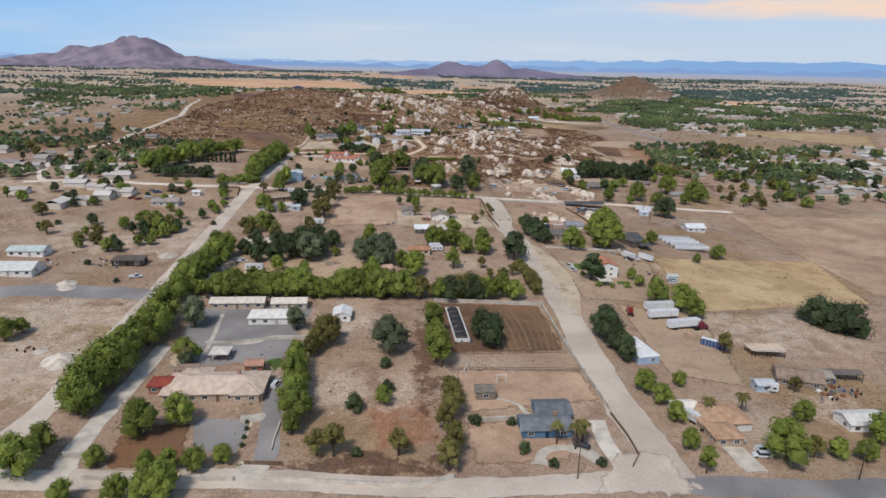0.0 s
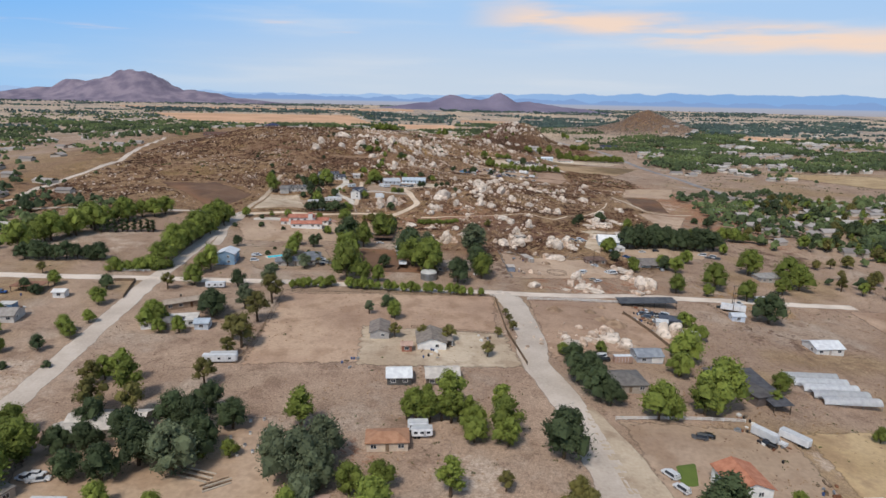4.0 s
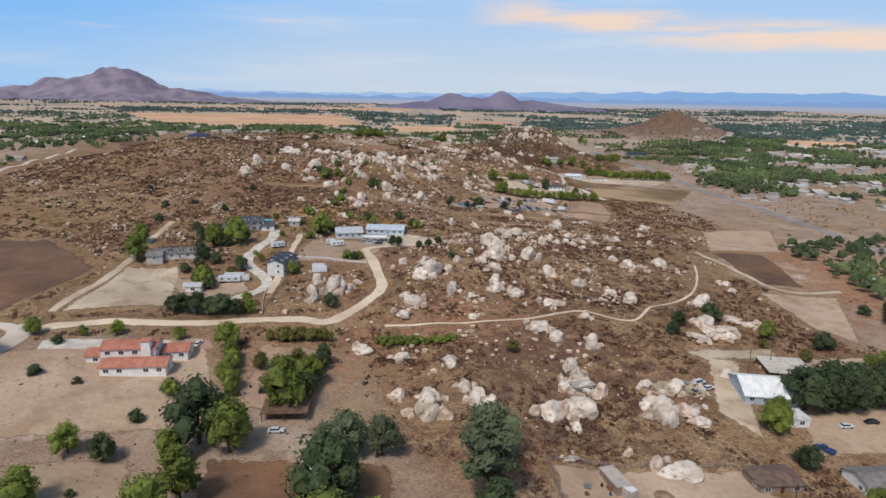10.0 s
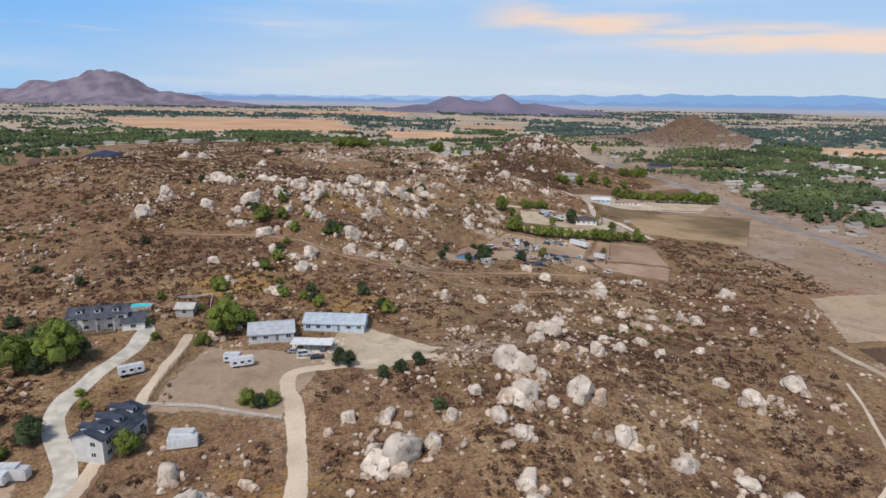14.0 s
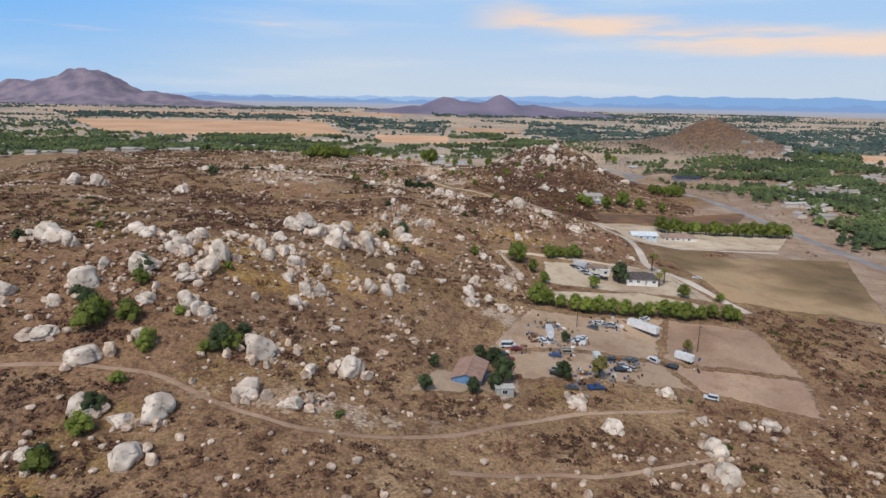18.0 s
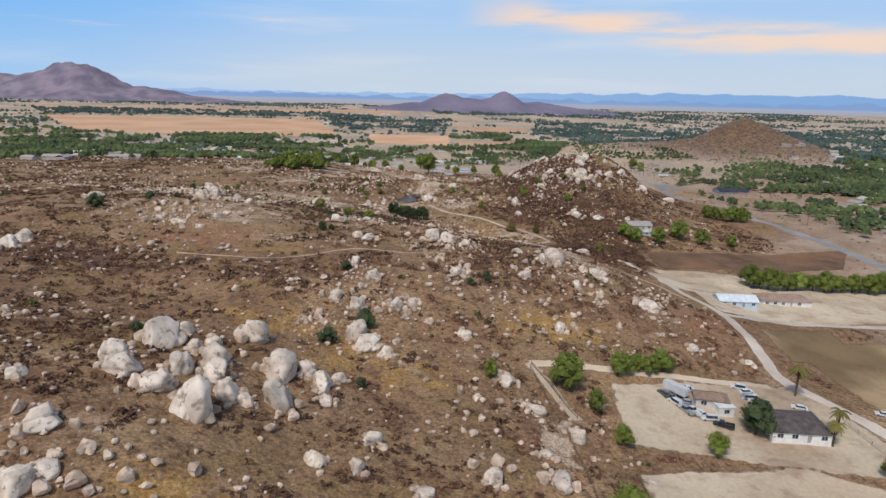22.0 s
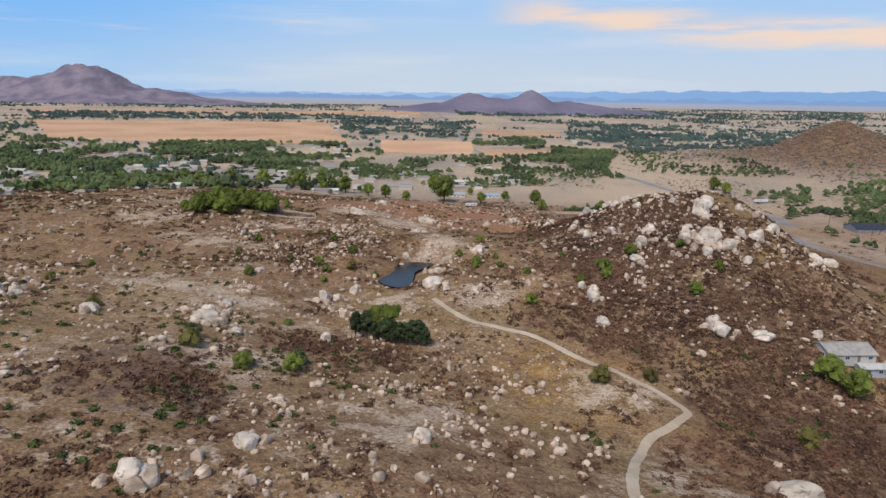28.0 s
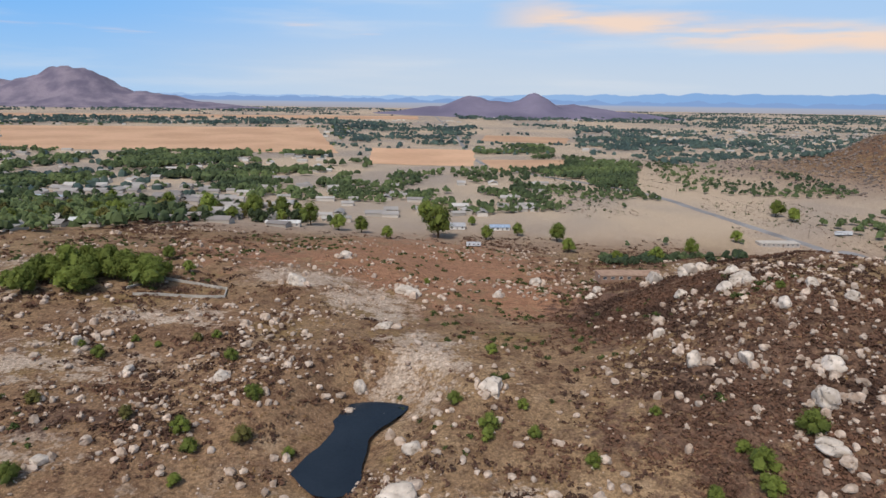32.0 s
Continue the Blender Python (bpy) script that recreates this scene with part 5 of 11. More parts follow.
def vault_tent(x, y, yaw, length, width):
    """A barrel-vaulted fabric shelter on hoops."""
    e = thing("fabric_shelter", x, y, yaw, "white barrel-vaulted fabric shelter standing in a row", "shelter", "barrel-vaulted shelters")
    bm = bmesh.new()
    n, w = 10, width / 2
    ring = [[bm.verts.new((sx * length / 2, -w * math.cos(math.pi * k / n), 1.4 + w * 0.8 * math.sin(math.pi * k / n))) for k in range(n + 1)] for sx in (-1, -0.33, 0.33, 1)]
    for a, b in zip(ring, ring[1:]):
        for k in range(n):
            bm.faces.new((a[k], b[k], b[k + 1], a[k + 1]))
    bmesh.ops.solidify(bm, geom=bm.faces[:], thickness=0.06)
    part("fabric_roof", bm, paint(236, 238, 240), e)
    for sx in (-1, -0.33, 0.33, 1):
        for sy in (-1, 1):
            bm = bmesh.new()
            tube(bm, (sx * (length / 2 - 0.2), sy * (w - 0.1), -0.3), (sx * (length / 2 - 0.2), sy * (w - 0.1), 1.6), 0.07, 0.07, 6)
            part("post", bm, M_STEEL, e)


def seed_bed(x, y, yaw, length, width):
    """A long covered growing bed inside a pale board frame."""
    e = thing("growing_bed", x, y, yaw, "long dark covered growing bed inside a white board frame", "growing bed")
    for k, (x0, x1, y0, y1) in enumerate(((-width / 2, width / 2, -length / 2, -length / 2 + 0.5), (-width / 2, width / 2, length / 2 - 0.5, length / 2), (-width / 2, -width / 2 + 0.4, -length / 2 + 0.5, length / 2 - 0.5), (width / 2 - 0.4, width / 2, -length / 2 + 0.5, length / 2 - 0.5))):
        part("board", box(x0, x1, y0, y1, -0.4, 1.0), M_WHITE, e)
    bm = bmesh.new()
    n = 8
    ring = [[bm.verts.new(((width / 2 - 0.5) * math.cos(math.pi * k / n), sy * (length / 2 - 0.6), 0.5 + 0.9 * math.sin(math.pi * k / n))) for k in range(n + 1)] for sy in (-1, 1)]
    for k in range(n):
        bm.faces.new((ring[0][k], ring[0][k + 1], ring[1][k + 1], ring[1][k]))
    part("cover", bm, paint(74, 70, 70), e)
    for k in range(7):
        v = -length / 2 + 1 + k * (length - 2) / 6
        bm = bmesh.new()
        pts = [((width / 2 - 0.45) * math.cos(math.pi * q / 6), v, 0.52 + 0.94 * math.sin(math.pi * q / 6)) for q in range(7)]
        for a, b in zip(pts, pts[1:]):
            tube(bm, a, b, 0.05, 0.05, 5)
        part("hoop", bm, M_STEEL, e)


def play_frame(x, y, yaw):
    """A timber swing frame: two splayed ends and a top beam."""
    e = thing("swing_frame", x, y, yaw, "pale timber swing frame standing on dry grass", "swing frame")
    for sx in (-1.6, 1.6):
        for sy in (-0.9, 0.9):
            bm = bmesh.new()
            tube(bm, (sx, sy, -0.2), (sx, 0, 2.6), 0.09, 0.08, 6)
            part("leg", bm, M_WHITE, e)
    bm = bmesh.new()
    tube(bm, (-1.9, 0, 2.6), (1.9, 0, 2.6), 0.09, 0.09, 6)
    part("beam", bm, M_WHITE, e)
    part("seat", box(-0.4, 0.4, -0.15, 0.15, 0.6, 0.68), M_WOOD, e)


def boat(x, y, yaw, L):
    """A small covered boat on a trailer."""
    e = thing("boat", x, y, yaw, "covered white motorboat parked on a trailer", "boat")
    bm = bmesh.new()
    rows = []
    for u in (0, 0.25, 0.5, 0.75, 1.0):
        w = 1.1 * (1 - u ** 3) + 0.05
        rows.append([bm.verts.new((-L / 2 + u * L, sy * w * k, z + 0.3 * u)) for sy, k, z in ((-1, 1, 1.4), (-1, 0.6, 0.7), (1, 0.6, 0.7), (1, 1, 1.4))])
    for a, b in zip(rows, rows[1:]):
        for k in range(3):
            bm.faces.new((a[k], a[k + 1], b[k + 1], b[k]))
    bm.faces.new(rows[0][::-1])
    part("hull", bm, M_WHITE, e)
    bm = bmesh.new()
    add_slab(bm, [(-L / 2 + i * L / 4, sy * (1.1 * (1 - (i / 4) ** 3) + 0.1), 1.45 + 0.3 * i / 4) for sy in (-1, 1) for i in (range(5) if sy < 0 else range(4, -1, -1))], 0.12)
    part("cover", bm, paint(196, 204, 214), e)
    for sy in (-0.9, 0.9):
        bm = bmesh.new()
        tube(bm, (-0.5, sy - 0.1, 0.35), (-0.5, sy + 0.1, 0.35), 0.35, 0.35, 12)
        part("wheel", bm, M_TYRE, e)
    part("chassis", box(-L / 2, L / 2 + 1, -0.1, 0.1, 0.45, 0.6), M_STEEL, e)


# ---- roads and tracks ----
ribbon('road_west', [(-105.1, 137.2), (-101.6, 149.9), (-99.4, 187.9), (-100.1, 253.4), (-101.0, 333.7), (-101.1, 447.4), (-95.2, 585.6), (-98.8, 587.0)], 8.5, M_ROAD, 'pale graded dirt road between fenced lots')
ribbon('road_east', [(72.1, 121.5), (69.8, 160.0), (70.8, 197.4), (72.8, 244.6), (72.4, 316.2), (67.3, 352.7), (70.9, 382.3), (70.3, 424.4), (65.1, 432.8)], 11.5, M_ROAD, 'wide pale dirt road between fenced lots')
ribbon('road_cross', [(-252, 434), (-214, 446), (-174, 442), (-136.5, 443.6), (-109.0, 443.4), (-60.5, 443.0), (-14.1, 439.8), (24.1, 433.8), (64.3, 432.3), (99.8, 433.9), (136.3, 439.3), (186.5, 442.7), (229.5, 443.5), (264.7, 444.6)], 6.5, M_ROAD, 'pale dirt cross road along the fields')
ribbon('road_south', [(-108.3, 134.2), (-81.5, 132.4), (-34.3, 130.9), (14.3, 125.6), (64.6, 126.0)], 7.5, M_ROAD, 'pale dirt road behind a low garden wall')
ribbon('road_paved', [(72.8, 124.0), (85.2, 122.8), (124.5, 121.0), (152.7, 120.6)], 7, M_ASPHALT, 'grey worn asphalt road')
ribbon('road_north_west', [(-90.2, 506.8), (-91.4, 524.9), (-95.5, 551.5), (-97.8, 587.1), (-113.2, 593.1), (-132, 595), (-154, 588), (-200, 584), (-252, 590)], 5, M_ROAD, 'pale dirt lane past the white house')
ribbon('lane_loop', [(-97.8, 587.1), (-74.0, 593.4), (-34.0, 595.7), (-0.0, 599.8), (13.1, 599.2), (27.1, 616.6), (33.1, 634.0), (28.8, 663.9), (23.6, 688.4), (39.0, 693.4), (68.6, 698.0)], 5, M_TRACK, 'pale dirt lane curving up to the hill houses')
ribbon('driveway', [(-42.9, 607.9), (-33.1, 617.0), (-22.2, 628.5), (-19.8, 644.0), (-33.8, 667.5), (-33.7, 683.3), (-29.1, 709.4), (-32.1, 722.8), (-43.8, 724.5)], 4.6, M_CONC, 'smooth pale concrete driveway winding to the house')
ribbon('lane_west_lot', [(-93.5, 603.4), (-92.3, 631.0), (-89.8, 666.0), (-91.2, 731.4)], 3.6, M_TRACK, 'narrow dirt lane beside the riding lot')
ribbon('lane_side', [(-15.6, 626.0), (-15.5, 650.7), (-14.3, 683.7), (-15.5, 718.6)], 3.4, M_TRACK, 'narrow pale lane between house lots')
ribbon('trail_rocks', [(35.0, 596.8), (62.6, 597.2), (94.3, 600.0), (115.3, 609.0), (139.7, 607.3), (157.8, 629.1), (185.6, 648.2), (203.9, 678.2), (214.4, 702.5)], 1.2, M_TRACK, 'narrow dirt trail through the boulders')
ribbon('trail_field', [(230.9, 734.0), (234.2, 706.1), (242.4, 662.9), (280.3, 667.9)], 3.2, M_TRACK, 'sandy track along a ploughed field')
ribbon('trail_pond', [(156.1, 1105.5), (149.8, 1109.1), (147.4, 1118.3), (153.5, 1138.7), (166.4, 1162.2), (180.0, 1175.2), (185.8, 1181.4), (182.1, 1190.1), (172.5, 1202.5), (159.3, 1214.9), (146.7, 1227.8), (125.4, 1237.8), (112.3, 1256.9)], 2.4, M_TRACK, 'winding sandy trail to the pond')
ribbon('trail_pond_south', [(156.1, 1105.5), (162.0, 1092.0), (172.0, 1074.0), (204.0, 1066.0), (215.6, 1052.3)], 1.8, M_PARCHED, 'sandy trail round the rocky knoll')
ribbon('trail_saddle', [(2, 1042), (28, 1043), (54, 1045), (81, 1051), (102, 1058)], 1.2, M_PARCHED, 'faint dirt trail over the saddle')
ribbon('trail_ridge', [(-51, 810), (-28, 811), (6, 811), (29, 803), (50, 797), (77, 800), (105, 812), (127, 822), (162, 830)], 1.5, M_PARCHED, 'faint dirt trail below the ridge')
ribbon('trail_hollow', [(83, 788), (101, 791), (130, 794), (159, 805)], 1.4, M_PARCHED, 'faint pale footpath in the hollow')
ribbon('lot_track', [(126.9, 976.7), (147.0, 977.1), (177.2, 976.3), (207.4, 978.5)], 3, M_TRACK, 'dirt track behind the hedge')
ribbon('lot_track', [(126.9, 976.7), (130.6, 966.1), (135.2, 951.7)], 3, M_TRACK, 'dirt track beside the slope')
ribbon('road_highway', [(378.1, 852.7), (389.3, 951.0), (392.8, 1119.7), (395.9, 1317.6), (436.0, 1587.1), (446.6, 1553.2), (388.3, 1712.7), (364.5, 1792.7), (280.0, 1981.4), (224.5, 2189.9), (224.1, 2530.7), (229.9, 3116.8), (206.1, 4106.0), (212.1, 5638.2)], 8, M_ASPHALT, 'grey two-lane highway across the valley')
ribbon('highway_south', [(378.1, 852.7), (375.2, 790.4)], 8, M_ASPHALT, 'grey two-lane highway across the valley')
ribbon('road_far_west', [(-263, 620), (-266, 692), (-258, 765), (-265, 822), (-291, 919), (-315, 1027), (-332, 1115)], 6, M_ROAD, 'pale dirt road climbing the western slope')
ribbon('road_far_track', [(-240, 436), (-258, 470), (-275, 540), (-263, 620)], 5, M_ROAD, 'pale dirt road past the western lots')
ribbon('driveway_south', [(-79.9, 132.3), (-82.8, 143.4), (-81.8, 170.6), (-80.5, 203.0)], 4.6, M_CONC, 'pale concrete driveway beside a row of trees')
ribbon('driveway_blue', [(59.6, 132.5), (58.5, 140.4), (59.3, 152.6)], 4, M_CONC, 'pale concrete driveway beside the blue house')
ribbon('driveway_tan', [(94.6, 128.5), (93.9, 138.3), (91.9, 143.6)], 5, M_CONC, 'pale concrete driveway of the tan house')
ribbon('road_gate', [(222.8, 1037.8), (266.5, 1049.0), (336.1, 1050.3)], 4.5, M_ROAD, 'pale dirt track between dry fields')
ribbon('driveway_estate', [(-33.2, 138.1), (-33.8, 146.5), (-36.4, 169.4), (-37.3, 179.5)], 5, M_ASPHALT, 'grey asphalt driveway of the walled estate')
ribbon('driveway_apron', [(-35.8, 130.5), (-35.5, 137.9)], 7.5, M_CONC, 'pale concrete gate apron of the estate')
ribbon('garden_path', [(-67.0, 206.3), (-55.6, 204.4), (-48.8, 205.1), (-44.5, 209.0), (-29.1, 208.2)], 2.4, M_CONC, 'pale curving paved path of the estate')
ribbon('garden_path', [(-67.0, 229.7), (-65.5, 208.1), (-64.4, 187.5)], 1.8, M_CONC, 'pale straight paved path of the estate')
ribbon('garden_path', [(-43.7, 157.0), (-40.6, 157.5), (-36.9, 158.8)], 3, M_CONC, 'pale paved terrace edge before the estate house')

# ---- lots, fields and yards ----
lot('yard_estate_front', [(-56.4, 157.4), (-41.4, 157.5), (-40.2, 141.4), (-51.9, 142.3)], M_ASPHALT, 'dark paved forecourt')
lot('mulch_bed', [(-76.0, 156.4), (-56.4, 157.4), (-51.8, 135.0), (-73.5, 135.0)], M_SOIL, 'reddish brown mulched bed beside the forecourt')
lot('planting_strip', [(-41.2, 156.9), (-39.4, 156.9), (-39.1, 141.3), (-40.5, 141.4)], M_PALE, 'pale gravel planting strip beside the driveway', step=1.0, ragged=0.4)
lot('yard_court', [(-77.9, 203.8), (-66.5, 204.6), (-65.1, 186.8), (-75.6, 185.9)], M_PALE, 'pale gravel court with palms')
lot('lot_blue_house', [(19.4, 153.8), (50.9, 155.7), (47.7, 133.4), (20.0, 132.7)], M_PARCHED, 'dry lawn round the blue house')
lot('lot_blue_barn', [(235.2, 1141.3), (383.8, 1107.0), (343.6, 1059.1), (223.6, 1041.7)], M_PALE, 'pale gravel yard round the blue barn')
lot('field_crop', [(17.8, 239.9), (63.2, 238.0), (62.4, 195.1), (18.7, 194.0)], M_SOIL, 'dark ploughed vegetable plot with pale border')
lot('field_south', [(19.9, 185.2), (64.3, 182.8), (65.3, 162.6), (18.9, 156.7)], M_PARCHED, 'golden dry grass paddock')
lot('yard_estate', [(-78.5, 235.8), (-31.5, 237.9), (-37.4, 190.7), (-73.5, 187.7)], M_ASPHALT, 'grey paved yard of the estate')
ribbon('road_turnout', [(77.4, 322.5), (79.9, 276.3), (75.8, 227.2)], 12, M_PALE, 'pale graded turnout beside the road', taper=True)
lot('road_apron', [(60.0, 137.8), (74.4, 137.4), (74.2, 118.6), (46.7, 120.5)], M_ROAD, 'pale dusty road mouth at the paved road', lift=0.24)
lot('yard_trucks', [(96.7, 243.5), (132.7, 231.9), (117.9, 170.4), (93.2, 178.1)], M_LOT, 'bare tan truck yard')
lot('field_gold', [(143.0, 313.7), (252.5, 329.8), (232.1, 257.4), (130.2, 234.6)], M_GOLD, 'mown golden field with tyre tracks')
lot('field_brown', [(254.9, 439.8), (391.5, 441.5), (316.5, 296.5), (243.9, 266.2)], M_PARCHED, 'ploughed brown field')
lot('paddock', [(-36.8, 426.2), (64.3, 428.3), (55.6, 350.2), (-39.6, 350.5)], M_PARCHED, 'bare tan horse paddock inside a fence', lift=0.08)
lot('yard_gables', [(0.8, 386.5), (61.3, 381.3), (63.3, 347.2), (0.1, 348.4)], M_PALE, 'pale bare yard round two houses', lift=0.17)
lot('yard_terracotta', [(84.0, 316.0), (140.0, 313.0), (129.0, 244.0), (84.0, 245.0)], M_LOT, 'bare tan yard round the white house with tyre tracks', lift=0.07)
lot('yard_ranch', [(-84.0, 320.0), (-22.0, 318.0), (4.0, 254.0), (-80.0, 257.0)], M_LOT, 'trodden tan ranch yard under dark trees', lift=0.07)
lot('lot_rubble', [(78.8, 425.0), (128.7, 427.9), (147.7, 379.1), (73.0, 355.9)], M_PARCHED, 'bare tan lot with granite rubble')
lot('lot_rock_garden', [(79.3, 510.1), (135.5, 511.7), (143.1, 467.1), (77.6, 458.3)], M_LOT, 'bare fenced lot with boulders and sheds')
lot('garden_trees', [(-9.7, 512.7), (39.1, 510.5), (40.8, 460.0), (-4.5, 460.4)], M_SOIL, 'brown shaded garden under trees')
lot('lot_white_house', [(-95.2, 570.6), (-29.2, 585.5), (-7.7, 524.6), (-77.3, 517.8)], M_LOT, 'bare tan lot round the white house')
lot('yard_pool', [(-84.1, 507.0), (-25.9, 512.2), (-13.5, 462.6), (-56.5, 461.3)], M_LOT, 'tan yard with a swimming pool')
lot('lot_riding', [(-87.8, 660.3), (-63.1, 661.1), (-50.2, 609.9), (-91.5, 601.5)], M_PALE, 'pale riding arena beside the hill houses')
lot('lot_north_house', [(-8.7, 713.5), (38.4, 706.3), (26.1, 663.3), (-12.4, 667.7)], M_LOT, 'tan yard of the hill houses')
lot('lot_north_house', [(36.7, 735.9), (73.7, 705.9), (51.5, 684.9), (26.4, 695.4)], M_PALE, 'pale parking ground beside the long house')
lot('lot_camp', [(-68.7, 649.9), (-31.5, 650.6), (-23.3, 631.0), (-45.9, 612.8)], M_LOT, 'tan lot with trailers')
lot('field_plough', [(-190.6, 694.8), (-140.5, 693.9), (-101.1, 657.0), (-112.7, 596.6)], M_SOIL, 'ploughed brown field on the slope')
lot('lot_concrete', [(158.9, 580.4), (171.2, 578.6), (149.7, 523.6), (142.0, 540.8)], M_PALE, 'pale gravel drive beside the workshop')
lot('lot_storage', [(184.2, 583.2), (263.1, 582.2), (218.7, 520.4), (160.1, 516.2)], M_LOT, 'tan storage lot')
lot('field_dark', [(241.2, 735.3), (277.4, 737.1), (262.6, 670.7), (233.4, 670.5)], M_SOIL, 'dark burnt corner of a field')
lot('lot_sand', [(224.8, 655.5), (272.9, 659.0), (234.1, 593.3), (225.7, 610.1)], M_LOT, 'bare sandy field with low berms')
lot('lot_far_tan', [(269.8, 804.5), (331.4, 812.4), (296.9, 744.7), (241.4, 738.7)], M_LOT, 'bare tan fenced lot')
lot('lot_junk', [(127.6, 904.7), (189.8, 906.4), (169.4, 866.3), (102.9, 862.5)], M_LOT, 'tan junk yard with wrecked cars')
lot('lot_junk_east', [(189.8, 906.4), (223.4, 893.8), (218.9, 851.0), (169.1, 865.5)], M_PARCHED, 'wide bare tan yard')
lot('lot_junk_south', [(102.9, 862.5), (169.1, 865.5), (172.9, 842.3), (109.8, 839.9)], M_LOT, 'trodden dirt yard with scrap heaps')
lot('lot_junk_corner', [(169.1, 865.5), (218.9, 851.0), (204.7, 822.9), (172.5, 841.7)], M_PARCHED, 'wide bare tan yard')
lot('yard_brown_roof', [(83.2, 839.9), (114.5, 853.3), (110.2, 829.2), (73.0, 822.2)], M_LOT, 'bare yard round the old house')
ribbon('road_lot', [(223.9, 1145.3), (216.2, 1084.9), (222.6, 1041.8), (220.2, 1015.5), (216.5, 995.9), (215.1, 981.4), (223.4, 952.8), (229.4, 929.2), (232.8, 913.8)], 5, M_ROAD, 'pale dirt road along the palm lot')
lot('lot_palms', [(149.8, 970.3), (216.7, 981.7), (225.5, 925.1), (143.5, 943.4)], M_PALE, 'pale gravel lot round the palm house')
lot('lot_palms_front', [(143.3, 931.3), (187.6, 935.7), (229.3, 913.9), (141.1, 915.8)], M_PALE, 'pale gravel strip behind the hedge')
lot('field_brown_east', [(235.7, 1027.1), (379.7, 1038.5), (296.4, 903.7), (231.6, 927.8)], M_GRAZE, 'dry grazed field')
lot('field_grey', [(248.7, 1181.7), (397.0, 1187.1), (363.0, 1145.9), (243.5, 1138.6)], M_SOIL, 'dark harrowed field')
lot('field_straw', [(233.0, 1029.0), (278.4, 1045.9), (265.9, 1001.1), (226.0, 996.5)], M_GRAZE, 'dry grazed field')
lot('field_scraped', [(224.2, 1124.1), (275.4, 1134.1), (249.3, 1073.6), (208.0, 1068.9)], M_PALE, 'scraped pale lot')
ribbon('lane_asphalt', [(-172.5, 246.0), (-140.8, 252.2), (-99.7, 249.0)], 11, M_ASPHALT, 'dark asphalt side lane')
ribbon('driveway_curve', [(37.9, 133.3), (39.8, 138.0), (44.3, 140.3), (50.9, 138.8), (54.2, 133.6)], 3, M_CONC, 'curved pale driveway of the blue house')
ribbon('garden_path', [(32.1, 165.5), (37.7, 162.2), (39.8, 156.0)], 1.2, M_CONC, 'narrow pale garden path')
lot('court_white_house', [(-39.5, 573.6), (-24.6, 575.0), (-27.6, 581.2), (-40.6, 580.0)], M_BRICKPAVE, 'pinkish paved court behind the white house', lift=0.2, step=1.2, ragged=0.3)
lot('drive_white_house', [(-82.0, 572.0), (-40.0, 572.6), (-41.0, 580.6), (-84.0, 579.4)], M_CONC, 'grey-white concrete drive behind the white house', lift=0.18, step=1.2, ragged=0.3)
lot('strip_garden', [(-10.5, 580.5), (13.0, 578.0), (9.5, 534.0), (-8.5, 536.0)], M_PARCHED, 'trodden tan garden strip between hedges', lift=0.14)
lot('deck_yard', [(3.3, 533.8), (13.0, 533.9), (11.4, 541.6), (4.2, 541.4)], M_WOOD, 'weathered timber deck in the garden', lift=0.3, step=1.0, ragged=0.1)
lot('scrap_pad', [(124.0, 549.0), (147.0, 548.0), (149.0, 562.0), (128.0, 563.0)], M_PALE, 'pale pad under rows of scrap', lift=0.14)
lot('drive_workshop', [(150.0, 586.0), (192.0, 590.0), (190.0, 581.0), (158.0, 576.0)], M_PALE, 'pale gravel drive behind the workshop', lift=0.13)
lot('lawn', [(-43.3, 190.1), (-39.0, 198.0), (-36.0, 188.7), (-39.7, 184.7)], M_LAWN, 'small bright green lawn')
lot('lawn_white_house', [(91.1, 293.0), (101.6, 295.7), (95.9, 282.7), (89.2, 282.3)], M_LAWN, 'green lawn beside the white house')
lot('lawn_white_back', [(106.6, 272.2), (114.2, 272.6), (111.7, 265.1), (104.9, 264.7)], M_LAWN, 'green lawn behind the white house')
lot('vegetable_bed', [(124.8, 374.1), (138.9, 376.8), (139.3, 372.0), (125.9, 370.1)], M_LAWN, 'green vegetable beds in rows')
lot('patio_north', [(19.8, 714.4), (39.8, 721.1), (38.7, 699.6), (21.9, 698.2)], M_CONC, 'pale concrete apron')
ribbon('crop_row', [(36.8, 233.7), (37.5, 214.2), (38.2, 197.2)], 0.45, M_GRAZE, 'pale furrow between dark crop rows', lift=0.22)
ribbon('crop_row', [(39.0, 233.8), (40.1, 214.2), (40.4, 197.1)], 0.45, M_GRAZE, 'pale furrow between dark crop rows', lift=0.22)
ribbon('crop_row', [(41.3, 233.8), (42.6, 214.2), (42.7, 197.1)], 0.45, M_GRAZE, 'pale furrow between dark crop rows', lift=0.22)
ribbon('crop_row', [(43.6, 233.8), (45.1, 214.2), (45.0, 197.1)], 0.45, M_GRAZE, 'pale furrow between dark crop rows', lift=0.22)
ribbon('crop_row', [(45.9, 233.9), (47.7, 214.3), (47.3, 197.1)], 0.45, M_GRAZE, 'pale furrow between dark crop rows', lift=0.22)
ribbon('crop_row', [(48.2, 234.0), (50.2, 214.3), (49.6, 197.1)], 0.45, M_GRAZE, 'pale furrow between dark crop rows', lift=0.22)
ribbon('crop_row', [(50.6, 234.0), (52.8, 214.3), (51.8, 197.1)], 0.45, M_GRAZE, 'pale furrow between dark crop rows', lift=0.22)
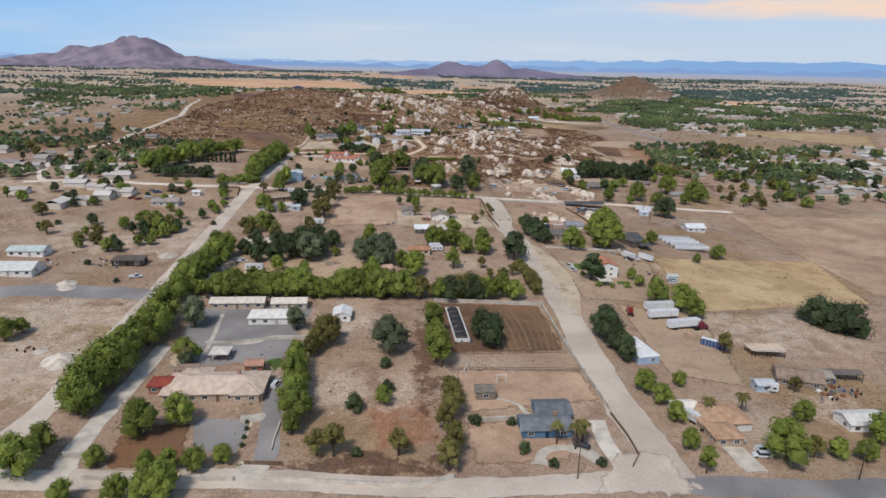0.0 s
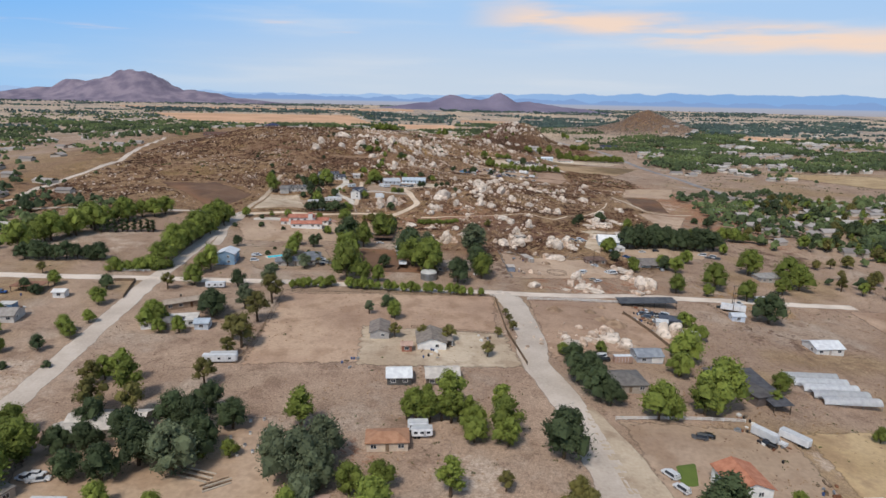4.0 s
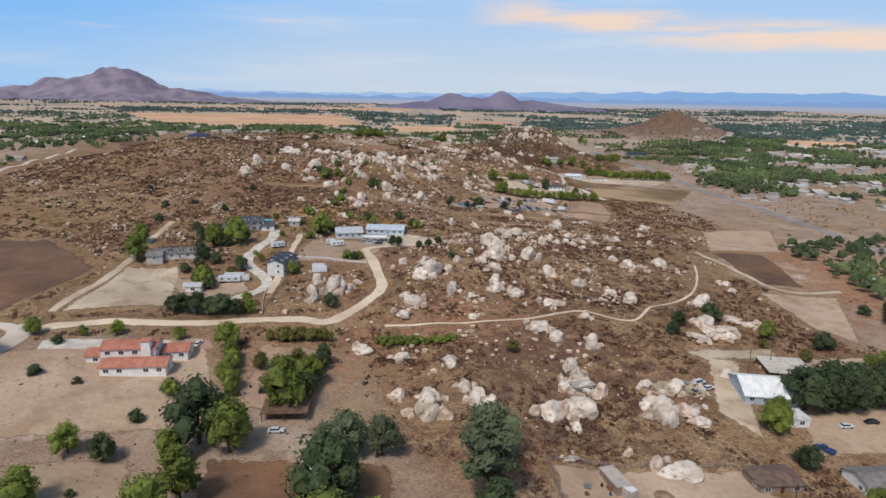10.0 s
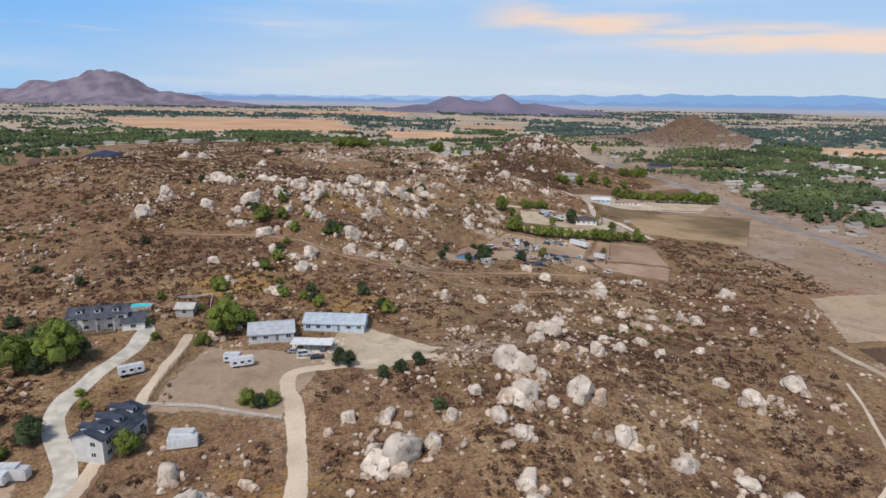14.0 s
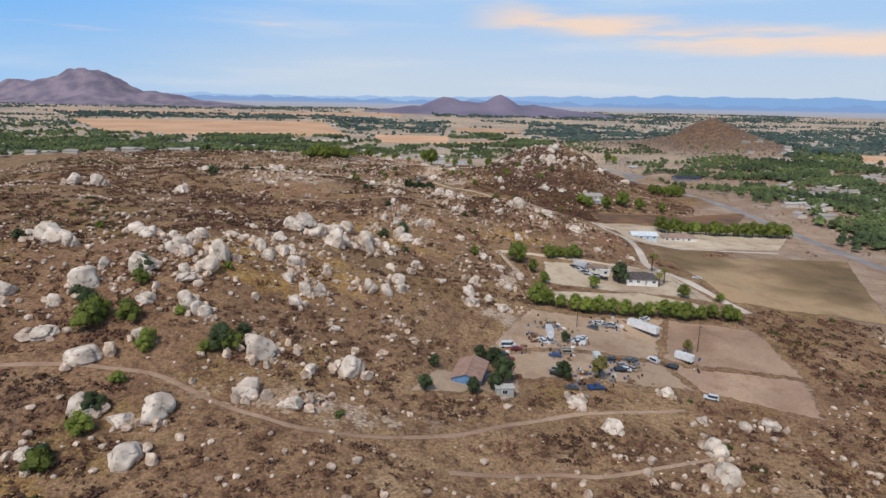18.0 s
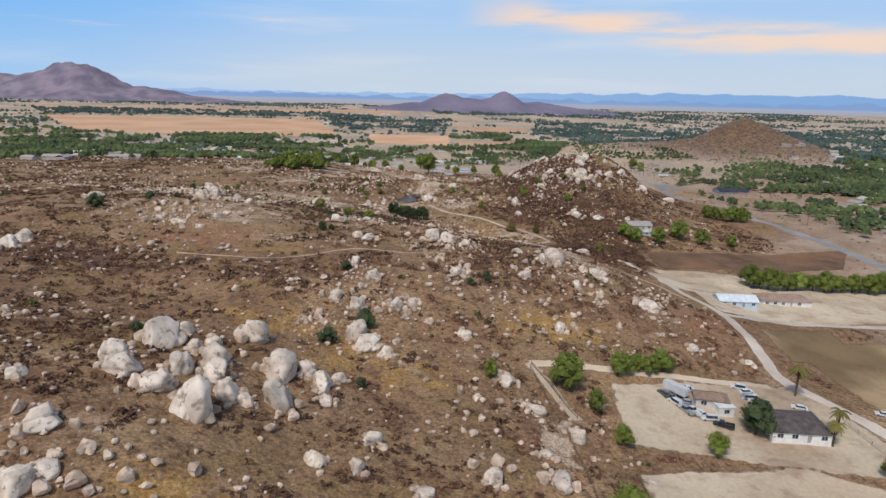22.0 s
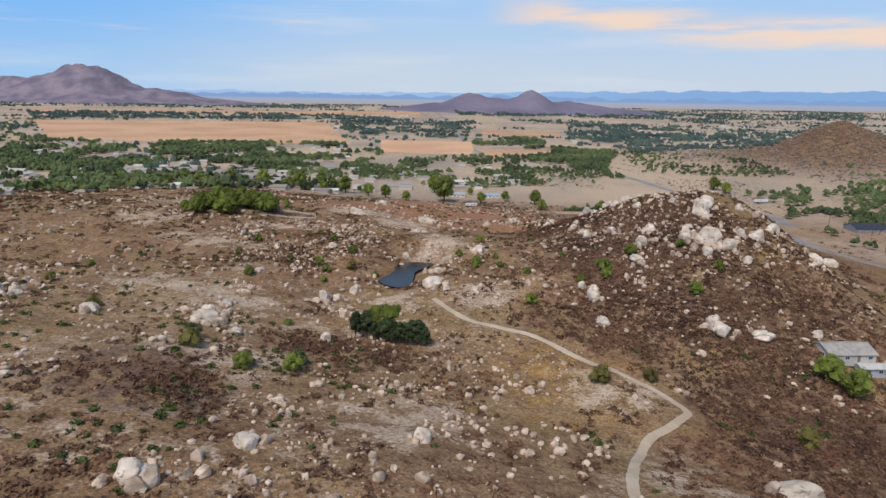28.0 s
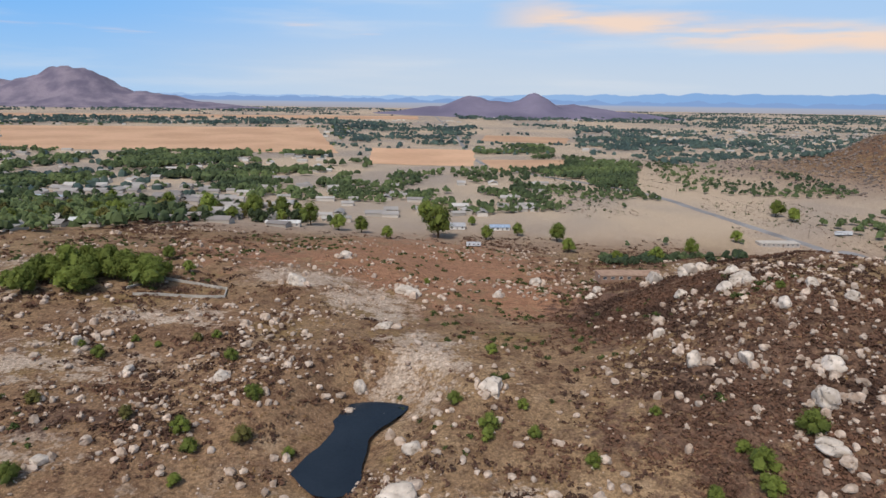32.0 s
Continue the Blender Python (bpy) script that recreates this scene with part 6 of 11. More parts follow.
ribbon('crop_row', [(52.9, 234.1), (55.3, 214.4), (54.1, 197.2)], 0.45, M_GRAZE, 'pale furrow between dark crop rows', lift=0.22)
ribbon('crop_row', [(55.2, 234.2), (57.9, 214.4), (56.4, 197.2)], 0.45, M_GRAZE, 'pale furrow between dark crop rows', lift=0.22)
ribbon('crop_row', [(57.6, 234.3), (60.5, 214.5), (58.7, 197.2)], 0.45, M_GRAZE, 'pale furrow between dark crop rows', lift=0.22)
ribbon('crop_row', [(59.9, 234.4), (63.0, 214.6), (61.1, 197.2)], 0.45, M_GRAZE, 'pale furrow between dark crop rows', lift=0.22)

# ---- houses and sheds ----
house(-54.1, 172.8, 0, 29.6, 13.3, roof='hip', wall=(196, 176, 158), cover=(206, 186, 170), wings=[(-8, 6, 9, 8, 0), (10, -3, 8, 9, 0)], label='large tan single-storey estate house with a tiled hip roof', chimney=True)
house(-62.5, 237.1, 0, 21.0, 6.3, roof='gable', wall=(190, 176, 160), cover=(222, 212, 200), label='long low stable with a pale roof')
house(-41.9, 236.7, 0, 13.7, 6.2, roof='gable', wall=(200, 190, 176), cover=(214, 204, 192), label='pale-roofed workshop in the estate yard')
house(-46.5, 223.8, 0, 16.9, 8.4, roof='hip', wall=(232, 230, 226), cover=(224, 220, 214), garage='y', label='white garage building with a pale roof')
house(-19.8, 225.4, 90, 7.9, 6.6, roof='gable', wall=(232, 230, 226), cover=(236, 236, 234), label='small white metal shed on the empty lot', name='shed', category='shed')
house(42.7, 148.5, 0, 13.9, 7.6, roof='gable', wall=(96, 128, 156), cover=(120, 124, 130), wings=[(4, 8, 10, 8, 0)], label='blue wooden house with a grey gable roof', chimney=True)
house(28.4, 167.0, 0, 5.9, 4.7, roof='flat', wall=(150, 140, 128), cover=(130, 122, 112), label='small grey shed in the paddock', name='shed', category='shed')
house(104.9, 280.7, 90, 11.2, 10.2, roof='gable', wall=(232, 230, 226), cover=(196, 136, 108), floors=2, label='white two-storey house with a terracotta roof')
house(99.8, 265.0, 0, 5.6, 5.6, roof='flat', wall=(232, 230, 226), cover=(206, 200, 190), open_sides=True, label='small white open shelter on posts', name='shelter', category='shelter')
house(203.4, 385.1, 0, 12.5, 10.0, roof='gable', wall=(232, 230, 226), cover=(226, 228, 230), label='small white metal shed', name='shed', category='shed')
house(138.6, 341.3, 108, 24.6, 8.2, roof='shed', wall=(110, 100, 94), cover=(104, 100, 98), label='long dark-roofed livestock barn', name='barn', category='barn')
house(88.3, 195.0, 100, 16.0, 8.0, roof='flat', wall=(170, 190, 214), cover=(228, 230, 232), label='long white mobile home with a pale blue base', name='mobile_home')
house(95.9, 152.3, 0, 15.0, 12.0, roof='hip', wall=(196, 172, 150), cover=(182, 150, 124), garage='y', label='tan stucco house with a brown hip roof and garage', wings=[(-3, -9, 8, 8, 0)])
house(142.4, 176.9, 0, 13.8, 5.5, roof='gable', wall=(150, 140, 130), cover=(176, 166, 156), label='weathered long shed with a grey roof', name='shed', category='shed')
house(140.6, 150.1, 0, 12.7, 7.6, roof='gable', wall=(232, 230, 226), cover=(226, 224, 220), label='white metal-clad workshop', name='workshop', category='workshop')
house(138.6, 197.3, 0, 12.6, 5.0, roof='flat', wall=(170, 150, 130), cover=(206, 186, 164), open_sides=True, label='tan open animal shelter on posts', name='animal_shelter', category='shelter')
house(87.5, 156.4, 0, 6.8, 5.4, roof='gable', wall=(210, 204, 196), cover=(222, 216, 206), label='small pale shed beside the tan house', name='shed', category='shed')
house(121.8, 170.8, 0, 5.9, 4.1, roof='gable', wall=(180, 196, 210), cover=(206, 212, 218), label='pale blue metal shed', name='shed', category='shed')
house(-124.2, 285.6, 0, 13.8, 6.9, roof='shed', wall=(80, 72, 68), cover=(110, 100, 94), label='dark open-fronted barn', name='barn', category='barn')
house(-167.3, 271.4, 0, 19.7, 11.8, roof='gable', wall=(232, 230, 226), cover=(228, 230, 226), label='white metal-clad farm building', name='workshop', category='workshop')
house(-173.7, 294.7, 0, 16.1, 8.1, roof='gable', wall=(232, 230, 226), cover=(190, 202, 198), label='white metal-clad farm building with a pale roof', name='workshop', category='workshop')
house(-66.1, 313.1, 0, 21.0, 10.5, roof='gable', wall=(176, 166, 154), cover=(214, 206, 196), wings=[(-8, -5, 8, 8, 0)], label='pale-roofed ranch house among dark trees')
house(0.5, 257.2, 0, 11.7, 10.5, roof='gable', wall=(150, 160, 166), cover=(160, 178, 190), label='blue-grey metal-roofed workshop', name='workshop', category='workshop')
house(-3.6, 274.5, 0, 6.5, 5.2, roof='gable', wall=(196, 182, 170), cover=(196, 164, 148), label='small house with a faded pink roof')
house(13.4, 301.6, 0, 11.3, 6.8, roof='hip', wall=(206, 190, 172), cover=(196, 150, 120), label='tan house with a clay tile roof')
house(16.9, 339.4, 0, 8.0, 8.0, roof='gable', wall=(90, 90, 88), cover=(224, 226, 226), label='pale-roofed open barn', name='barn', category='barn')
house(31.6, 340.1, 0, 11.1, 8.9, roof='gable', wall=(120, 110, 100), cover=(214, 206, 196), label='pale-roofed stable', name='stable', category='barn')
house(-79.9, 281.1, 65, 9.3, 5.8, roof='flat', wall=(190, 180, 168), cover=(176, 166, 156), label='small flat-roofed outbuilding', name='outbuilding', category='shed')
house(-75.0, 263.5, 0, 13.3, 6.7, roof='flat', wall=(200, 192, 184), cover=(222, 212, 202), label='pale flat-roofed outbuilding', name='outbuilding', category='shed')
house(93.5, 338.7, 0, 16.3, 11.4, roof='hip', wall=(186, 176, 164), cover=(132, 128, 124), label='grey-roofed house behind green trees')
house(113.0, 361.9, 0, 10.0, 8.0, roof='gable', wall=(176, 180, 186), cover=(150, 156, 164), garage='y', label='grey garage with a gable roof', name='garage', category='garage')
house(139.5, 426.0, 0, 27.9, 7.0, roof='shed', wall=(90, 86, 84), cover=(92, 94, 98), open_sides=True, label='long dark-roofed equipment shelter', name='equipment_shelter', category='shelter')
house(9.5, 378.3, 90, 11.8, 7.4, roof='gable', wall=(190, 186, 182), cover=(140, 130, 122), label='small grey house with a long gable roof')
house(29.5, 369.7, 90, 13.1, 10.9, roof='gable', wall=(232, 230, 226), cover=(146, 136, 126), deck=True, label='white-trimmed house with a porch and brown-grey roof')
house(19.9, 362.8, 0, 3.8, 3.8, roof='gable', wall=(170, 120, 100), cover=(186, 156, 140), label='small red-brown shed in the yard', name='shed', category='shed')
house(-73.7, 409.4, 28, 21.5, 5.4, roof='gable', wall=(160, 140, 122), cover=(190, 174, 158), label='long tan-roofed stable', name='stable', category='barn')
house(-75.0, 388.8, 8, 20.7, 8.3, roof='flat', wall=(232, 230, 226), cover=(226, 220, 212), label='long white-roofed shelter', name='stable', category='barn')
house(-75.2, 386.6, 0, 11.0, 6.6, roof='gable', wall=(150, 146, 142), cover=(126, 124, 124), label='grey-roofed house among trees')
house(-61.3, 385.6, 0, 5.4, 5.4, roof='gable', wall=(200, 208, 216), cover=(176, 186, 196), label='small pale blue shed', name='shed', category='shed')
house(-74.2, 474.3, 90, 11.3, 9.4, roof='gable', wall=(150, 180, 206), cover=(206, 212, 218), floors=2, label='pale blue two-storey house with a white roof')
house(-38.3, 473.7, 8, 20.6, 7.8, roof='hip', wall=(196, 192, 186), cover=(128, 132, 138), wings=[(9, 7, 9, 13, 0)], label='grey-roofed ranch house beside the swimming pool')
white_house = house(-48.0, 566.0, 2, 17, 8, roof='gable', wall=(232, 230, 226), cover=(188, 128, 108), wings=[(4, -8.2, 20, 7.4, 0), (13.5, 3, 8, 7, 0), (-11, 1, 6, 7, 0)], floors=2, label='white two-storey house with red tile roofs and a square tower')
bm = box(4.6, 7.4, -5.2, -2.4, 0, 8.6)
part("tower", bm, paint(232, 230, 226, rough=0.8), white_house, "white stucco tower")
bm = bmesh.new()
roof_mesh(bm, "hip", 2.8, 2.8, 8.62, 0.34, 0.3)
part("tower_roof", bm, roofing(188, 128, 108), white_house, m=pose(6.0, -3.8, 0))
house(48.2, 472.7, 0, 20.1, 12.1, roof='hip', wall=(170, 156, 142), cover=(160, 146, 134), label='wide tan-roofed ranch house under tall trees', chimney=True)
house(20.6, 503.9, 90, 14.1, 8.3, roof='gable', wall=(206, 212, 216), cover=(230, 234, 238), label='white metal-roofed barn in the garden', name='barn', category='barn')
house(19.8, 472.2, 90, 7.4, 3.7, roof='flat', wall=(196, 200, 204), cover=(224, 228, 232), label='narrow white-roofed shelter', name='shelter', category='shelter', open_sides=True)
house(7.5, 533.3, 0, 12.8, 7.7, roof='flat', wall=(110, 84, 70), cover=(120, 96, 82), open_sides=True, label='brown timber shade structure', name='shade_structure', category='shelter')
house(165.6, 553.2, -12, 17.2, 17.2, roof='gable', wall=(176, 190, 202), cover=(232, 232, 230), label='white metal-roofed workshop', name='workshop', category='workshop')
house(183.7, 569.0, -12, 15.7, 14.1, roof='flat', wall=(232, 230, 226), cover=(206, 196, 184), open_sides=True, label='pale-roofed open carport', name='carport', category='carport')
house(163.1, 535.3, 0, 10.5, 6.3, roof='flat', wall=(232, 230, 226), cover=(222, 220, 216), label='white flat-roofed shed', name='shed', category='shed')
house(170.8, 504.3, 0, 17.4, 10.4, roof='gable', wall=(232, 230, 226), cover=(134, 128, 124), label='white-fronted house with a grey gable roof', deck=True)
house(138.9, 504.7, 0, 11.8, 8.3, roof='hip', wall=(150, 130, 116), cover=(122, 102, 92), label='brown bungalow with a dark hip roof')
house(80.5, 474.9, 90, 5.8, 3.9, roof='flat', wall=(150, 160, 176), cover=(196, 186, 176), label='small boxy shed on the bare lot', name='shed', category='shed')
house(95.2, 503.3, 102, 8.4, 3.8, roof='flat', wall=(150, 130, 116), cover=(190, 180, 170), label='narrow shed on the bare lot', name='shed', category='shed')
navy_house = house(-15.0, 657.8, 76, 16.0, 8.0, roof='gable', wall=(232, 230, 226), cover=(74, 80, 94), floors=2, label='white two-storey house with a navy shingle roof', deck=True)
dormers(navy_house, 16.0, 8.0, 2, (-5, 0, 5), (232, 230, 226), (74, 80, 94))
dormers(navy_house, 16.0, 8.0, 2, (-5, 0, 5), (232, 230, 226), (74, 80, 94), 1)
hill_house = house(-46.0, 722.6, 14, 18.0, 9.0, roof='gable', wall=(232, 230, 226), cover=(92, 94, 102), floors=2, wings=[(11, -2, 7, 10, 0), (-10, -3, 7, 9, 0)], label='white hill house with dark gable roofs', deck=True)
dormers(hill_house, 18.0, 9.0, 2, (-5.5, 0, 5.5), (232, 230, 226), (92, 94, 102))
house(12.1, 720.2, 10, 14.9, 11.9, roof='gable', wall=(196, 200, 206), cover=(198, 202, 208), label='pale grey metal barn', name='barn', category='barn')
house(33.7, 728.5, -6, 21.7, 10.8, roof='gable', wall=(196, 212, 224), cover=(206, 218, 228), label='long pale blue single-storey house')
house(27.6, 709.0, -6, 13.2, 5.3, roof='flat', wall=(232, 230, 226), cover=(226, 228, 228), open_sides=True, label='white carport beside the long house', name='carport', category='carport')
ranch_house = house(-69.0, 672.6, 10, 22.0, 8.6, roof='gable', wall=(206, 200, 192), cover=(134, 132, 130), wings=[(-9, -4, 7, 8, 0)], label='long grey-roofed ranch house in the hillside garden')
dormers(ranch_house, 22.0, 8.6, 1, (-3, 2, 7), (206, 200, 192), (134, 132, 130))
house(-20.9, 734.1, 0, 6.2, 6.2, roof='gable', wall=(190, 186, 180), cover=(200, 196, 192), label='small pale shed by the lane', name='shed', category='shed')
house(-137.9, 942.2, 0, 16.3, 16.3, roof='hip', wall=(150, 140, 130), cover=(70, 76, 104), label='hilltop house with a dark blue roof')
house(-245.5, 1081.0, 0, 35.5, 14.2, roof='gable', wall=(140, 110, 92), cover=(112, 88, 78), label='long brown hilltop stable', name='stable', category='barn')
house(-48.2, 631.1, 0, 6.4, 4.5, roof='gable', wall=(232, 230, 226), cover=(190, 190, 190), label='small white shed in the camp lot', name='shed', category='shed')
house(94.5, 839.2, 72, 14.2, 8.9, roof='gable', wall=(110, 150, 190), cover=(176, 146, 130), label='old house with a faded brown roof and blue tarp front')
house(103.4, 827.6, 0, 5.3, 2.6, roof='flat', wall=(190, 186, 180), cover=(206, 202, 196), label='small pale shed by the old house', name='shed', category='shed')
house(196.0, 951.2, -10, 15.2, 12.2, roof='hip', wall=(232, 230, 226), cover=(100, 92, 90), label='white bungalow with a dark hip roof among palms')
house(246.4, 1068.0, -8, 17.5, 9.6, roof='gable', wall=(206, 220, 232), cover=(222, 230, 236), label='pale blue metal barn', name='barn', category='barn')
house(279.5, 1081.9, -8, 23.1, 11.6, roof='hip', wall=(232, 230, 226), cover=(166, 142, 126), label='white house with a brown hip roof', garage='y')
house(178.1, 962.8, -18, 8.8, 5.3, roof='hip', wall=(206, 200, 194), cover=(150, 128, 112), label='small house with a brown roof on the gravel lot')
house(180.0, 958.7, 0, 4.6, 3.7, roof='flat', wall=(232, 230, 226), cover=(228, 228, 226), label='white shed on the gravel lot', name='shed', category='shed')
house(264.3, 1210.9, 0, 9.0, 4.5, roof='gable', wall=(206, 214, 226), cover=(206, 204, 200), label='white mobile home with a blue end', name='mobile_home')
house(258.7, 1218.4, 0, 16.8, 11.8, roof='gable', wall=(200, 196, 190), cover=(170, 164, 158), label='small pale house below the knoll')
house(504.4, 1526.5, 0, 37.1, 18.6, roof='gable', wall=(150, 150, 160), cover=(74, 78, 92), label='low house with a dark blue roof')
house(241.1, 486.6, 0, 15.2, 10.6, roof='hip', wall=(190, 184, 176), cover=(160, 158, 156), label='pale house with a grey hip roof')
house(-70.4, 173.9, 0, 7.2, 5.8, roof='hip', wall=(150, 110, 96), cover=(150, 78, 66), label='small red-roofed pavilion of the estate', name='pavilion', category='pavilion')
house(-58.5, 194.1, 0, 5.7, 5.7, roof='hip', wall=(226, 222, 214), cover=(206, 200, 192), open_sides=True, label='white garden gazebo on posts in the courtyard', name='gazebo', category='gazebo')
house(-45.3, 185.5, 0, 5.5, 4.4, roof='gable', wall=(160, 110, 92), cover=(176, 136, 120), label='small brick outbuilding beside the lawn', name='outbuilding', category='shed')
house(-66.0, 182.8, 0, 7.2, 3.6, roof='flat', wall=(190, 176, 160), cover=(150, 128, 116), label='low brown pergola roof in the courtyard', name='pergola', category='pergola', open_sides=True)
house(217.8, 1437.4, 0, 30.6, 9.2, roof='flat', wall=(170, 140, 120), cover=(176, 146, 124), label='long low tan-roofed ranch building', name='stable', category='barn')
house(147.1, 1640.9, 0, 16.2, 9.7, roof='gable', wall=(232, 230, 226), cover=(190, 190, 192), label='small pale house at the foot of the hill')
house(183.2, 1639.0, 0, 15.3, 7.7, roof='gable', wall=(232, 230, 226), cover=(160, 176, 196), label='small house with a pale blue roof')
house(18.6, 1608.2, 0, 24.8, 7.4, roof='gable', wall=(200, 190, 178), cover=(226, 222, 216), label='long pale-roofed mobile home', name='mobile_home')
house(-63.8, 1588.6, 0, 43.0, 8.6, roof='flat', wall=(150, 120, 104), cover=(170, 138, 118), label='long low brown stable', name='stable', category='barn')
house(-92.7, 1550.5, 0, 17.7, 8.8, roof='gable', wall=(232, 230, 226), cover=(224, 224, 222), label='white metal shed among trees', name='shed', category='shed')
house(-211.9, 1710.4, 0, 34.5, 13.8, roof='hip', wall=(206, 206, 206), cover=(186, 196, 206), label='pale house with a blue-grey roof')
house(-38.1, 1662.6, 0, 20.2, 10.1, roof='gable', wall=(232, 230, 226), cover=(220, 216, 208), label='small pale-roofed house among trees')
house(49.5, 1653.9, 0, 18.3, 9.2, roof='gable', wall=(196, 186, 176), cover=(212, 206, 198), label='small tan house among trees')
house(-15.6, 1414.8, 0, 9.3, 7.4, roof='gable', wall=(120, 84, 76), cover=(110, 88, 84), label='dark red cabin inside a tree clump', name='cabin')
house(398.2, 1614.0, 0, 30.7, 9.2, roof='flat', wall=(200, 190, 180), cover=(206, 196, 184), label='low pale shed beside the highway', name='shed', category='shed')


# ---- trees by the southern lots ----
tree_row(-90.9, 157.5, -85.1, 222.5, 15, 13.5, 'round', 'green', 0.9, 1.5)
tree_row(-88.4, 235.8, -82.5, 301.5, 9, 12.3, 'round', 'green', 1, 1.5)
tree_row(-27.5, 147.5, -31.2, 186.6, 8, 10.6, 'round', 'green', 0.75, 0.8)
tree_row(-28.9, 190.4, -22.2, 207.1, 4, 10.0, 'round', 'olive', 0.8, 1.0)
tree_row(-75.9, 249.3, 6.0, 245.4, 22, 11.1, 'round', 'green', 1, 1.2)
tree_row(15.5, 183.4, 15.4, 210.9, 5, 12.5, 'tall', 'green', 1.1, 0.8)
tree_row(14.7, 129.8, 16.8, 167.6, 7, 10.5, 'airy', 'olive', 1, 1.5)
tree_row(32.7, 210.8, 36.8, 196.3, 6, 10.4, 'round', 'dark', 0.8, 1.0)
tree_row(9.6, 244.2, 35.1, 243.1, 5, 9.7, 'round', 'olive', 0.9, 1.0)
for tx, ty, th in [(-1.5, 195.7, 14.3), (-74.2, 217.6, 12.8), (-36.2, 214.5, 9.6), (-68.0, 187.6, 7.5)]:
    tree(tx, ty, th, 'round', 'grey', 0.9)
for tx, ty, th in [(-2.4, 185.8, 3.6), (-11.4, 161.0, 5.2), (-1.8, 170.8, 3.9), (-9.6, 139.3, 2.6), (33.9, 151.3, 2.5), (35.0, 138.7, 3.1), (41.5, 132.5, 2.5), (54.1, 132.0, 2.5), (23.3, 152.2, 3.3)]:
    tree(tx, ty, th, 'bush', 'dark', 1)
for tx, ty, th in [(-3.1, 163.8, 6.2), (-68.4, 150.3, 11.1), (-59.6, 155.3, 9.9), (-49.7, 135.0, 6.8), (-56.1, 135.7, 6.0), (-61.5, 135.4, 5.9), (-53.9, 125.3, 9.8), (-58.1, 124.6, 7.9), (-63.9, 124.8, 6.9), (-76.2, 124.4, 6.3), (-74.5, 137.4, 6.0), (-91.3, 133.7, 11.8), (-89.5, 142.4, 9.0), (-87.7, 160.2, 11.6), (-43.4, 137.4, 5.8), (-69.2, 191.4, 9.1), (-134.5, 205.4, 9.1), (-132.5, 212.1, 6.1), (80.3, 168.2, 8.3), (83.0, 161.5, 7.0), (93.3, 171.8, 5.6), (82.9, 151.3, 7.0), (81.0, 138.5, 6.5), (105.4, 133.1, 12.5), (138.7, 140.6, 10.0), (120.8, 134.1, 6.5), (128.1, 132.8, 6.8), (123.3, 152.2, 6.8), (117.1, 245.6, 11.6), (125.6, 238.4, 12.4), (127.5, 230.2, 9.6), (187.1, 321.4, 8.5)]:
    tree(tx, ty, th, 'round', 'green', 1)
for tx, ty, th in [(1.3, 138.9, 8.1), (-15.7, 139.4, 9.8), (-20.2, 139.6, 8.0), (114.3, 134.2, 7.1), (122.6, 197.1, 8.4), (131.8, 169.0, 6.0)]:
    tree(tx, ty, th, 'airy', 'olive', 1)
tree_row(81.6, 211.7, 82.2, 187.0, 8, 10.9, 'round', 'dark', 0.9, 1.0)
for tx, ty, th in [(-40.8, 152.0, 1.2), (-40.6, 148.0, 1.2), (-40.3, 144.3, 1.3), (-41.4, 155.3, 1.1), (-33.8, 169.3, 1.9), (-42.9, 176.2, 2.0), (-40.7, 183.2, 1.7), (-44.6, 142.0, 2.3)]:
    tree(tx, ty, th, 'bush', 'dark', 1)
tree(95.4, 270.5, 13.0, 'tall', 'dark', 1.5)
tree(98.0, 268.0, 9.0, 'tall', 'dark', 1.3)
for tx, ty, th in [(96.5, 262.5, 2.6), (103.0, 261.5, 2.2), (110.5, 263.0, 3.0), (93.0, 276.5, 2.2)]:
    tree(tx, ty, th, 'bush', 'green', 1.1)
tree_row(181.6, 231.4, 190.4, 220.4, 5, 10.6, 'bush', 'dark', 1, 1.0)
for tx, ty, th in [(80.6, 128.2, 8.2), (-220.3, 461.7, 9.9), (-66.6, 329.4, 13.7), (-73.2, 339.7, 12.8)]:
    tree(tx, ty, th, 'tall', 'green', 1)
palm(49.2, 139.4, 9.2)
palm(44.7, 142.1, 7.8)
palm(105.2, 155.2, 8.3)
palm(93.7, 153.6, 7.8)
palm(51.8, 141.8, 8.1)
palm(-68.0, 187.6, 8.2)
for tx, ty, th in [(-220.8, 438.8, 7.2), (-147.4, 338.5, 7.5), (-123.5, 332.4, 7.4), (-130.6, 312.7, 6.2), (-111.6, 379.8, 7.6), (-141.6, 431.2, 7.2), (-156.7, 306.9, 5.0), (-195.4, 421.8, 7.0), (-144.2, 392.9, 6.5), (-83.5, 392.8, 9.0), (-80.5, 342.6, 8.4), (-182.6, 381.5, 6.3), (-144.2, 361.4, 5.1)]:
    tree(tx, ty, th, 'round', 'green', 1)
for tx, ty, th in [(-166.9, 344.7, 6.8), (-131.0, 323.9, 6.2), (-113.3, 364.4, 6.1), (-219.5, 410.8, 6.7), (-149.7, 423.1, 6.0), (-116.8, 427.8, 7.2)]:
    tree(tx, ty, th, 'round', 'dark', 1)
for tx, ty, th in [(-142.2, 315.4, 2.6), (-141.9, 282.7, 2.9), (-120.8, 262.1, 2.2), (-184.2, 342.3, 2.8), (-117.0, 350.0, 2.7), (-160.6, 408.4, 3.2), (-103.2, 350.8, 2.7)]:
    tree(tx, ty, th, 'bush', 'dark', 1)

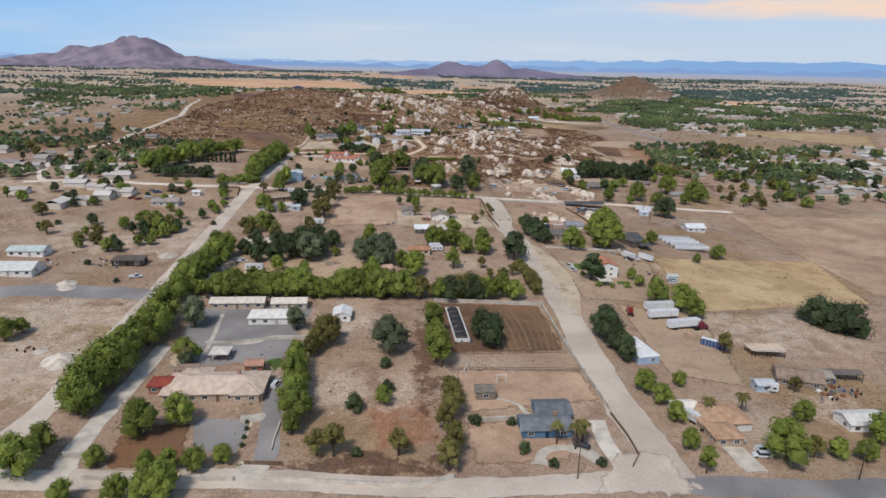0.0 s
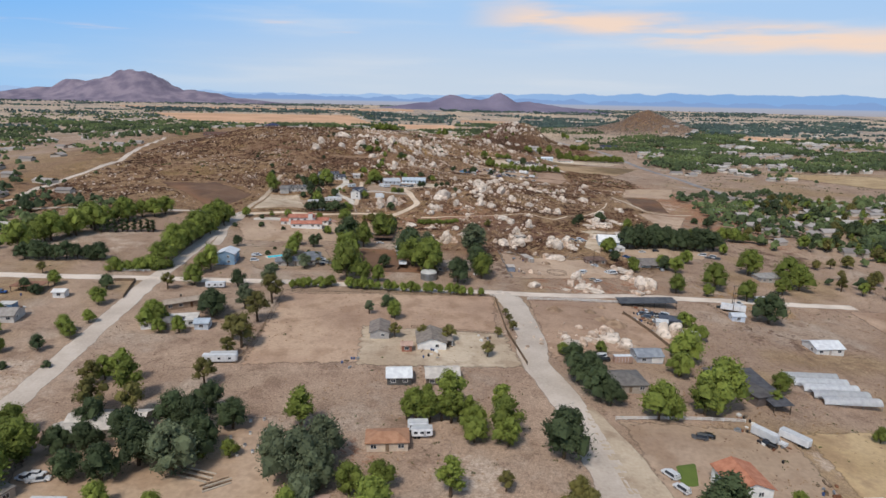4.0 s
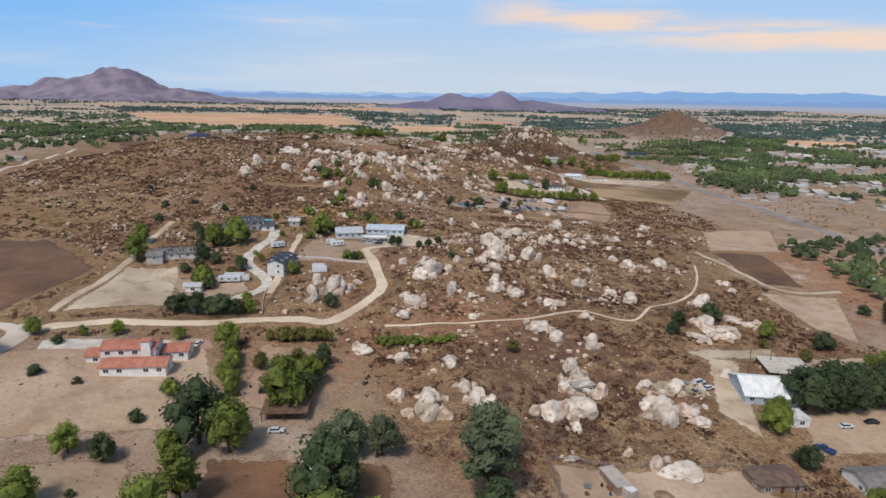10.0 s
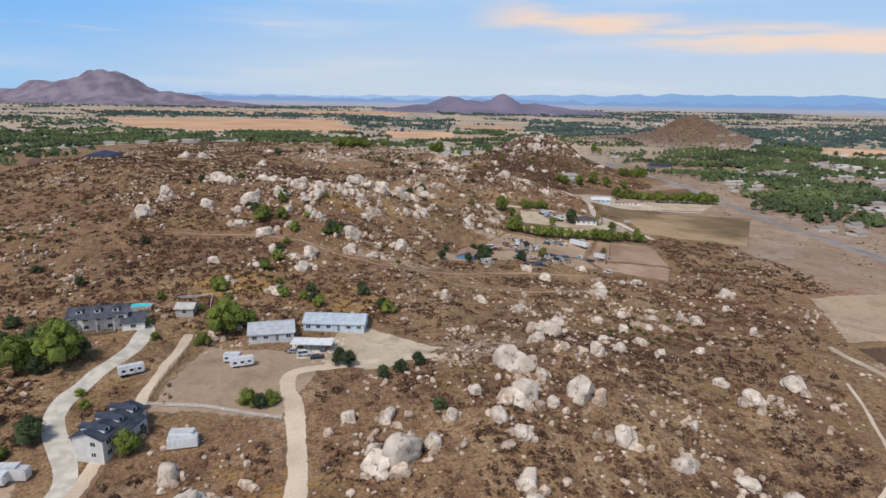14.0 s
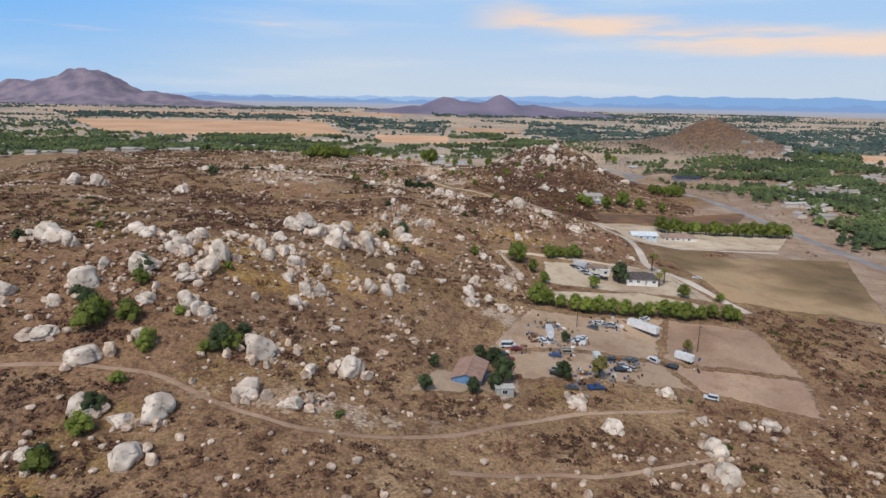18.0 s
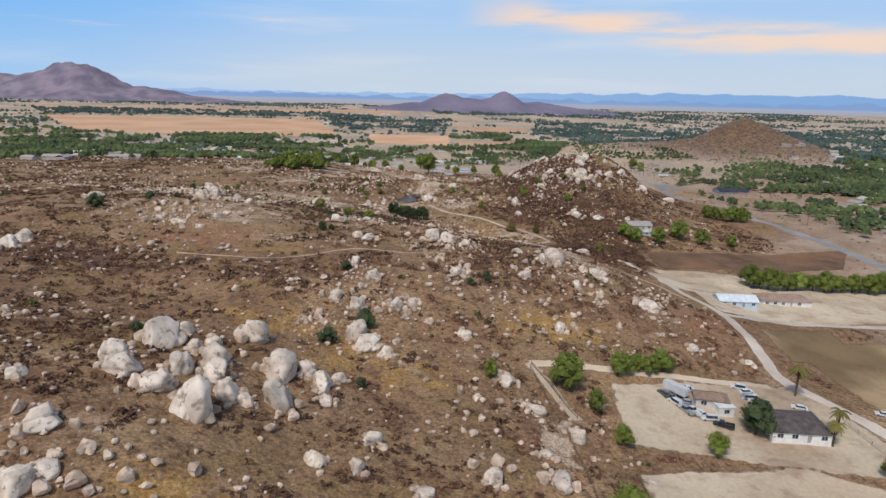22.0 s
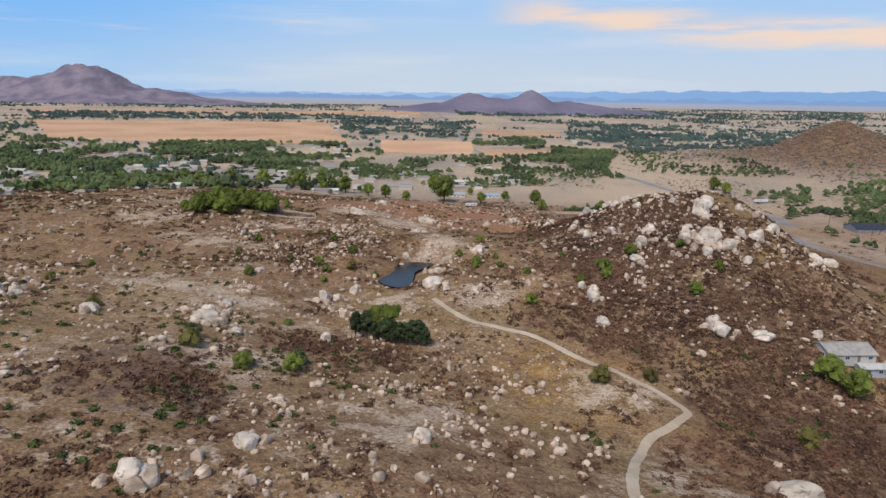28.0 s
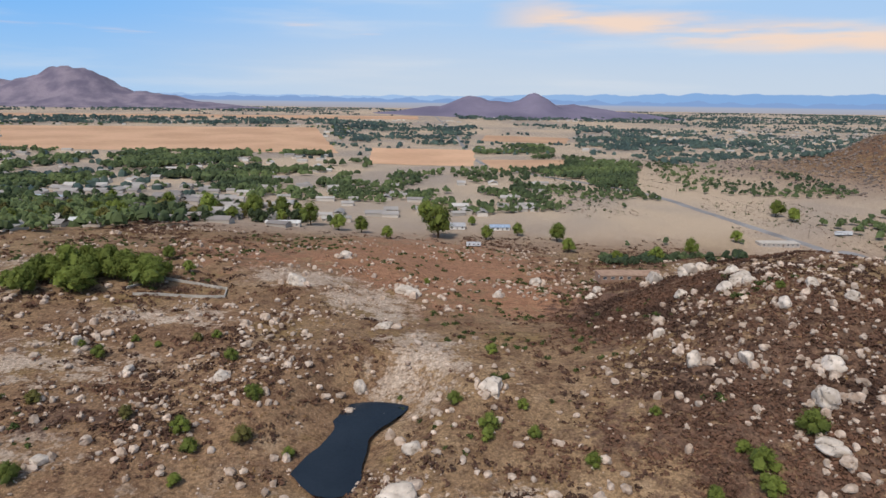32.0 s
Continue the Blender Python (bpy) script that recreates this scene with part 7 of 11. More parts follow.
# ---- trees of the middle lots ----
tree_row(-85.1, 248.9, -4.2, 245.5, 24, 8.6, 'round', 'green', 1, 2)
tree_row(18.1, 242.6, 54.7, 244.0, 9, 8.5, 'round', 'green', 0.9, 2)
for tx, ty, th in [(-66.1, 288.7, 9.0), (-57.6, 288.4, 10.8), (-51.1, 295.0, 13.0), (-36.3, 299.8, 11.2), (-67.2, 301.0, 9.2), (61.9, 295.0, 15.5), (-60.2, 394.7, 12.4), (82.7, 329.1, 11.1), (85.7, 324.5, 9.1), (78.6, 339.3, 10.6)]:
    tree(tx, ty, th, 'round', 'dark', 1)
for tx, ty, th in [(-41.3, 291.2, 14.9), (-9.2, 286.5, 14.8), (-16.2, 293.6, 10.9), (-3.3, 283.1, 9.0)]:
    tree(tx, ty, th, 'round', 'grey', 1)
for tx, ty, th in [(-54.0, 278.0, 7.6), (-41.6, 276.9, 5.6), (-81.7, 297.7, 12.3), (-90.4, 309.1, 9.9), (10.3, 270.6, 11.8), (38.0, 302.0, 8.1), (47.5, 300.3, 8.9), (98.4, 316.3, 13.1), (123.1, 324.2, 18.5), (129.1, 362.2, 13.3), (184.1, 318.5, 6.6), (-17.7, 264.8, 6.6), (-8.9, 268.5, 7.4), (-122.7, 326.6, 6.1), (-119.0, 334.2, 5.5), (-83.0, 384.6, 8.8), (-78.9, 387.6, 8.9), (-80.2, 435.8, 10.3), (154.0, 339.6, 8.5), (115.8, 320.8, 13.0)]:
    tree(tx, ty, th, 'round', 'green', 1)
for tx, ty, th in [(-11.7, 310.7, 13.0), (29.1, 279.2, 11.0), (32.5, 316.7, 14.8), (48.2, 317.1, 10.4), (25.4, 318.8, 9.1), (19.1, 314.4, 8.1), (36.6, 248.6, 8.8), (21.7, 244.6, 8.5)]:
    tree(tx, ty, th, 'tall', 'green', 1.1)
for tx, ty, th in [(-82.6, 338.1, 9.1), (-46.8, 337.4, 10.1), (-41.6, 366.0, 13.7), (50.1, 259.3, 8.8), (-41.1, 390.8, 13.3), (-74.8, 321.4, 12.1), (-62.2, 318.9, 11.3), (-39.1, 411.8, 14.3)]:
    tree(tx, ty, th, 'airy', 'olive', 1)
tree_row(61.8, 279.5, 64.2, 246.1, 8, 7.7, 'round', 'olive', 0.9, 1.5)
for tx, ty, th in [(125.5, 264.5, 3.9), (127.6, 272.1, 2.7), (-129.4, 355.9, 4.3), (-139.4, 471.5, 9.3), (-126.4, 334.9, 3.9), (-143.3, 418.9, 4.9), (12.1, 408.8, 5.4)]:
    tree(tx, ty, th, 'bush', 'dark', 1)
tree_row(-106.3, 458.1, -97.1, 570.6, 10, 11.2, 'round', 'green', 1, 1.5)
tree_row(-190.5, 482.6, -144.9, 579.8, 16, 14.5, 'round', 'green', 1, 6)
tree_row(-177.3, 465.7, -139.4, 471.5, 9, 9.8, 'round', 'dark', 1, 2)
tree_row(-146.0, 354.8, -125.1, 339.9, 4, 8.8, 'round', 'green', 1, 2)
for tx, ty, th in [(-47.6, 312.0, 11.8), (-39.9, 320.3, 10.2), (-31.2, 311.4, 9.8), (-74.4, 301.2, 8.1), (-70.6, 312.8, 9.7), (-57.6, 304.4, 11.3), (-42.3, 309.8, 11.7), (84.3, 342.8, 10.3), (80.5, 351.2, 9.6)]:
    tree(tx, ty, th, 'round', 'dark', 1)
for tx, ty, th in [(-136.7, 355.5, 6.8), (-125.8, 362.0, 6.1), (-107.8, 375.5, 5.9), (-107.3, 389.6, 5.7), (-112.2, 408.8, 8.3), (-135.8, 377.2, 5.9), (-12.3, 264.6, 7.8), (-9.3, 272.7, 8.2), (11.9, 282.6, 8.0), (4.2, 281.3, 8.6), (38.7, 308.1, 8.0), (47.5, 306.3, 11.9), (49.3, 255.5, 7.7), (103.0, 316.9, 9.3), (120.5, 348.2, 9.7), (-62.8, 266.7, 6.2), (168.3, 309.5, 5.5), (117.0, 274.4, 6.0), (117.2, 265.4, 5.7), (146.3, 330.3, 5.5), (202.4, 443.6, 12.0), (233.4, 460.2, 10.6)]:
    tree(tx, ty, th, 'round', 'green', 1)
for tx, ty, th in [(-154.7, 446.5, 6.1), (57.2, 271.7, 6.7), (45.0, 265.9, 5.8), (43.3, 280.8, 6.0), (122.7, 260.1, 4.9)]:
    tree(tx, ty, th, 'airy', 'olive', 1)
tree_row(20.0, 312.2, 38.2, 312.4, 7, 10.1, 'tall', 'green', 1.1, 1.2)
tree_row(20.9, 242.5, 38.6, 243.1, 8, 10.1, 'round', 'dark', 0.9, 2)
tree_row(-6.4, 275.5, -2.8, 294.9, 4, 12.3, 'round', 'grey', 0.9, 2)

# ---- trees of the garden lots ----
for tx, ty, th in [(-8.7, 446.9, 19.3), (-10.4, 478.3, 17.3), (0.3, 443.7, 10.9), (7.1, 443.9, 9.2), (32.3, 460.4, 19.7), (-79.2, 459.4, 13.5), (-82.2, 453.7, 10.1), (15.3, 393.7, 8.7), (-69.1, 380.4, 7.2), (61.2, 454.9, 14.4), (6.4, 535.0, 18.0), (-3.7, 514.9, 15.2)]:
    tree(tx, ty, th, 'round', 'green', 0.85)
for tx, ty, th in [(24.2, 491.9, 18.4), (60.4, 465.6, 15.0), (47.5, 446.2, 13.9), (9.7, 470.3, 7.7), (-62.4, 401.5, 10.2), (-59.4, 434.2, 8.6), (-77.0, 506.4, 6.7), (-33.2, 510.4, 7.7), (195.8, 413.5, 15.4), (-12.5, 518.6, 17.6)]:
    tree(tx, ty, th, 'round', 'dark', 1)
for tx, ty, th in [(61.7, 495.2, 22.0), (-44.4, 433.7, 11.5), (-49.1, 404.7, 11.8), (-41.9, 468.7, 9.9), (4.5, 398.7, 6.4)]:
    tree(tx, ty, th, 'tall', 'grey', 1.2)
tree_row(-35.0, 432.2, -13.4, 435.2, 8, 5.0, 'round', 'green', 1, 0.8)
tree_row(-8.9, 432.7, 58.1, 426.9, 18, 5.4, 'round', 'green', 1, 0.8)
for tx, ty, th in [(-46.7, 372.9, 10.8), (-90.0, 428.9, 8.3), (36.4, 371.5, 7.2), (15.4, 374.4, 6.3), (26.3, 374.3, 5.7), (-45.0, 358.9, 7.7), (64.4, 400.8, 3.7), (64.5, 392.5, 4.2), (64.4, 383.6, 4.7), (56.9, 375.9, 4.8), (49.9, 357.8, 6.4)]:
    tree(tx, ty, th, 'airy', 'olive', 1.1)
for tx, ty, th in [(-76.7, 380.6, 6.2), (79.2, 360.8, 5.4), (95.4, 364.0, 5.5), (166.5, 450.8, 11.0), (194.7, 463.1, 15.1), (182.8, 448.5, 7.1), (202.7, 432.7, 6.8), (232.6, 494.0, 17.0), (250.2, 481.7, 16.4), (249.0, 468.9, 15.7), (157.7, 491.0, 8.2), (179.1, 499.2, 8.5), (200.0, 510.0, 8.8), (-43.3, 513.8, 8.3), (-42.6, 492.5, 10.3), (126.9, 366.1, 6.4)]:
    tree(tx, ty, th, 'round', 'green', 1)
tree_row(173.8, 544.7, 241.9, 547.2, 13, 14.4, 'round', 'dark', 1, 1.5)
tree_row(256.7, 577.1, 280.4, 577.3, 5, 9.3, 'round', 'green', 1, 0.8)
tree_row(-107.2, 483.0, -102.9, 567.0, 13, 14.1, 'round', 'green', 1, 1.5)
tree_row(-126.6, 453.4, -98.9, 460.3, 10, 6.2, 'bush', 'green', 1, 1)
tree_row(-163.4, 525.1, -132.1, 531.5, 9, 8.4, 'spire', 'dark', 1.6, 1)
tree_row(149.8, 404.8, 143.8, 378.8, 6, 6.2, 'round', 'green', 1, 2)
for tx, ty, th in [(-9.1, 460.9, 14.7), (25.2, 475.0, 15.9), (34.3, 469.4, 17.7), (-102.2, 566.0, 13.1), (-106.2, 558.6, 13.1), (-41.9, 485.3, 8.4), (12.2, 551.0, 10.7), (-89.8, 584.6, 7.1), (154.8, 529.0, 9.5), (156.8, 484.5, 6.0), (183.9, 489.0, 10.4), (-15.1, 532.8, 7.8)]:
    tree(tx, ty, th, 'round', 'green', 1)
for tx, ty, th in [(-9.1, 492.6, 15.0), (-16.5, 508.9, 10.4)]:
    tree(tx, ty, th, 'tall', 'green', 1.2)
for tx, ty, th in [(61.7, 485.5, 12.4), (179.1, 494.8, 9.2)]:
    tree(tx, ty, th, 'round', 'dark', 1)
for tx, ty, th in [(26.5, 513.1, 12.7), (35.6, 514.2, 11.3), (-32.7, 465.8, 8.3), (63.6, 509.9, 16.3), (-28.3, 481.8, 4.8), (21.1, 513.7, 9.1)]:
    tree(tx, ty, th, 'round', 'grey', 1)
for tx, ty, th in [(-73.0, 554.2, 3.6), (-28.8, 545.1, 4.5), (-22.4, 547.4, 3.9), (-32.6, 528.5, 3.6), (-54.7, 501.9, 1.8), (-56.4, 489.8, 2.6), (-48.0, 461.2, 4.0), (-77.3, 576.3, 3.2), (-89.8, 551.9, 2.9), (-58.0, 549.1, 2.3), (-34.6, 496.9, 1.8)]:
    tree(tx, ty, th, 'bush', 'dark', 1.1)
palm(-25.4, 468.8, 6.0)
palm(-19.9, 468.7, 5.5)
tree_row(176.8, 542.0, 227.7, 542.0, 12, 12.2, 'round', 'dark', 1, 2)
tree_row(218.3, 573.2, 251.1, 575.4, 7, 7.1, 'round', 'green', 1, 1)

# ---- trees round the hill houses ----
tree_row(-52.5, 607.5, -20.8, 602.3, 6, 7.7, 'round', 'dark', 1.2, 0.8)
tree_row(-18.5, 572.7, -11.5, 541.9, 9, 6.0, 'round', 'green', 1, 1.2)
tree_row(14.6, 567.3, 11.5, 541.5, 11, 6.9, 'round', 'dark', 0.8, 0.6)
tree_row(-7.0, 582.7, 16.1, 583.2, 9, 4.9, 'round', 'olive', 1, 1)
tree_row(32.8, 582.8, 61.3, 582.2, 12, 3.2, 'bush', 'green', 1.2, 1)
for tx, ty, th in [(-19.9, 575.8, 10.0), (-60.7, 584.3, 5.5), (-71.8, 582.5, 4.1), (-38.3, 581.7, 5.1), (-28.3, 542.8, 5.5), (158.8, 534.5, 9.0), (-86.2, 667.9, 12.6), (-92.4, 690.2, 10.5), (-46.1, 637.1, 10.1), (-18.1, 538.6, 4.0)]:
    tree(tx, ty, th, 'round', 'green', 1)
for tx, ty, th in [(6.9, 560.6, 8.1), (-5.4, 561.3, 6.2), (188.2, 589.5, 4.3), (198.3, 578.4, 5.6), (82.4, 574.8, 5.3), (6.1, 554.0, 6.0)]:
    tree(tx, ty, th, 'round', 'olive', 1)
for tx, ty, th in [(-10.9, 533.1, 6.7), (12.5, 610.8, 6.4), (18.5, 670.0, 4.6), (41.0, 691.4, 5.5), (51.6, 679.8, 4.3), (62.1, 688.1, 4.4), (-35.7, 660.6, 5.8), (-51.1, 642.2, 5.4)]:
    tree(tx, ty, th, 'round', 'dark', 1)
for tx, ty, th in [(-55.8, 690.1, 12.3), (-44.8, 693.8, 14.6), (-9.6, 652.5, 6.8), (-21.9, 614.0, 5.4), (-18.7, 604.3, 6.3), (-3.6, 720.7, 12.9)]:
    tree(tx, ty, th, 'round', 'green', 1)
for tx, ty, th in [(-55.8, 669.1, 9.0), (-34.5, 657.7, 7.2), (-42.6, 633.9, 5.4), (56.7, 682.5, 4.1), (-33.6, 604.3, 3.8), (37.9, 693.6, 5.9)]:
    tree(tx, ty, th, 'round', 'dark', 1)

# ---- shrubs on the ridge ----
for tx, ty, th in [(-99.0, 732.0, 4.5), (-73.6, 720.2, 4.4), (-67.0, 752.8, 3.6), (-16.2, 757.2, 5.1), (22.6, 825.3, 6.3), (1.3, 796.5, 4.6), (-2.0, 780.8, 4.0), (50.2, 743.4, 5.0), (42.2, 759.2, 4.2), (23.4, 747.6, 4.0), (66.8, 661.6, 3.2), (-58.7, 796.4, 3.6), (-125.1, 791.2, 3.1)]:
    tree(tx, ty, th, 'bush', 'dark', 1.0)
for tx, ty, th in [(-12.1, 826.5, 7.3), (-3.0, 830.1, 5.9), (1.6, 789.5, 4.9), (-1.3, 778.2, 4.6), (3.0, 806.3, 3.2), (4.8, 821.5, 4.4), (-14.6, 754.7, 5.8), (6.9, 764.3, 2.6), (10.8, 752.0, 4.0), (21.0, 757.9, 3.2), (25.7, 744.5, 4.5), (52.2, 741.9, 5.1), (1.1, 729.1, 5.1), (-8.8, 746.0, 2.5), (-3.5, 755.6, 1.8), (18.8, 750.2, 3.3), (9.0, 835.3, 2.7), (-16.2, 736.1, 2.5)]:
    tree(tx, ty, th, 'bush', 'green', 1.0)
for tx, ty, th in [(-11.7, 830.7, 6.5), (19.4, 822.0, 3.4), (25.0, 826.1, 5.1), (4.8, 819.4, 4.0), (-5.4, 845.4, 4.7), (16.6, 861.0, 2.7), (-38.8, 897.1, 2.9)]:
    tree(tx, ty, th, 'bush', 'green', 1.0)
for tx, ty, th in [(83.2, 840.5, 4.2), (79.6, 825.0, 5.2), (104.5, 852.2, 6.7), (100.2, 855.5, 5.0), (104.9, 837.6, 8.8), (100.9, 829.8, 5.7), (93.7, 826.2, 5.3), (125.9, 842.3, 6.0), (135.0, 873.5, 4.3), (184.7, 949.9, 10.8)]:
    tree(tx, ty, th, 'round', 'dark', 1)
for tx, ty, th in [(135.2, 965.8, 11.2), (133.5, 910.8, 9.8), (143.9, 942.5, 5.9), (168.2, 940.2, 6.4), (209.2, 930.4, 6.7), (227.0, 928.7, 4.3), (141.8, 957.5, 6.2)]:
    tree(tx, ty, th, 'round', 'green', 1)
for tx, ty, th in [(138.0, 842.8, 8.6), (184.3, 874.4, 5.6)]:
    tree(tx, ty, th, 'airy', 'olive', 1)
tree_row(130.3, 911.1, 223.7, 902.4, 17, 7.3, 'round', 'green', 1, 0.8)
tree_row(151.9, 974.3, 174.5, 979.9, 6, 6.8, 'round', 'green', 1, 0.8)
tree_row(274.6, 1106.2, 377.7, 1101.8, 20, 10.5, 'round', 'green', 1, 0.8)
palm(208.2, 949.5, 8.8)
palm(211.5, 972.3, 11.3)
palm(203.2, 944.2, 8.1)
for tx, ty, th in [(76.4, 989.1, 5.6), (66.1, 976.5, 4.9), (77.0, 950.4, 2.7), (51.8, 1092.9, 3.0), (121.8, 1033.5, 2.5), (20.6, 956.6, 2.8), (-54.5, 1102.9, 6.5), (-34.9, 1117.6, 4.1)]:
    tree(tx, ty, th, 'bush', 'dark', 1.0)
for tx, ty, th in [(113.1, 967.2, 5.4)]:
    tree(tx, ty, th, 'round', 'green', 0.9)
for tx, ty, th in [(52.2, 1090.2, 3.7), (56.3, 1092.4, 2.5), (68.2, 1024.5, 3.5), (114.4, 1025.0, 2.6), (121.8, 1031.0, 2.5), (-47.6, 1223.7, 4.3), (-25.8, 1128.9, 2.8), (70.9, 1186.3, 4.3), (39.0, 1192.3, 4.4)]:
    tree(tx, ty, th, 'bush', 'dark', 1.0)
for tx, ty, th in [(164.3, 1196.9, 4.9), (180.9, 1199.1, 4.5), (57.6, 1180.3, 3.8)]:
    tree(tx, ty, th, 'bush', 'olive', 1.0)
for tx, ty, th in [(244.3, 1203.8, 9.8), (248.9, 1196.0, 10.6), (264.9, 1195.2, 12.0), (284.6, 1207.2, 13.9), (298.3, 1201.3, 10.9), (320.9, 1202.7, 8.8)]:
    tree(tx, ty, th, 'round', 'green', 1)
tree_row(347.5, 1295.9, 376.9, 1277.8, 9, 11.3, 'round', 'green', 1, 2)
tree_row(82.6, 1221.4, 110.2, 1216.4, 15, 8.6, 'tall', 'dark', 0.9, 1.0)
tree_row(85.6, 1228.3, 102.0, 1221.5, 5, 7.3, 'tall', 'green', 1, 1.5)
for tx, ty, th in [(41.5, 1184.3, 5.4), (162.9, 1194.3, 5.3), (214.7, 1167.8, 5.7), (-31.4, 1245.5, 3.7), (-4.5, 1222.6, 3.7)]:
    tree(tx, ty, th, 'bush', 'olive', 1.0)
for tx, ty, th in [(57.8, 1176.0, 4.5), (70.7, 1180.1, 5.0), (-30.4, 1272.0, 3.3), (151.6, 1252.1, 4.3), (214.3, 1243.5, 4.9), (143.9, 1290.2, 2.9), (217.6, 1268.1, 3.8), (228.4, 1254.3, 3.7), (60.4, 1223.7, 2.5)]:
    tree(tx, ty, th, 'bush', 'green', 1.0)
tree_row(-27.6, 1383.0, 16.1, 1398.3, 13, 11.7, 'round', 'green', 1, 4)
for tx, ty, th in [(60.5, 1295.3, 4.0), (64.6, 1289.3, 3.4), (133.5, 1293.6, 4.1), (132.7, 1289.5, 3.0), (143.2, 1302.2, 2.7), (126.0, 1304.6, 3.3), (74.6, 1306.8, 4.0), (86.5, 1291.2, 2.5), (64.8, 1279.3, 2.8), (186.3, 1269.3, 5.0), (185.0, 1264.2, 4.1), (198.7, 1274.1, 5.2), (184.9, 1274.5, 3.0), (154.5, 1278.2, 3.1), (175.1, 1265.7, 3.1), (23.2, 1333.3, 3.6), (63.2, 1327.4, 3.7), (29.1, 1344.1, 2.2), (53.2, 1346.7, 2.6), (139.4, 1336.5, 3.2), (121.0, 1428.4, 2.8), (33.7, 1275.2, 4.1), (173.1, 1292.1, 2.3), (220.0, 1325.0, 2.3), (15.9, 1338.2, 2.1), (36.9, 1341.6, 1.9)]:
    tree(tx, ty, th, 'bush', 'green', 1.0)
for tx, ty, th in [(75.6, 1292.9, 4.1), (46.4, 1299.1, 3.2), (20.8, 1305.9, 3.3), (47.6, 1345.4, 2.8)]:
    tree(tx, ty, th, 'bush', 'olive', 1.0)
tree_row(-17.3, 1397.3, 18.9, 1390.0, 11, 10.9, 'round', 'green', 1, 5)
tree_row(-30.0, 1373.7, -0.5, 1380.4, 8, 8.5, 'round', 'green', 1, 4)
for tx, ty, th in [(7.1, 1428.9, 6.5), (23.2, 1407.9, 5.1), (132.3, 1597.3, 24.8), (125.1, 1663.0, 18.9), (219.5, 1594.2, 14.1), (218.5, 1556.7, 9.9), (167.4, 1595.5, 10.8), (193.2, 1612.6, 10.3), (96.3, 1572.7, 9.3), (162.6, 1657.3, 7.5), (443.1, 1694.8, 15.5), (448.8, 1677.9, 13.0), (367.3, 1619.2, 9.8), (251.4, 1489.6, 9.6), (304.3, 1560.9, 11.7), (235.9, 1510.4, 8.1), (76.6, 1598.5, 12.3), (59.6, 1604.3, 12.5), (35.7, 1624.1, 17.3), (6.3, 1661.8, 16.8), (-13.7, 1650.7, 18.2), (-55.7, 1669.9, 16.0), (-90.3, 1676.3, 14.2), (-148.8, 1702.1, 11.9)]:
    tree(tx, ty, th, 'round', 'green', 1)


# ---- granite boulders ----
for bx, by, br, bt in [(145.8, 467.7, 3.26, 0.50), (94.9, 469.0, 1.77, 1.00), (117.9, 469.4, 2.34, 1.00), (91.4, 471.9, 1.62, 1.00), (149.2, 485.6, 2.50, 0.40), (104.8, 495.6, 1.20, 1.00), (104.2, 517.0, 1.53, 1.00), (92.6, 528.9, 2.01, 1.00), (134.2, 533.4, 2.71, 0.50), (48.1, 535.5, 4.92, 1.00), (123.9, 535.7, 6.20, 0.70), (86.9, 536.6, 4.22, 0.60), (68.5, 537.7, 2.52, 1.00), (96.3, 538.8, 5.17, 0.70), (131.7, 540.2, 3.21, 0.50), (64.6, 540.3, 2.90, 1.00), (50.5, 542.6, 3.44, 1.00), (126.8, 544.7, 2.39, 0.50), (40.5, 546.3, 2.62, 0.60), (61.2, 548.1, 2.68, 0.60), (101.6, 552.2, 5.61, 0.50), (123.6, 554.6, 2.26, 1.00), (101.8, 563.8, 3.02, 1.00), (58.1, 565.5, 2.95, 0.50)]:
    boulder(bx, by, br, bt)
for bx, by, br, bt in [(158.3, 565.5, 2.39, 1.00), (41.7, 574.4, 3.70, 0.40), (27.1, 577.4, 3.70, 0.40), (113.5, 581.4, 3.29, 1.00), (101.6, 585.7, 3.34, 0.60), (95.5, 592.6, 3.70, 0.50), (70.9, 602.9, 2.11, 0.55), (42.2, 603.2, 3.11, 0.55), (118.2, 604.8, 2.47, 0.55), (-4.4, 605.0, 1.66, 1.06), (173.5, 608.0, 4.94, 0.55), (94.1, 611.6, 1.27, 1.00), (105.4, 613.8, 4.02, 0.55), (46.4, 614.0, 5.01, 0.55), (108.0, 614.0, 1.73, 0.95), (4.8, 615.7, 2.62, 1.11), (44.1, 618.9, 2.01, 1.07), (72.2, 620.5, 2.20, 0.55), (91.0, 622.6, 3.31, 0.55), (64.5, 625.0, 2.70, 0.95), (84.1, 626.6, 2.60, 1.13), (2.1, 628.9, 1.94, 1.00), (12.8, 630.2, 4.54, 1.13), (115.1, 631.1, 1.28, 1.05)]:
    boulder(bx, by, br, bt)
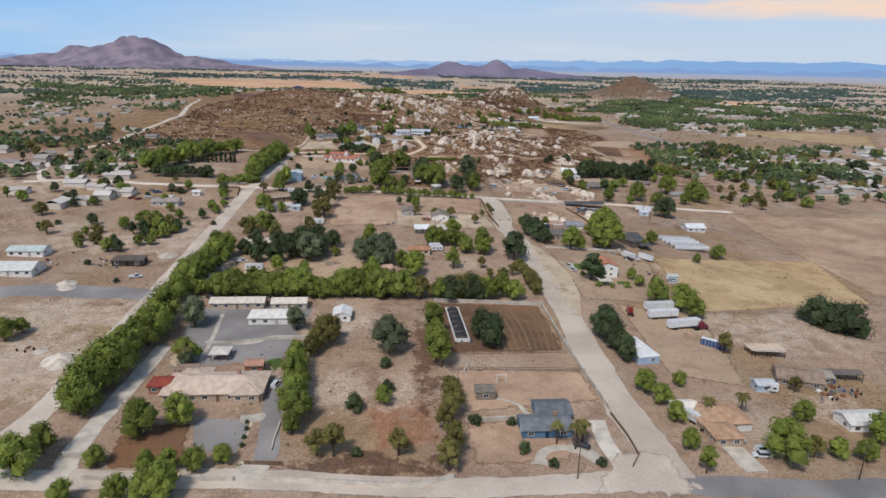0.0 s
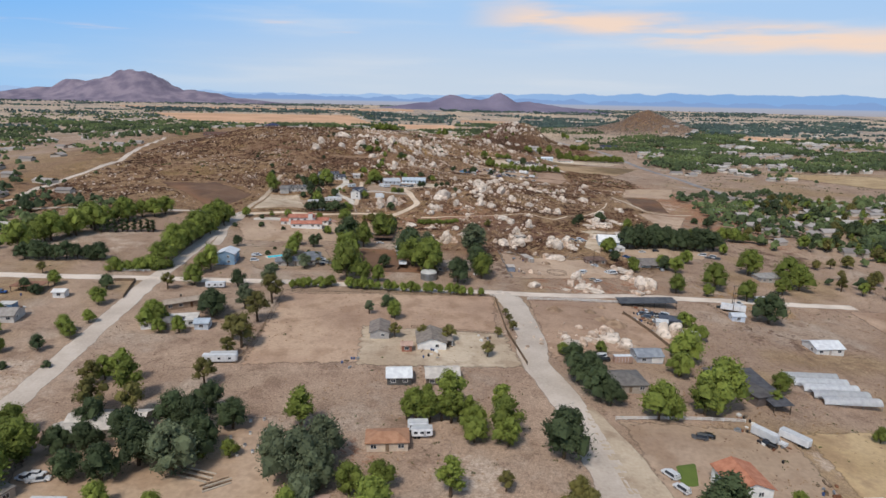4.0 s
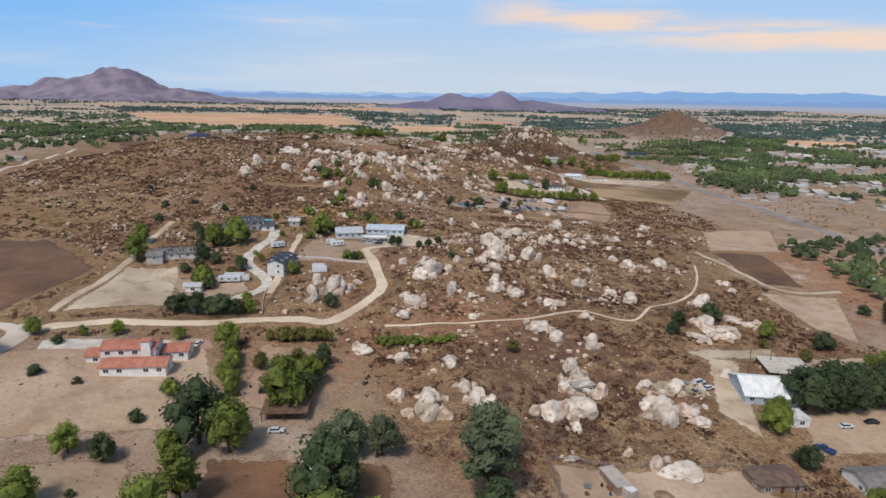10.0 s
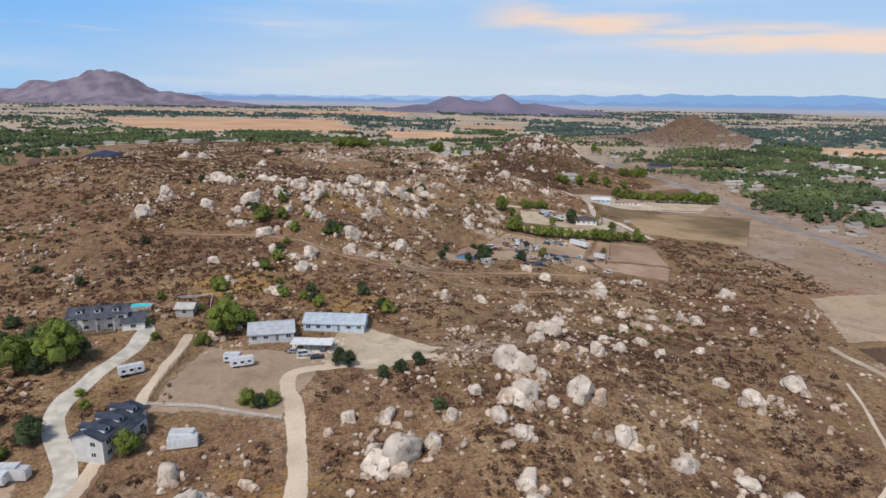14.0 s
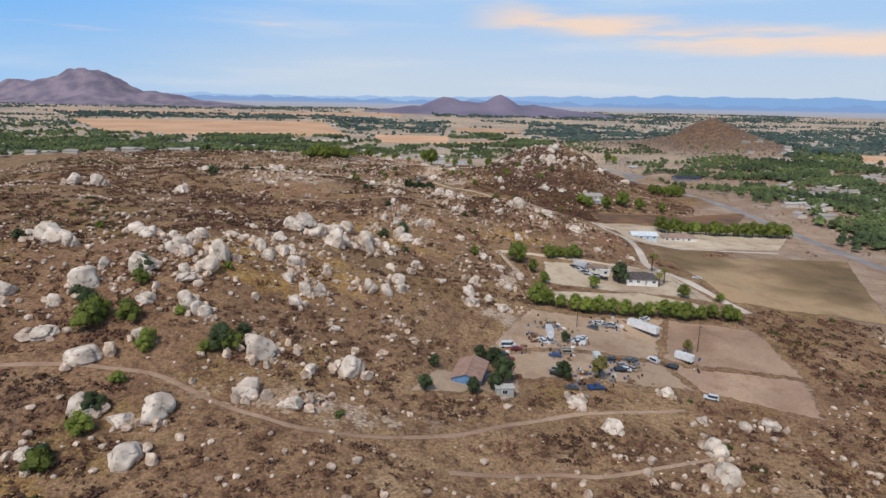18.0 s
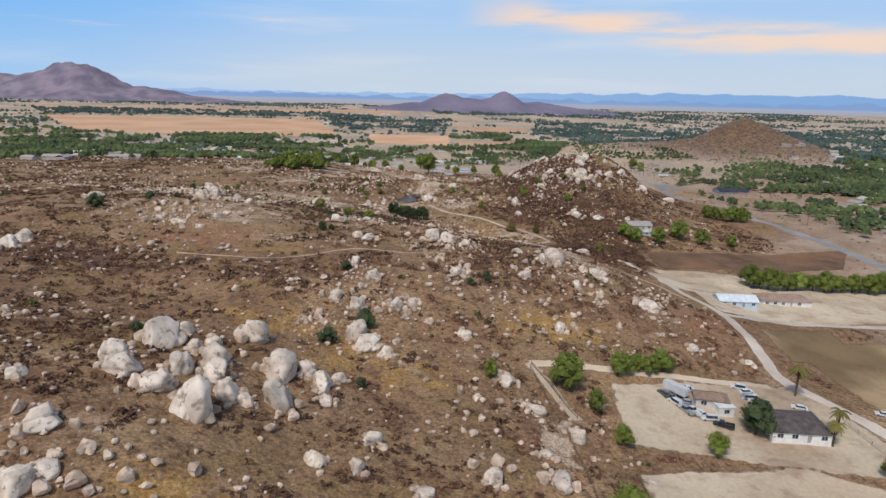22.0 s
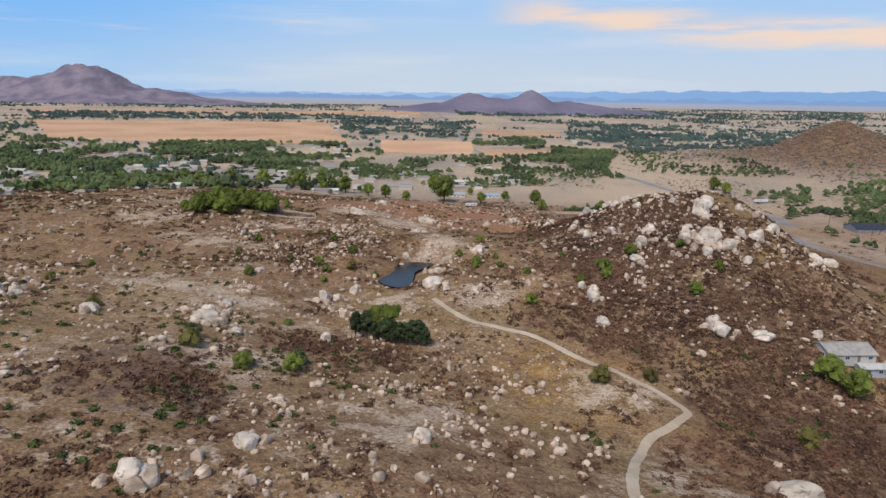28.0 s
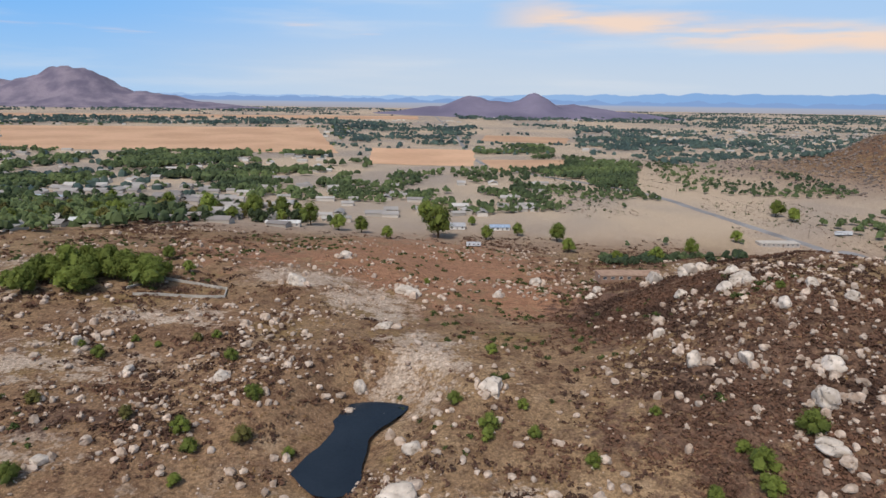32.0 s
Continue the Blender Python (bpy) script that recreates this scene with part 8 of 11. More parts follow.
for bx, by, br, bt in [(149.0, 634.3, 3.33, 1.11), (85.2, 635.0, 2.89, 0.93), (186.8, 636.8, 3.44, 0.96), (187.0, 640.9, 1.76, 0.96), (51.3, 641.2, 3.27, 1.02), (143.2, 643.1, 3.13, 0.55), (56.0, 644.9, 5.51, 1.06), (3.4, 645.9, 1.65, 0.95), (82.5, 647.3, 1.71, 1.04), (128.5, 647.3, 2.82, 0.90), (49.6, 647.9, 2.03, 0.95), (64.6, 648.7, 2.22, 1.11), (87.3, 652.3, 2.46, 1.05), (114.0, 653.3, 2.87, 1.12), (106.9, 654.5, 1.44, 1.11), (211.3, 655.8, 2.29, 0.55), (38.1, 656.9, 1.41, 1.07), (69.8, 658.3, 1.79, 1.03), (82.6, 658.9, 2.36, 1.06), (53.2, 659.9, 2.34, 0.89), (58.6, 660.1, 1.62, 0.91), (43.2, 661.8, 1.99, 1.07), (137.9, 663.4, 1.91, 0.85), (98.2, 666.8, 1.90, 0.91)]:
    boulder(bx, by, br, bt)
for bx, by, br, bt in [(214.0, 667.1, 2.82, 0.55), (91.2, 668.2, 4.56, 0.89), (77.4, 668.6, 1.89, 1.13), (108.4, 672.2, 4.10, 1.00), (165.4, 679.9, 3.54, 0.89), (98.8, 681.5, 2.02, 1.02), (195.3, 682.9, 1.71, 1.00), (91.5, 686.5, 4.54, 1.12), (160.1, 689.6, 1.94, 1.10), (89.4, 693.1, 2.12, 1.01), (190.2, 695.6, 4.94, 0.55), (121.6, 701.0, 2.44, 1.08), (102.9, 705.7, 2.24, 1.01), (132.2, 706.9, 2.28, 1.06), (150.0, 712.3, 1.88, 0.97), (129.1, 715.4, 1.89, 0.95), (108.1, 715.8, 4.21, 0.86), (167.4, 718.0, 1.94, 1.13), (147.4, 724.7, 2.47, 0.86), (204.2, 743.8, 2.15, 1.05), (148.5, 746.2, 2.13, 0.98), (121.2, 747.2, 3.17, 0.55), (162.8, 752.1, 2.40, 0.55), (170.6, 753.4, 2.00, 0.55)]:
    boulder(bx, by, br, bt)
for bx, by, br, bt in [(140.9, 753.8, 2.10, 0.96), (156.0, 754.5, 1.28, 0.86), (7.6, 754.6, 3.05, 0.55), (115.7, 754.9, 1.25, 1.10), (159.1, 755.7, 1.72, 1.12), (114.1, 756.7, 1.40, 1.05), (187.5, 760.4, 2.71, 0.91), (-13.7, 763.7, 2.13, 0.90), (169.9, 765.1, 2.15, 0.55), (76.0, 765.4, 2.59, 0.96), (155.6, 765.6, 2.44, 0.89), (109.5, 765.8, 2.96, 0.55), (78.9, 766.0, 1.45, 0.88), (183.7, 766.1, 2.18, 1.11), (156.7, 766.1, 1.53, 0.95), (132.2, 766.8, 1.81, 0.55), (73.2, 767.4, 1.45, 1.13), (160.0, 769.1, 1.56, 1.03), (94.3, 769.1, 1.49, 0.90), (92.9, 770.3, 2.40, 0.97), (173.8, 776.4, 1.97, 0.55), (212.3, 780.3, 2.05, 1.01), (-23.8, 780.8, 2.06, 0.93), (14.4, 781.0, 4.23, 0.55)]:
    boulder(bx, by, br, bt)
for bx, by, br, bt in [(-5.9, 782.3, 2.40, 0.55), (198.8, 787.9, 1.41, 1.00), (152.8, 788.4, 1.55, 0.87), (157.7, 792.6, 1.77, 0.85), (8.1, 793.7, 2.58, 0.55), (154.5, 793.8, 3.19, 0.98), (-0.1, 795.4, 2.91, 1.00), (14.8, 797.0, 3.30, 1.08), (221.3, 798.7, 3.75, 0.55), (45.0, 805.9, 3.52, 0.55), (159.2, 806.8, 3.22, 1.05), (33.6, 810.0, 3.92, 0.55), (-7.9, 814.0, 4.24, 0.55), (132.3, 814.4, 2.71, 0.93), (185.6, 821.0, 2.87, 0.55), (177.6, 822.1, 2.05, 0.55), (46.8, 822.6, 2.39, 0.55), (2.5, 823.8, 2.23, 1.00), (164.6, 824.1, 2.06, 0.55), (-22.8, 824.8, 3.70, 0.55), (57.5, 825.4, 3.95, 0.94), (-70.6, 826.8, 3.70, 1.00), (32.2, 827.1, 4.10, 1.03), (125.2, 827.3, 3.07, 0.55)]:
    boulder(bx, by, br, bt)
for bx, by, br, bt in [(54.4, 828.0, 1.83, 1.03), (29.5, 829.8, 2.03, 1.06), (34.8, 829.9, 1.82, 0.94), (37.1, 831.1, 1.38, 0.55), (34.7, 836.0, 1.42, 0.55), (15.5, 837.3, 2.46, 0.96), (-40.2, 837.7, 1.55, 0.91), (12.5, 837.9, 2.11, 1.05), (-0.5, 838.5, 2.78, 0.55), (-27.6, 838.6, 1.96, 1.10), (58.8, 838.8, 1.62, 1.11), (159.7, 838.9, 2.18, 0.87), (9.8, 839.0, 2.94, 1.13), (67.3, 841.2, 1.53, 0.94), (-43.3, 842.8, 2.77, 0.99), (-67.1, 844.0, 1.97, 1.11), (-0.7, 844.0, 1.44, 0.55), (-21.0, 845.5, 4.04, 1.03), (-25.9, 849.7, 2.05, 1.13), (7.0, 850.0, 3.03, 0.55), (-67.5, 850.0, 3.63, 1.00), (51.5, 850.6, 1.88, 0.55), (9.3, 850.7, 1.52, 0.89), (26.7, 852.2, 1.71, 1.03)]:
    boulder(bx, by, br, bt)
for bx, by, br, bt in [(-7.2, 852.6, 3.80, 0.97), (5.1, 853.2, 1.93, 0.93), (-19.8, 855.7, 2.11, 1.14), (10.7, 857.5, 2.92, 1.13), (38.0, 857.9, 2.35, 1.00), (3.5, 862.2, 2.44, 1.14), (71.9, 863.1, 1.47, 1.04), (-0.5, 864.7, 3.58, 0.91), (13.0, 865.7, 3.92, 1.05), (39.9, 866.7, 2.48, 1.07), (44.4, 869.2, 2.53, 1.06), (34.1, 870.0, 1.92, 1.02), (-38.3, 873.3, 2.91, 1.07), (40.0, 873.6, 1.52, 0.92), (-44.9, 875.5, 4.96, 0.91), (-49.4, 875.9, 2.25, 0.92), (0.4, 877.2, 2.38, 0.88), (-53.4, 877.7, 1.81, 0.85), (61.5, 880.1, 2.89, 0.97), (68.3, 881.0, 2.43, 1.09), (56.4, 881.4, 1.61, 0.55), (25.7, 881.6, 2.19, 1.13), (-7.6, 882.7, 1.84, 1.01), (33.5, 883.4, 2.39, 1.10)]:
    boulder(bx, by, br, bt)
for bx, by, br, bt in [(45.8, 884.4, 2.10, 1.08), (-16.7, 886.3, 3.89, 0.55), (73.8, 886.6, 2.00, 1.13), (0.1, 887.1, 2.88, 0.98), (21.7, 888.0, 2.91, 0.94), (28.9, 891.0, 2.52, 0.88), (35.7, 893.8, 1.75, 0.92), (101.4, 894.0, 2.50, 0.91), (72.1, 894.7, 2.79, 0.88), (-24.1, 894.7, 4.07, 0.55), (31.8, 895.3, 2.20, 0.55), (114.5, 895.3, 2.90, 0.55), (45.6, 896.0, 1.09, 1.09), (42.5, 896.6, 1.36, 0.55), (14.2, 897.1, 2.02, 1.01), (8.2, 900.7, 2.74, 0.55), (110.2, 903.1, 1.87, 0.95), (102.7, 904.5, 2.70, 1.04), (91.6, 910.7, 1.99, 0.55)]:
    boulder(bx, by, br, bt)
for bx, by, br, bt in [(106.6, 919.2, 2.16, 1.10), (121.7, 922.0, 2.74, 0.55), (11.2, 922.9, 2.21, 0.55), (102.3, 923.8, 1.48, 0.98), (111.3, 924.3, 1.25, 0.88), (108.3, 925.7, 1.77, 1.10), (123.5, 931.2, 1.33, 1.11), (121.5, 933.8, 1.89, 0.55)]:
    boulder(bx, by, br, bt)
for bx, by, br, bt in [(131.8, 942.5, 2.30, 0.95), (129.8, 946.3, 1.47, 1.02), (123.8, 952.9, 2.74, 0.55), (103.4, 956.3, 1.53, 0.93), (117.4, 964.9, 2.92, 0.55), (83.1, 971.7, 1.97, 1.14)]:
    boulder(bx, by, br, bt)
for bx, by, br, bt in [(86.8, 980.5, 1.55, 1.07), (57.5, 988.8, 1.59, 1.05), (107.8, 989.4, 2.19, 0.55), (207.5, 991.7, 1.95, 0.55), (97.2, 995.2, 1.67, 1.06), (188.7, 995.7, 1.96, 0.91), (80.2, 997.7, 1.54, 1.02), (141.9, 998.1, 2.12, 1.15), (90.8, 998.2, 1.56, 0.55), (72.8, 999.9, 2.49, 0.88), (86.5, 1001.5, 2.87, 0.99), (164.6, 1002.7, 1.39, 1.09), (91.7, 1003.9, 1.96, 0.88), (65.6, 1004.7, 2.14, 1.07), (61.5, 1004.8, 1.60, 0.90), (93.8, 1005.8, 1.10, 0.97), (84.4, 1007.2, 1.55, 0.98), (89.3, 1008.5, 1.35, 1.04), (74.2, 1010.2, 1.57, 1.14)]:
    boulder(bx, by, br, bt)
for bx, by, br, bt in [(57.9, 1010.3, 0.89, 1.07), (79.7, 1015.3, 1.40, 0.88), (49.5, 1015.4, 1.26, 0.99), (104.4, 1015.6, 0.96, 0.92), (51.8, 1015.7, 1.04, 1.08), (61.1, 1015.9, 1.51, 0.86), (78.8, 1018.0, 2.38, 0.94), (186.1, 1018.7, 1.57, 0.97), (165.4, 1020.0, 1.56, 0.55), (182.2, 1020.4, 3.69, 0.55), (76.7, 1020.6, 1.21, 1.05), (135.4, 1024.8, 0.79, 0.91), (166.1, 1027.6, 1.09, 0.96), (71.1, 1029.3, 2.05, 1.11), (157.3, 1030.7, 1.93, 0.94), (163.4, 1031.3, 1.39, 0.91), (111.0, 1033.3, 2.72, 0.87), (126.1, 1035.9, 1.12, 1.06), (109.2, 1036.6, 1.39, 1.14), (138.5, 1037.0, 2.55, 0.55), (-56.4, 1037.6, 3.34, 1.09), (97.5, 1039.1, 0.98, 0.87), (87.8, 1039.5, 0.97, 1.06), (115.2, 1039.6, 1.56, 1.08)]:
    boulder(bx, by, br, bt)
for bx, by, br, bt in [(172.1, 1040.3, 2.07, 0.55), (-105.0, 1040.5, 5.18, 1.03), (134.1, 1041.4, 1.74, 1.01), (-101.2, 1043.7, 2.91, 0.86), (169.2, 1044.3, 3.63, 0.55), (-120.1, 1045.7, 4.08, 1.10), (-58.0, 1049.3, 2.63, 1.11), (154.2, 1050.9, 1.55, 0.89), (148.7, 1051.4, 2.17, 1.15), (117.5, 1052.1, 1.22, 0.92), (152.3, 1052.5, 3.76, 1.01), (18.5, 1054.3, 1.76, 0.55), (109.0, 1061.5, 1.77, 1.06), (140.3, 1062.4, 1.97, 0.55), (95.7, 1064.3, 1.46, 1.00), (150.2, 1067.2, 1.36, 1.05), (73.7, 1071.9, 3.34, 0.55), (-130.8, 1072.2, 2.60, 0.70), (121.9, 1072.5, 1.37, 0.97), (70.0, 1074.9, 2.03, 1.05), (0.3, 1076.2, 1.97, 0.55), (118.9, 1076.5, 1.93, 0.97), (98.8, 1078.1, 1.75, 1.12), (110.9, 1080.6, 2.85, 1.12)]:
    boulder(bx, by, br, bt)
for bx, by, br, bt in [(-10.4, 1083.3, 2.55, 0.55), (104.3, 1083.7, 3.25, 0.97), (18.7, 1084.0, 1.55, 1.11), (-19.7, 1088.4, 2.08, 0.55), (4.4, 1092.4, 1.79, 0.90), (6.0, 1098.7, 1.66, 0.96), (-9.5, 1101.7, 1.67, 1.02), (-26.1, 1109.9, 1.73, 1.11), (56.3, 1113.9, 3.39, 0.60), (72.1, 1128.9, 2.95, 0.50), (15.4, 1129.7, 1.71, 0.97), (-67.7, 1131.5, 3.70, 0.60), (8.8, 1136.8, 2.19, 1.00), (191.8, 1138.9, 4.82, 0.50), (106.6, 1140.6, 2.37, 0.90), (-18.0, 1143.2, 2.90, 1.04), (-0.5, 1150.5, 2.78, 1.11), (71.4, 1158.3, 1.81, 0.55), (32.1, 1164.3, 1.52, 0.55), (-22.7, 1169.2, 2.46, 1.13), (-19.9, 1173.7, 3.76, 1.07), (128.4, 1179.1, 1.30, 0.55), (149.1, 1189.2, 1.27, 0.91), (135.9, 1191.0, 0.85, 0.99)]:
    boulder(bx, by, br, bt)
for bx, by, br, bt in [(144.1, 1192.3, 1.72, 0.91), (133.0, 1195.4, 0.87, 1.13), (137.0, 1197.1, 1.18, 0.95), (118.7, 1199.2, 0.89, 0.98), (115.7, 1199.4, 1.18, 0.55), (133.1, 1200.6, 0.90, 1.05), (47.7, 1203.1, 2.63, 0.55), (155.0, 1208.1, 1.11, 0.87), (35.4, 1210.6, 4.56, 0.55), (75.5, 1211.7, 2.03, 1.08), (204.8, 1213.6, 1.65, 1.06), (-1.9, 1214.3, 3.37, 0.55), (-35.9, 1218.8, 3.70, 1.00), (33.6, 1221.7, 2.71, 0.92), (231.0, 1221.8, 3.80, 0.55), (-30.4, 1222.9, 2.60, 0.70), (216.1, 1224.2, 4.17, 0.55), (254.0, 1225.9, 1.78, 1.02), (59.9, 1228.0, 1.19, 0.99), (215.5, 1228.3, 2.48, 1.09), (182.9, 1229.1, 1.60, 0.98), (245.1, 1229.7, 1.44, 1.04), (244.6, 1235.0, 1.29, 0.99), (175.7, 1235.7, 2.56, 0.55)]:
    boulder(bx, by, br, bt)
for bx, by, br, bt in [(36.0, 1236.2, 2.67, 0.55), (231.3, 1237.1, 1.11, 1.05), (37.4, 1239.1, 1.37, 1.12), (71.9, 1246.5, 1.31, 0.98), (168.3, 1248.2, 1.16, 0.92), (177.4, 1252.3, 2.91, 1.08), (185.9, 1252.8, 1.33, 1.02), (201.5, 1253.3, 0.93, 0.91), (177.8, 1255.2, 1.89, 1.03), (37.1, 1255.5, 1.81, 0.55), (65.7, 1256.5, 1.59, 0.90), (158.0, 1256.7, 0.82, 1.09), (67.8, 1258.1, 2.95, 1.04), (162.5, 1258.1, 0.82, 0.91), (242.5, 1259.7, 2.03, 1.00), (38.4, 1260.5, 1.61, 0.55), (174.6, 1260.9, 1.96, 1.01), (226.3, 1262.3, 2.24, 1.05), (215.3, 1262.6, 1.26, 1.03), (53.6, 1263.1, 1.10, 0.88), (72.3, 1263.2, 2.22, 0.55), (164.2, 1263.8, 1.24, 0.86), (221.4, 1264.6, 1.42, 0.89), (130.2, 1264.7, 1.98, 0.55)]:
    boulder(bx, by, br, bt)
for bx, by, br, bt in [(118.2, 1266.3, 2.00, 0.55), (-18.6, 1267.1, 1.60, 1.12), (50.8, 1267.1, 1.41, 1.02), (238.2, 1267.2, 3.55, 0.89), (207.4, 1267.3, 0.86, 0.97), (153.2, 1268.2, 1.75, 1.10), (199.8, 1268.9, 3.21, 0.55), (226.3, 1269.0, 2.03, 1.02), (113.2, 1270.0, 4.37, 0.55), (214.7, 1270.2, 1.17, 1.10), (230.8, 1270.2, 4.39, 0.93), (79.1, 1270.4, 2.33, 1.07), (81.0, 1271.6, 1.32, 0.99), (17.2, 1272.8, 1.29, 0.97), (221.6, 1274.5, 3.30, 0.55), (248.6, 1277.1, 2.17, 1.07), (257.1, 1277.6, 3.28, 0.91), (175.2, 1278.3, 1.55, 1.05), (209.8, 1278.5, 1.54, 0.89), (285.6, 1280.2, 3.70, 0.70), (205.5, 1280.4, 2.80, 1.01), (226.1, 1280.7, 2.17, 0.55), (36.1, 1281.5, 2.13, 0.55), (126.4, 1281.5, 1.09, 0.90)]:
    boulder(bx, by, br, bt)
for bx, by, br, bt in [(192.8, 1284.5, 0.96, 0.92), (51.2, 1285.8, 1.26, 0.85), (148.7, 1286.5, 1.29, 0.96), (115.6, 1288.3, 1.95, 0.90), (212.0, 1288.9, 2.27, 0.98), (41.9, 1288.9, 1.59, 0.97), (237.4, 1289.7, 2.12, 1.11), (271.5, 1292.9, 2.80, 0.92), (236.0, 1294.0, 3.66, 1.05), (50.7, 1294.4, 1.15, 0.85), (112.3, 1295.3, 1.52, 1.02), (180.1, 1295.8, 1.53, 1.03), (189.5, 1296.4, 1.02, 1.09), (26.4, 1296.8, 1.49, 1.02), (175.7, 1297.8, 1.20, 1.04), (198.5, 1300.1, 2.07, 1.11), (109.7, 1300.2, 1.74, 0.55), (203.3, 1301.7, 1.39, 1.14), (243.7, 1304.1, 5.27, 0.93), (191.8, 1304.6, 1.42, 0.55), (200.4, 1306.9, 1.43, 1.01), (188.7, 1307.9, 2.16, 1.12), (168.3, 1308.4, 1.63, 0.55), (263.1, 1308.6, 2.13, 1.00)]:
    boulder(bx, by, br, bt)
for bx, by, br, bt in [(77.6, 1308.6, 1.25, 0.93), (136.2, 1310.0, 3.40, 0.60), (230.9, 1310.7, 1.96, 0.89), (215.2, 1314.6, 1.84, 1.04), (63.7, 1316.7, 1.85, 1.05), (227.6, 1323.2, 2.05, 0.85), (100.5, 1324.4, 1.95, 1.03), (34.1, 1326.8, 1.94, 0.70), (187.2, 1327.8, 1.78, 1.09), (190.7, 1336.0, 1.74, 1.00), (253.9, 1339.2, 1.66, 1.05), (13.7, 1339.7, 2.03, 0.91), (218.9, 1340.1, 2.08, 0.95), (212.3, 1340.7, 2.18, 1.09), (218.6, 1343.2, 2.68, 1.00), (339.0, 1347.0, 7.58, 0.55), (208.7, 1352.6, 1.76, 1.05), (206.6, 1358.2, 1.81, 1.15), (105.2, 1358.4, 3.14, 0.55), (230.1, 1369.3, 2.40, 0.97), (228.7, 1399.4, 3.70, 1.00), (67.2, 1402.6, 5.76, 0.55), (215.2, 1402.8, 3.55, 1.00), (191.0, 1408.2, 1.92, 0.90)]:
    boulder(bx, by, br, bt)
for bx, by, br, bt in [(239.9, 1411.3, 2.49, 0.97), (113.0, 1411.8, 4.93, 0.55), (151.9, 1415.9, 2.24, 1.00), (196.3, 1417.7, 2.26, 1.00), (175.0, 1448.1, 2.80, 0.92), (177.0, 1453.7, 2.60, 0.80), (81.2, 1462.4, 3.81, 0.55)]:
    boulder(bx, by, br, bt)

# heaps of smaller rock round the outcrops
outcrop(59.0, 649.3, 15.8, 14, 1.9, 1)
outcrop(90.0, 673.2, 13.9, 12, 1.9, 2)
outcrop(129.0, 649.0, 12.4, 10, 1.8, 3)
outcrop(9.6, 634.2, 14.1, 12, 1.9, 4)
outcrop(53.6, 1011.9, 24.0, 22, 1.9, 5)
outcrop(15.3, 889.3, 24.0, 18, 1.9, 6)
outcrop(-70.2, 864.6, 24.0, 16, 1.9, 7)
outcrop(239.3, 1262.0, 24.0, 24, 1.9, 8)
outcrop(-67.4, 1011.1, 24.0, 12, 1.9, 9)
outcrop(101.2, 678.8, 24.0, 24, 1.8, 10)
outcrop(162.8, 674.8, 24.0, 18, 1.6, 11)
outcrop(134.4, 780.5, 24.0, 28, 1.9, 12)
outcrop(-25.8, 1055.9, 24.0, 14, 1.9, 13)
outcrop(10.3, 865.4, 17.4, 12, 1.9, 14)
outcrop(42.6, 917.9, 24.0, 16, 1.9, 15)
outcrop(-66.3, 843.9, 19.3, 16, 1.9, 16)
outcrop(-15.2, 849.1, 13.7, 10, 1.9, 17)
outcrop(37.1, 815.3, 19.9, 12, 1.9, 18)
outcrop(116.8, 940.4, 19.3, 14, 1.9, 19)
outcrop(-111.7, 1081.0, 24.0, 14, 1.9, 20)
outcrop(-29.8, 1283.1, 24.0, 14, 1.9, 21)
outcrop(149.9, 768.8, 24.0, 22, 1.6, 22)
outcrop(43.0, 940.4, 21.2, 18, 1.9, 23)
outcrop(29.7, 881.2, 9.8, 14, 1.6, 24)
outcrop(117.8, 947.3, 16.4, 18, 1.9, 25)
outcrop(65.4, 886.3, 11.6, 14, 1.4, 26)
outcrop(102.5, 1108.8, 24.0, 18, 1.9, 27)
outcrop(117.4, 900.2, 8.2, 12, 1.4, 28)
outcrop(-98.5, 1322.4, 24.0, 18, 1.9, 29)
outcrop(81.8, 1001.5, 14.8, 16, 1.7, 30)
outcrop(109.1, 1088.5, 17.2, 14, 1.9, 31)
outcrop(230.9, 1267.9, 24.0, 34, 1.9, 32)
outcrop(275.7, 1269.4, 24.0, 14, 1.9, 33)
outcrop(-12.5, 1168.4, 24.0, 20, 1.9, 34)
outcrop(-21.5, 1082.4, 24.0, 18, 1.9, 35)
outcrop(36.1, 942.1, 11.9, 16, 1.4, 36)
outcrop(61.1, 945.2, 11.6, 16, 1.5, 37)
outcrop(107.1, 1058.5, 18.1, 24, 1.7, 38)
outcrop(146.3, 1042.6, 14.5, 18, 1.6, 39)
outcrop(-18.6, 1170.5, 24.0, 24, 1.9, 40)
outcrop(-49.7, 1176.3, 21.6, 14, 1.9, 41)
outcrop(230.5, 1273.6, 24.0, 30, 1.9, 42)
outcrop(272.5, 1277.9, 22.8, 16, 1.9, 43)
outcrop(98.8, 1196.1, 21.2, 14, 1.3, 44)
outcrop(109.8, 1124.9, 15.4, 14, 1.1, 45)
outcrop(25.1, 1317.4, 24.0, 18, 1.6, 46)
outcrop(214.4, 1329.1, 20.3, 24, 1.6, 47)
outcrop(212.1, 1294.0, 14.9, 18, 1.4, 48)
outcrop(187.2, 1296.9, 18.1, 18, 1.2, 49)
outcrop(54.1, 1305.0, 21.6, 18, 1.2, 50)
outcrop(36.7, 1286.8, 15.0, 14, 1.2, 51)
outcrop(88.9, 1368.7, 24.0, 16, 1.7, 52)
outcrop(134.3, 1321.3, 10.3, 10, 1.4, 53)
outcrop(105.5, 704.4, 24.0, 24, 1.9, 54)
outcrop(-5.4, 874.8, 24.0, 24, 1.9, 55)
outcrop(84.0, 380.0, 13.4, 14, 1.9, 56)
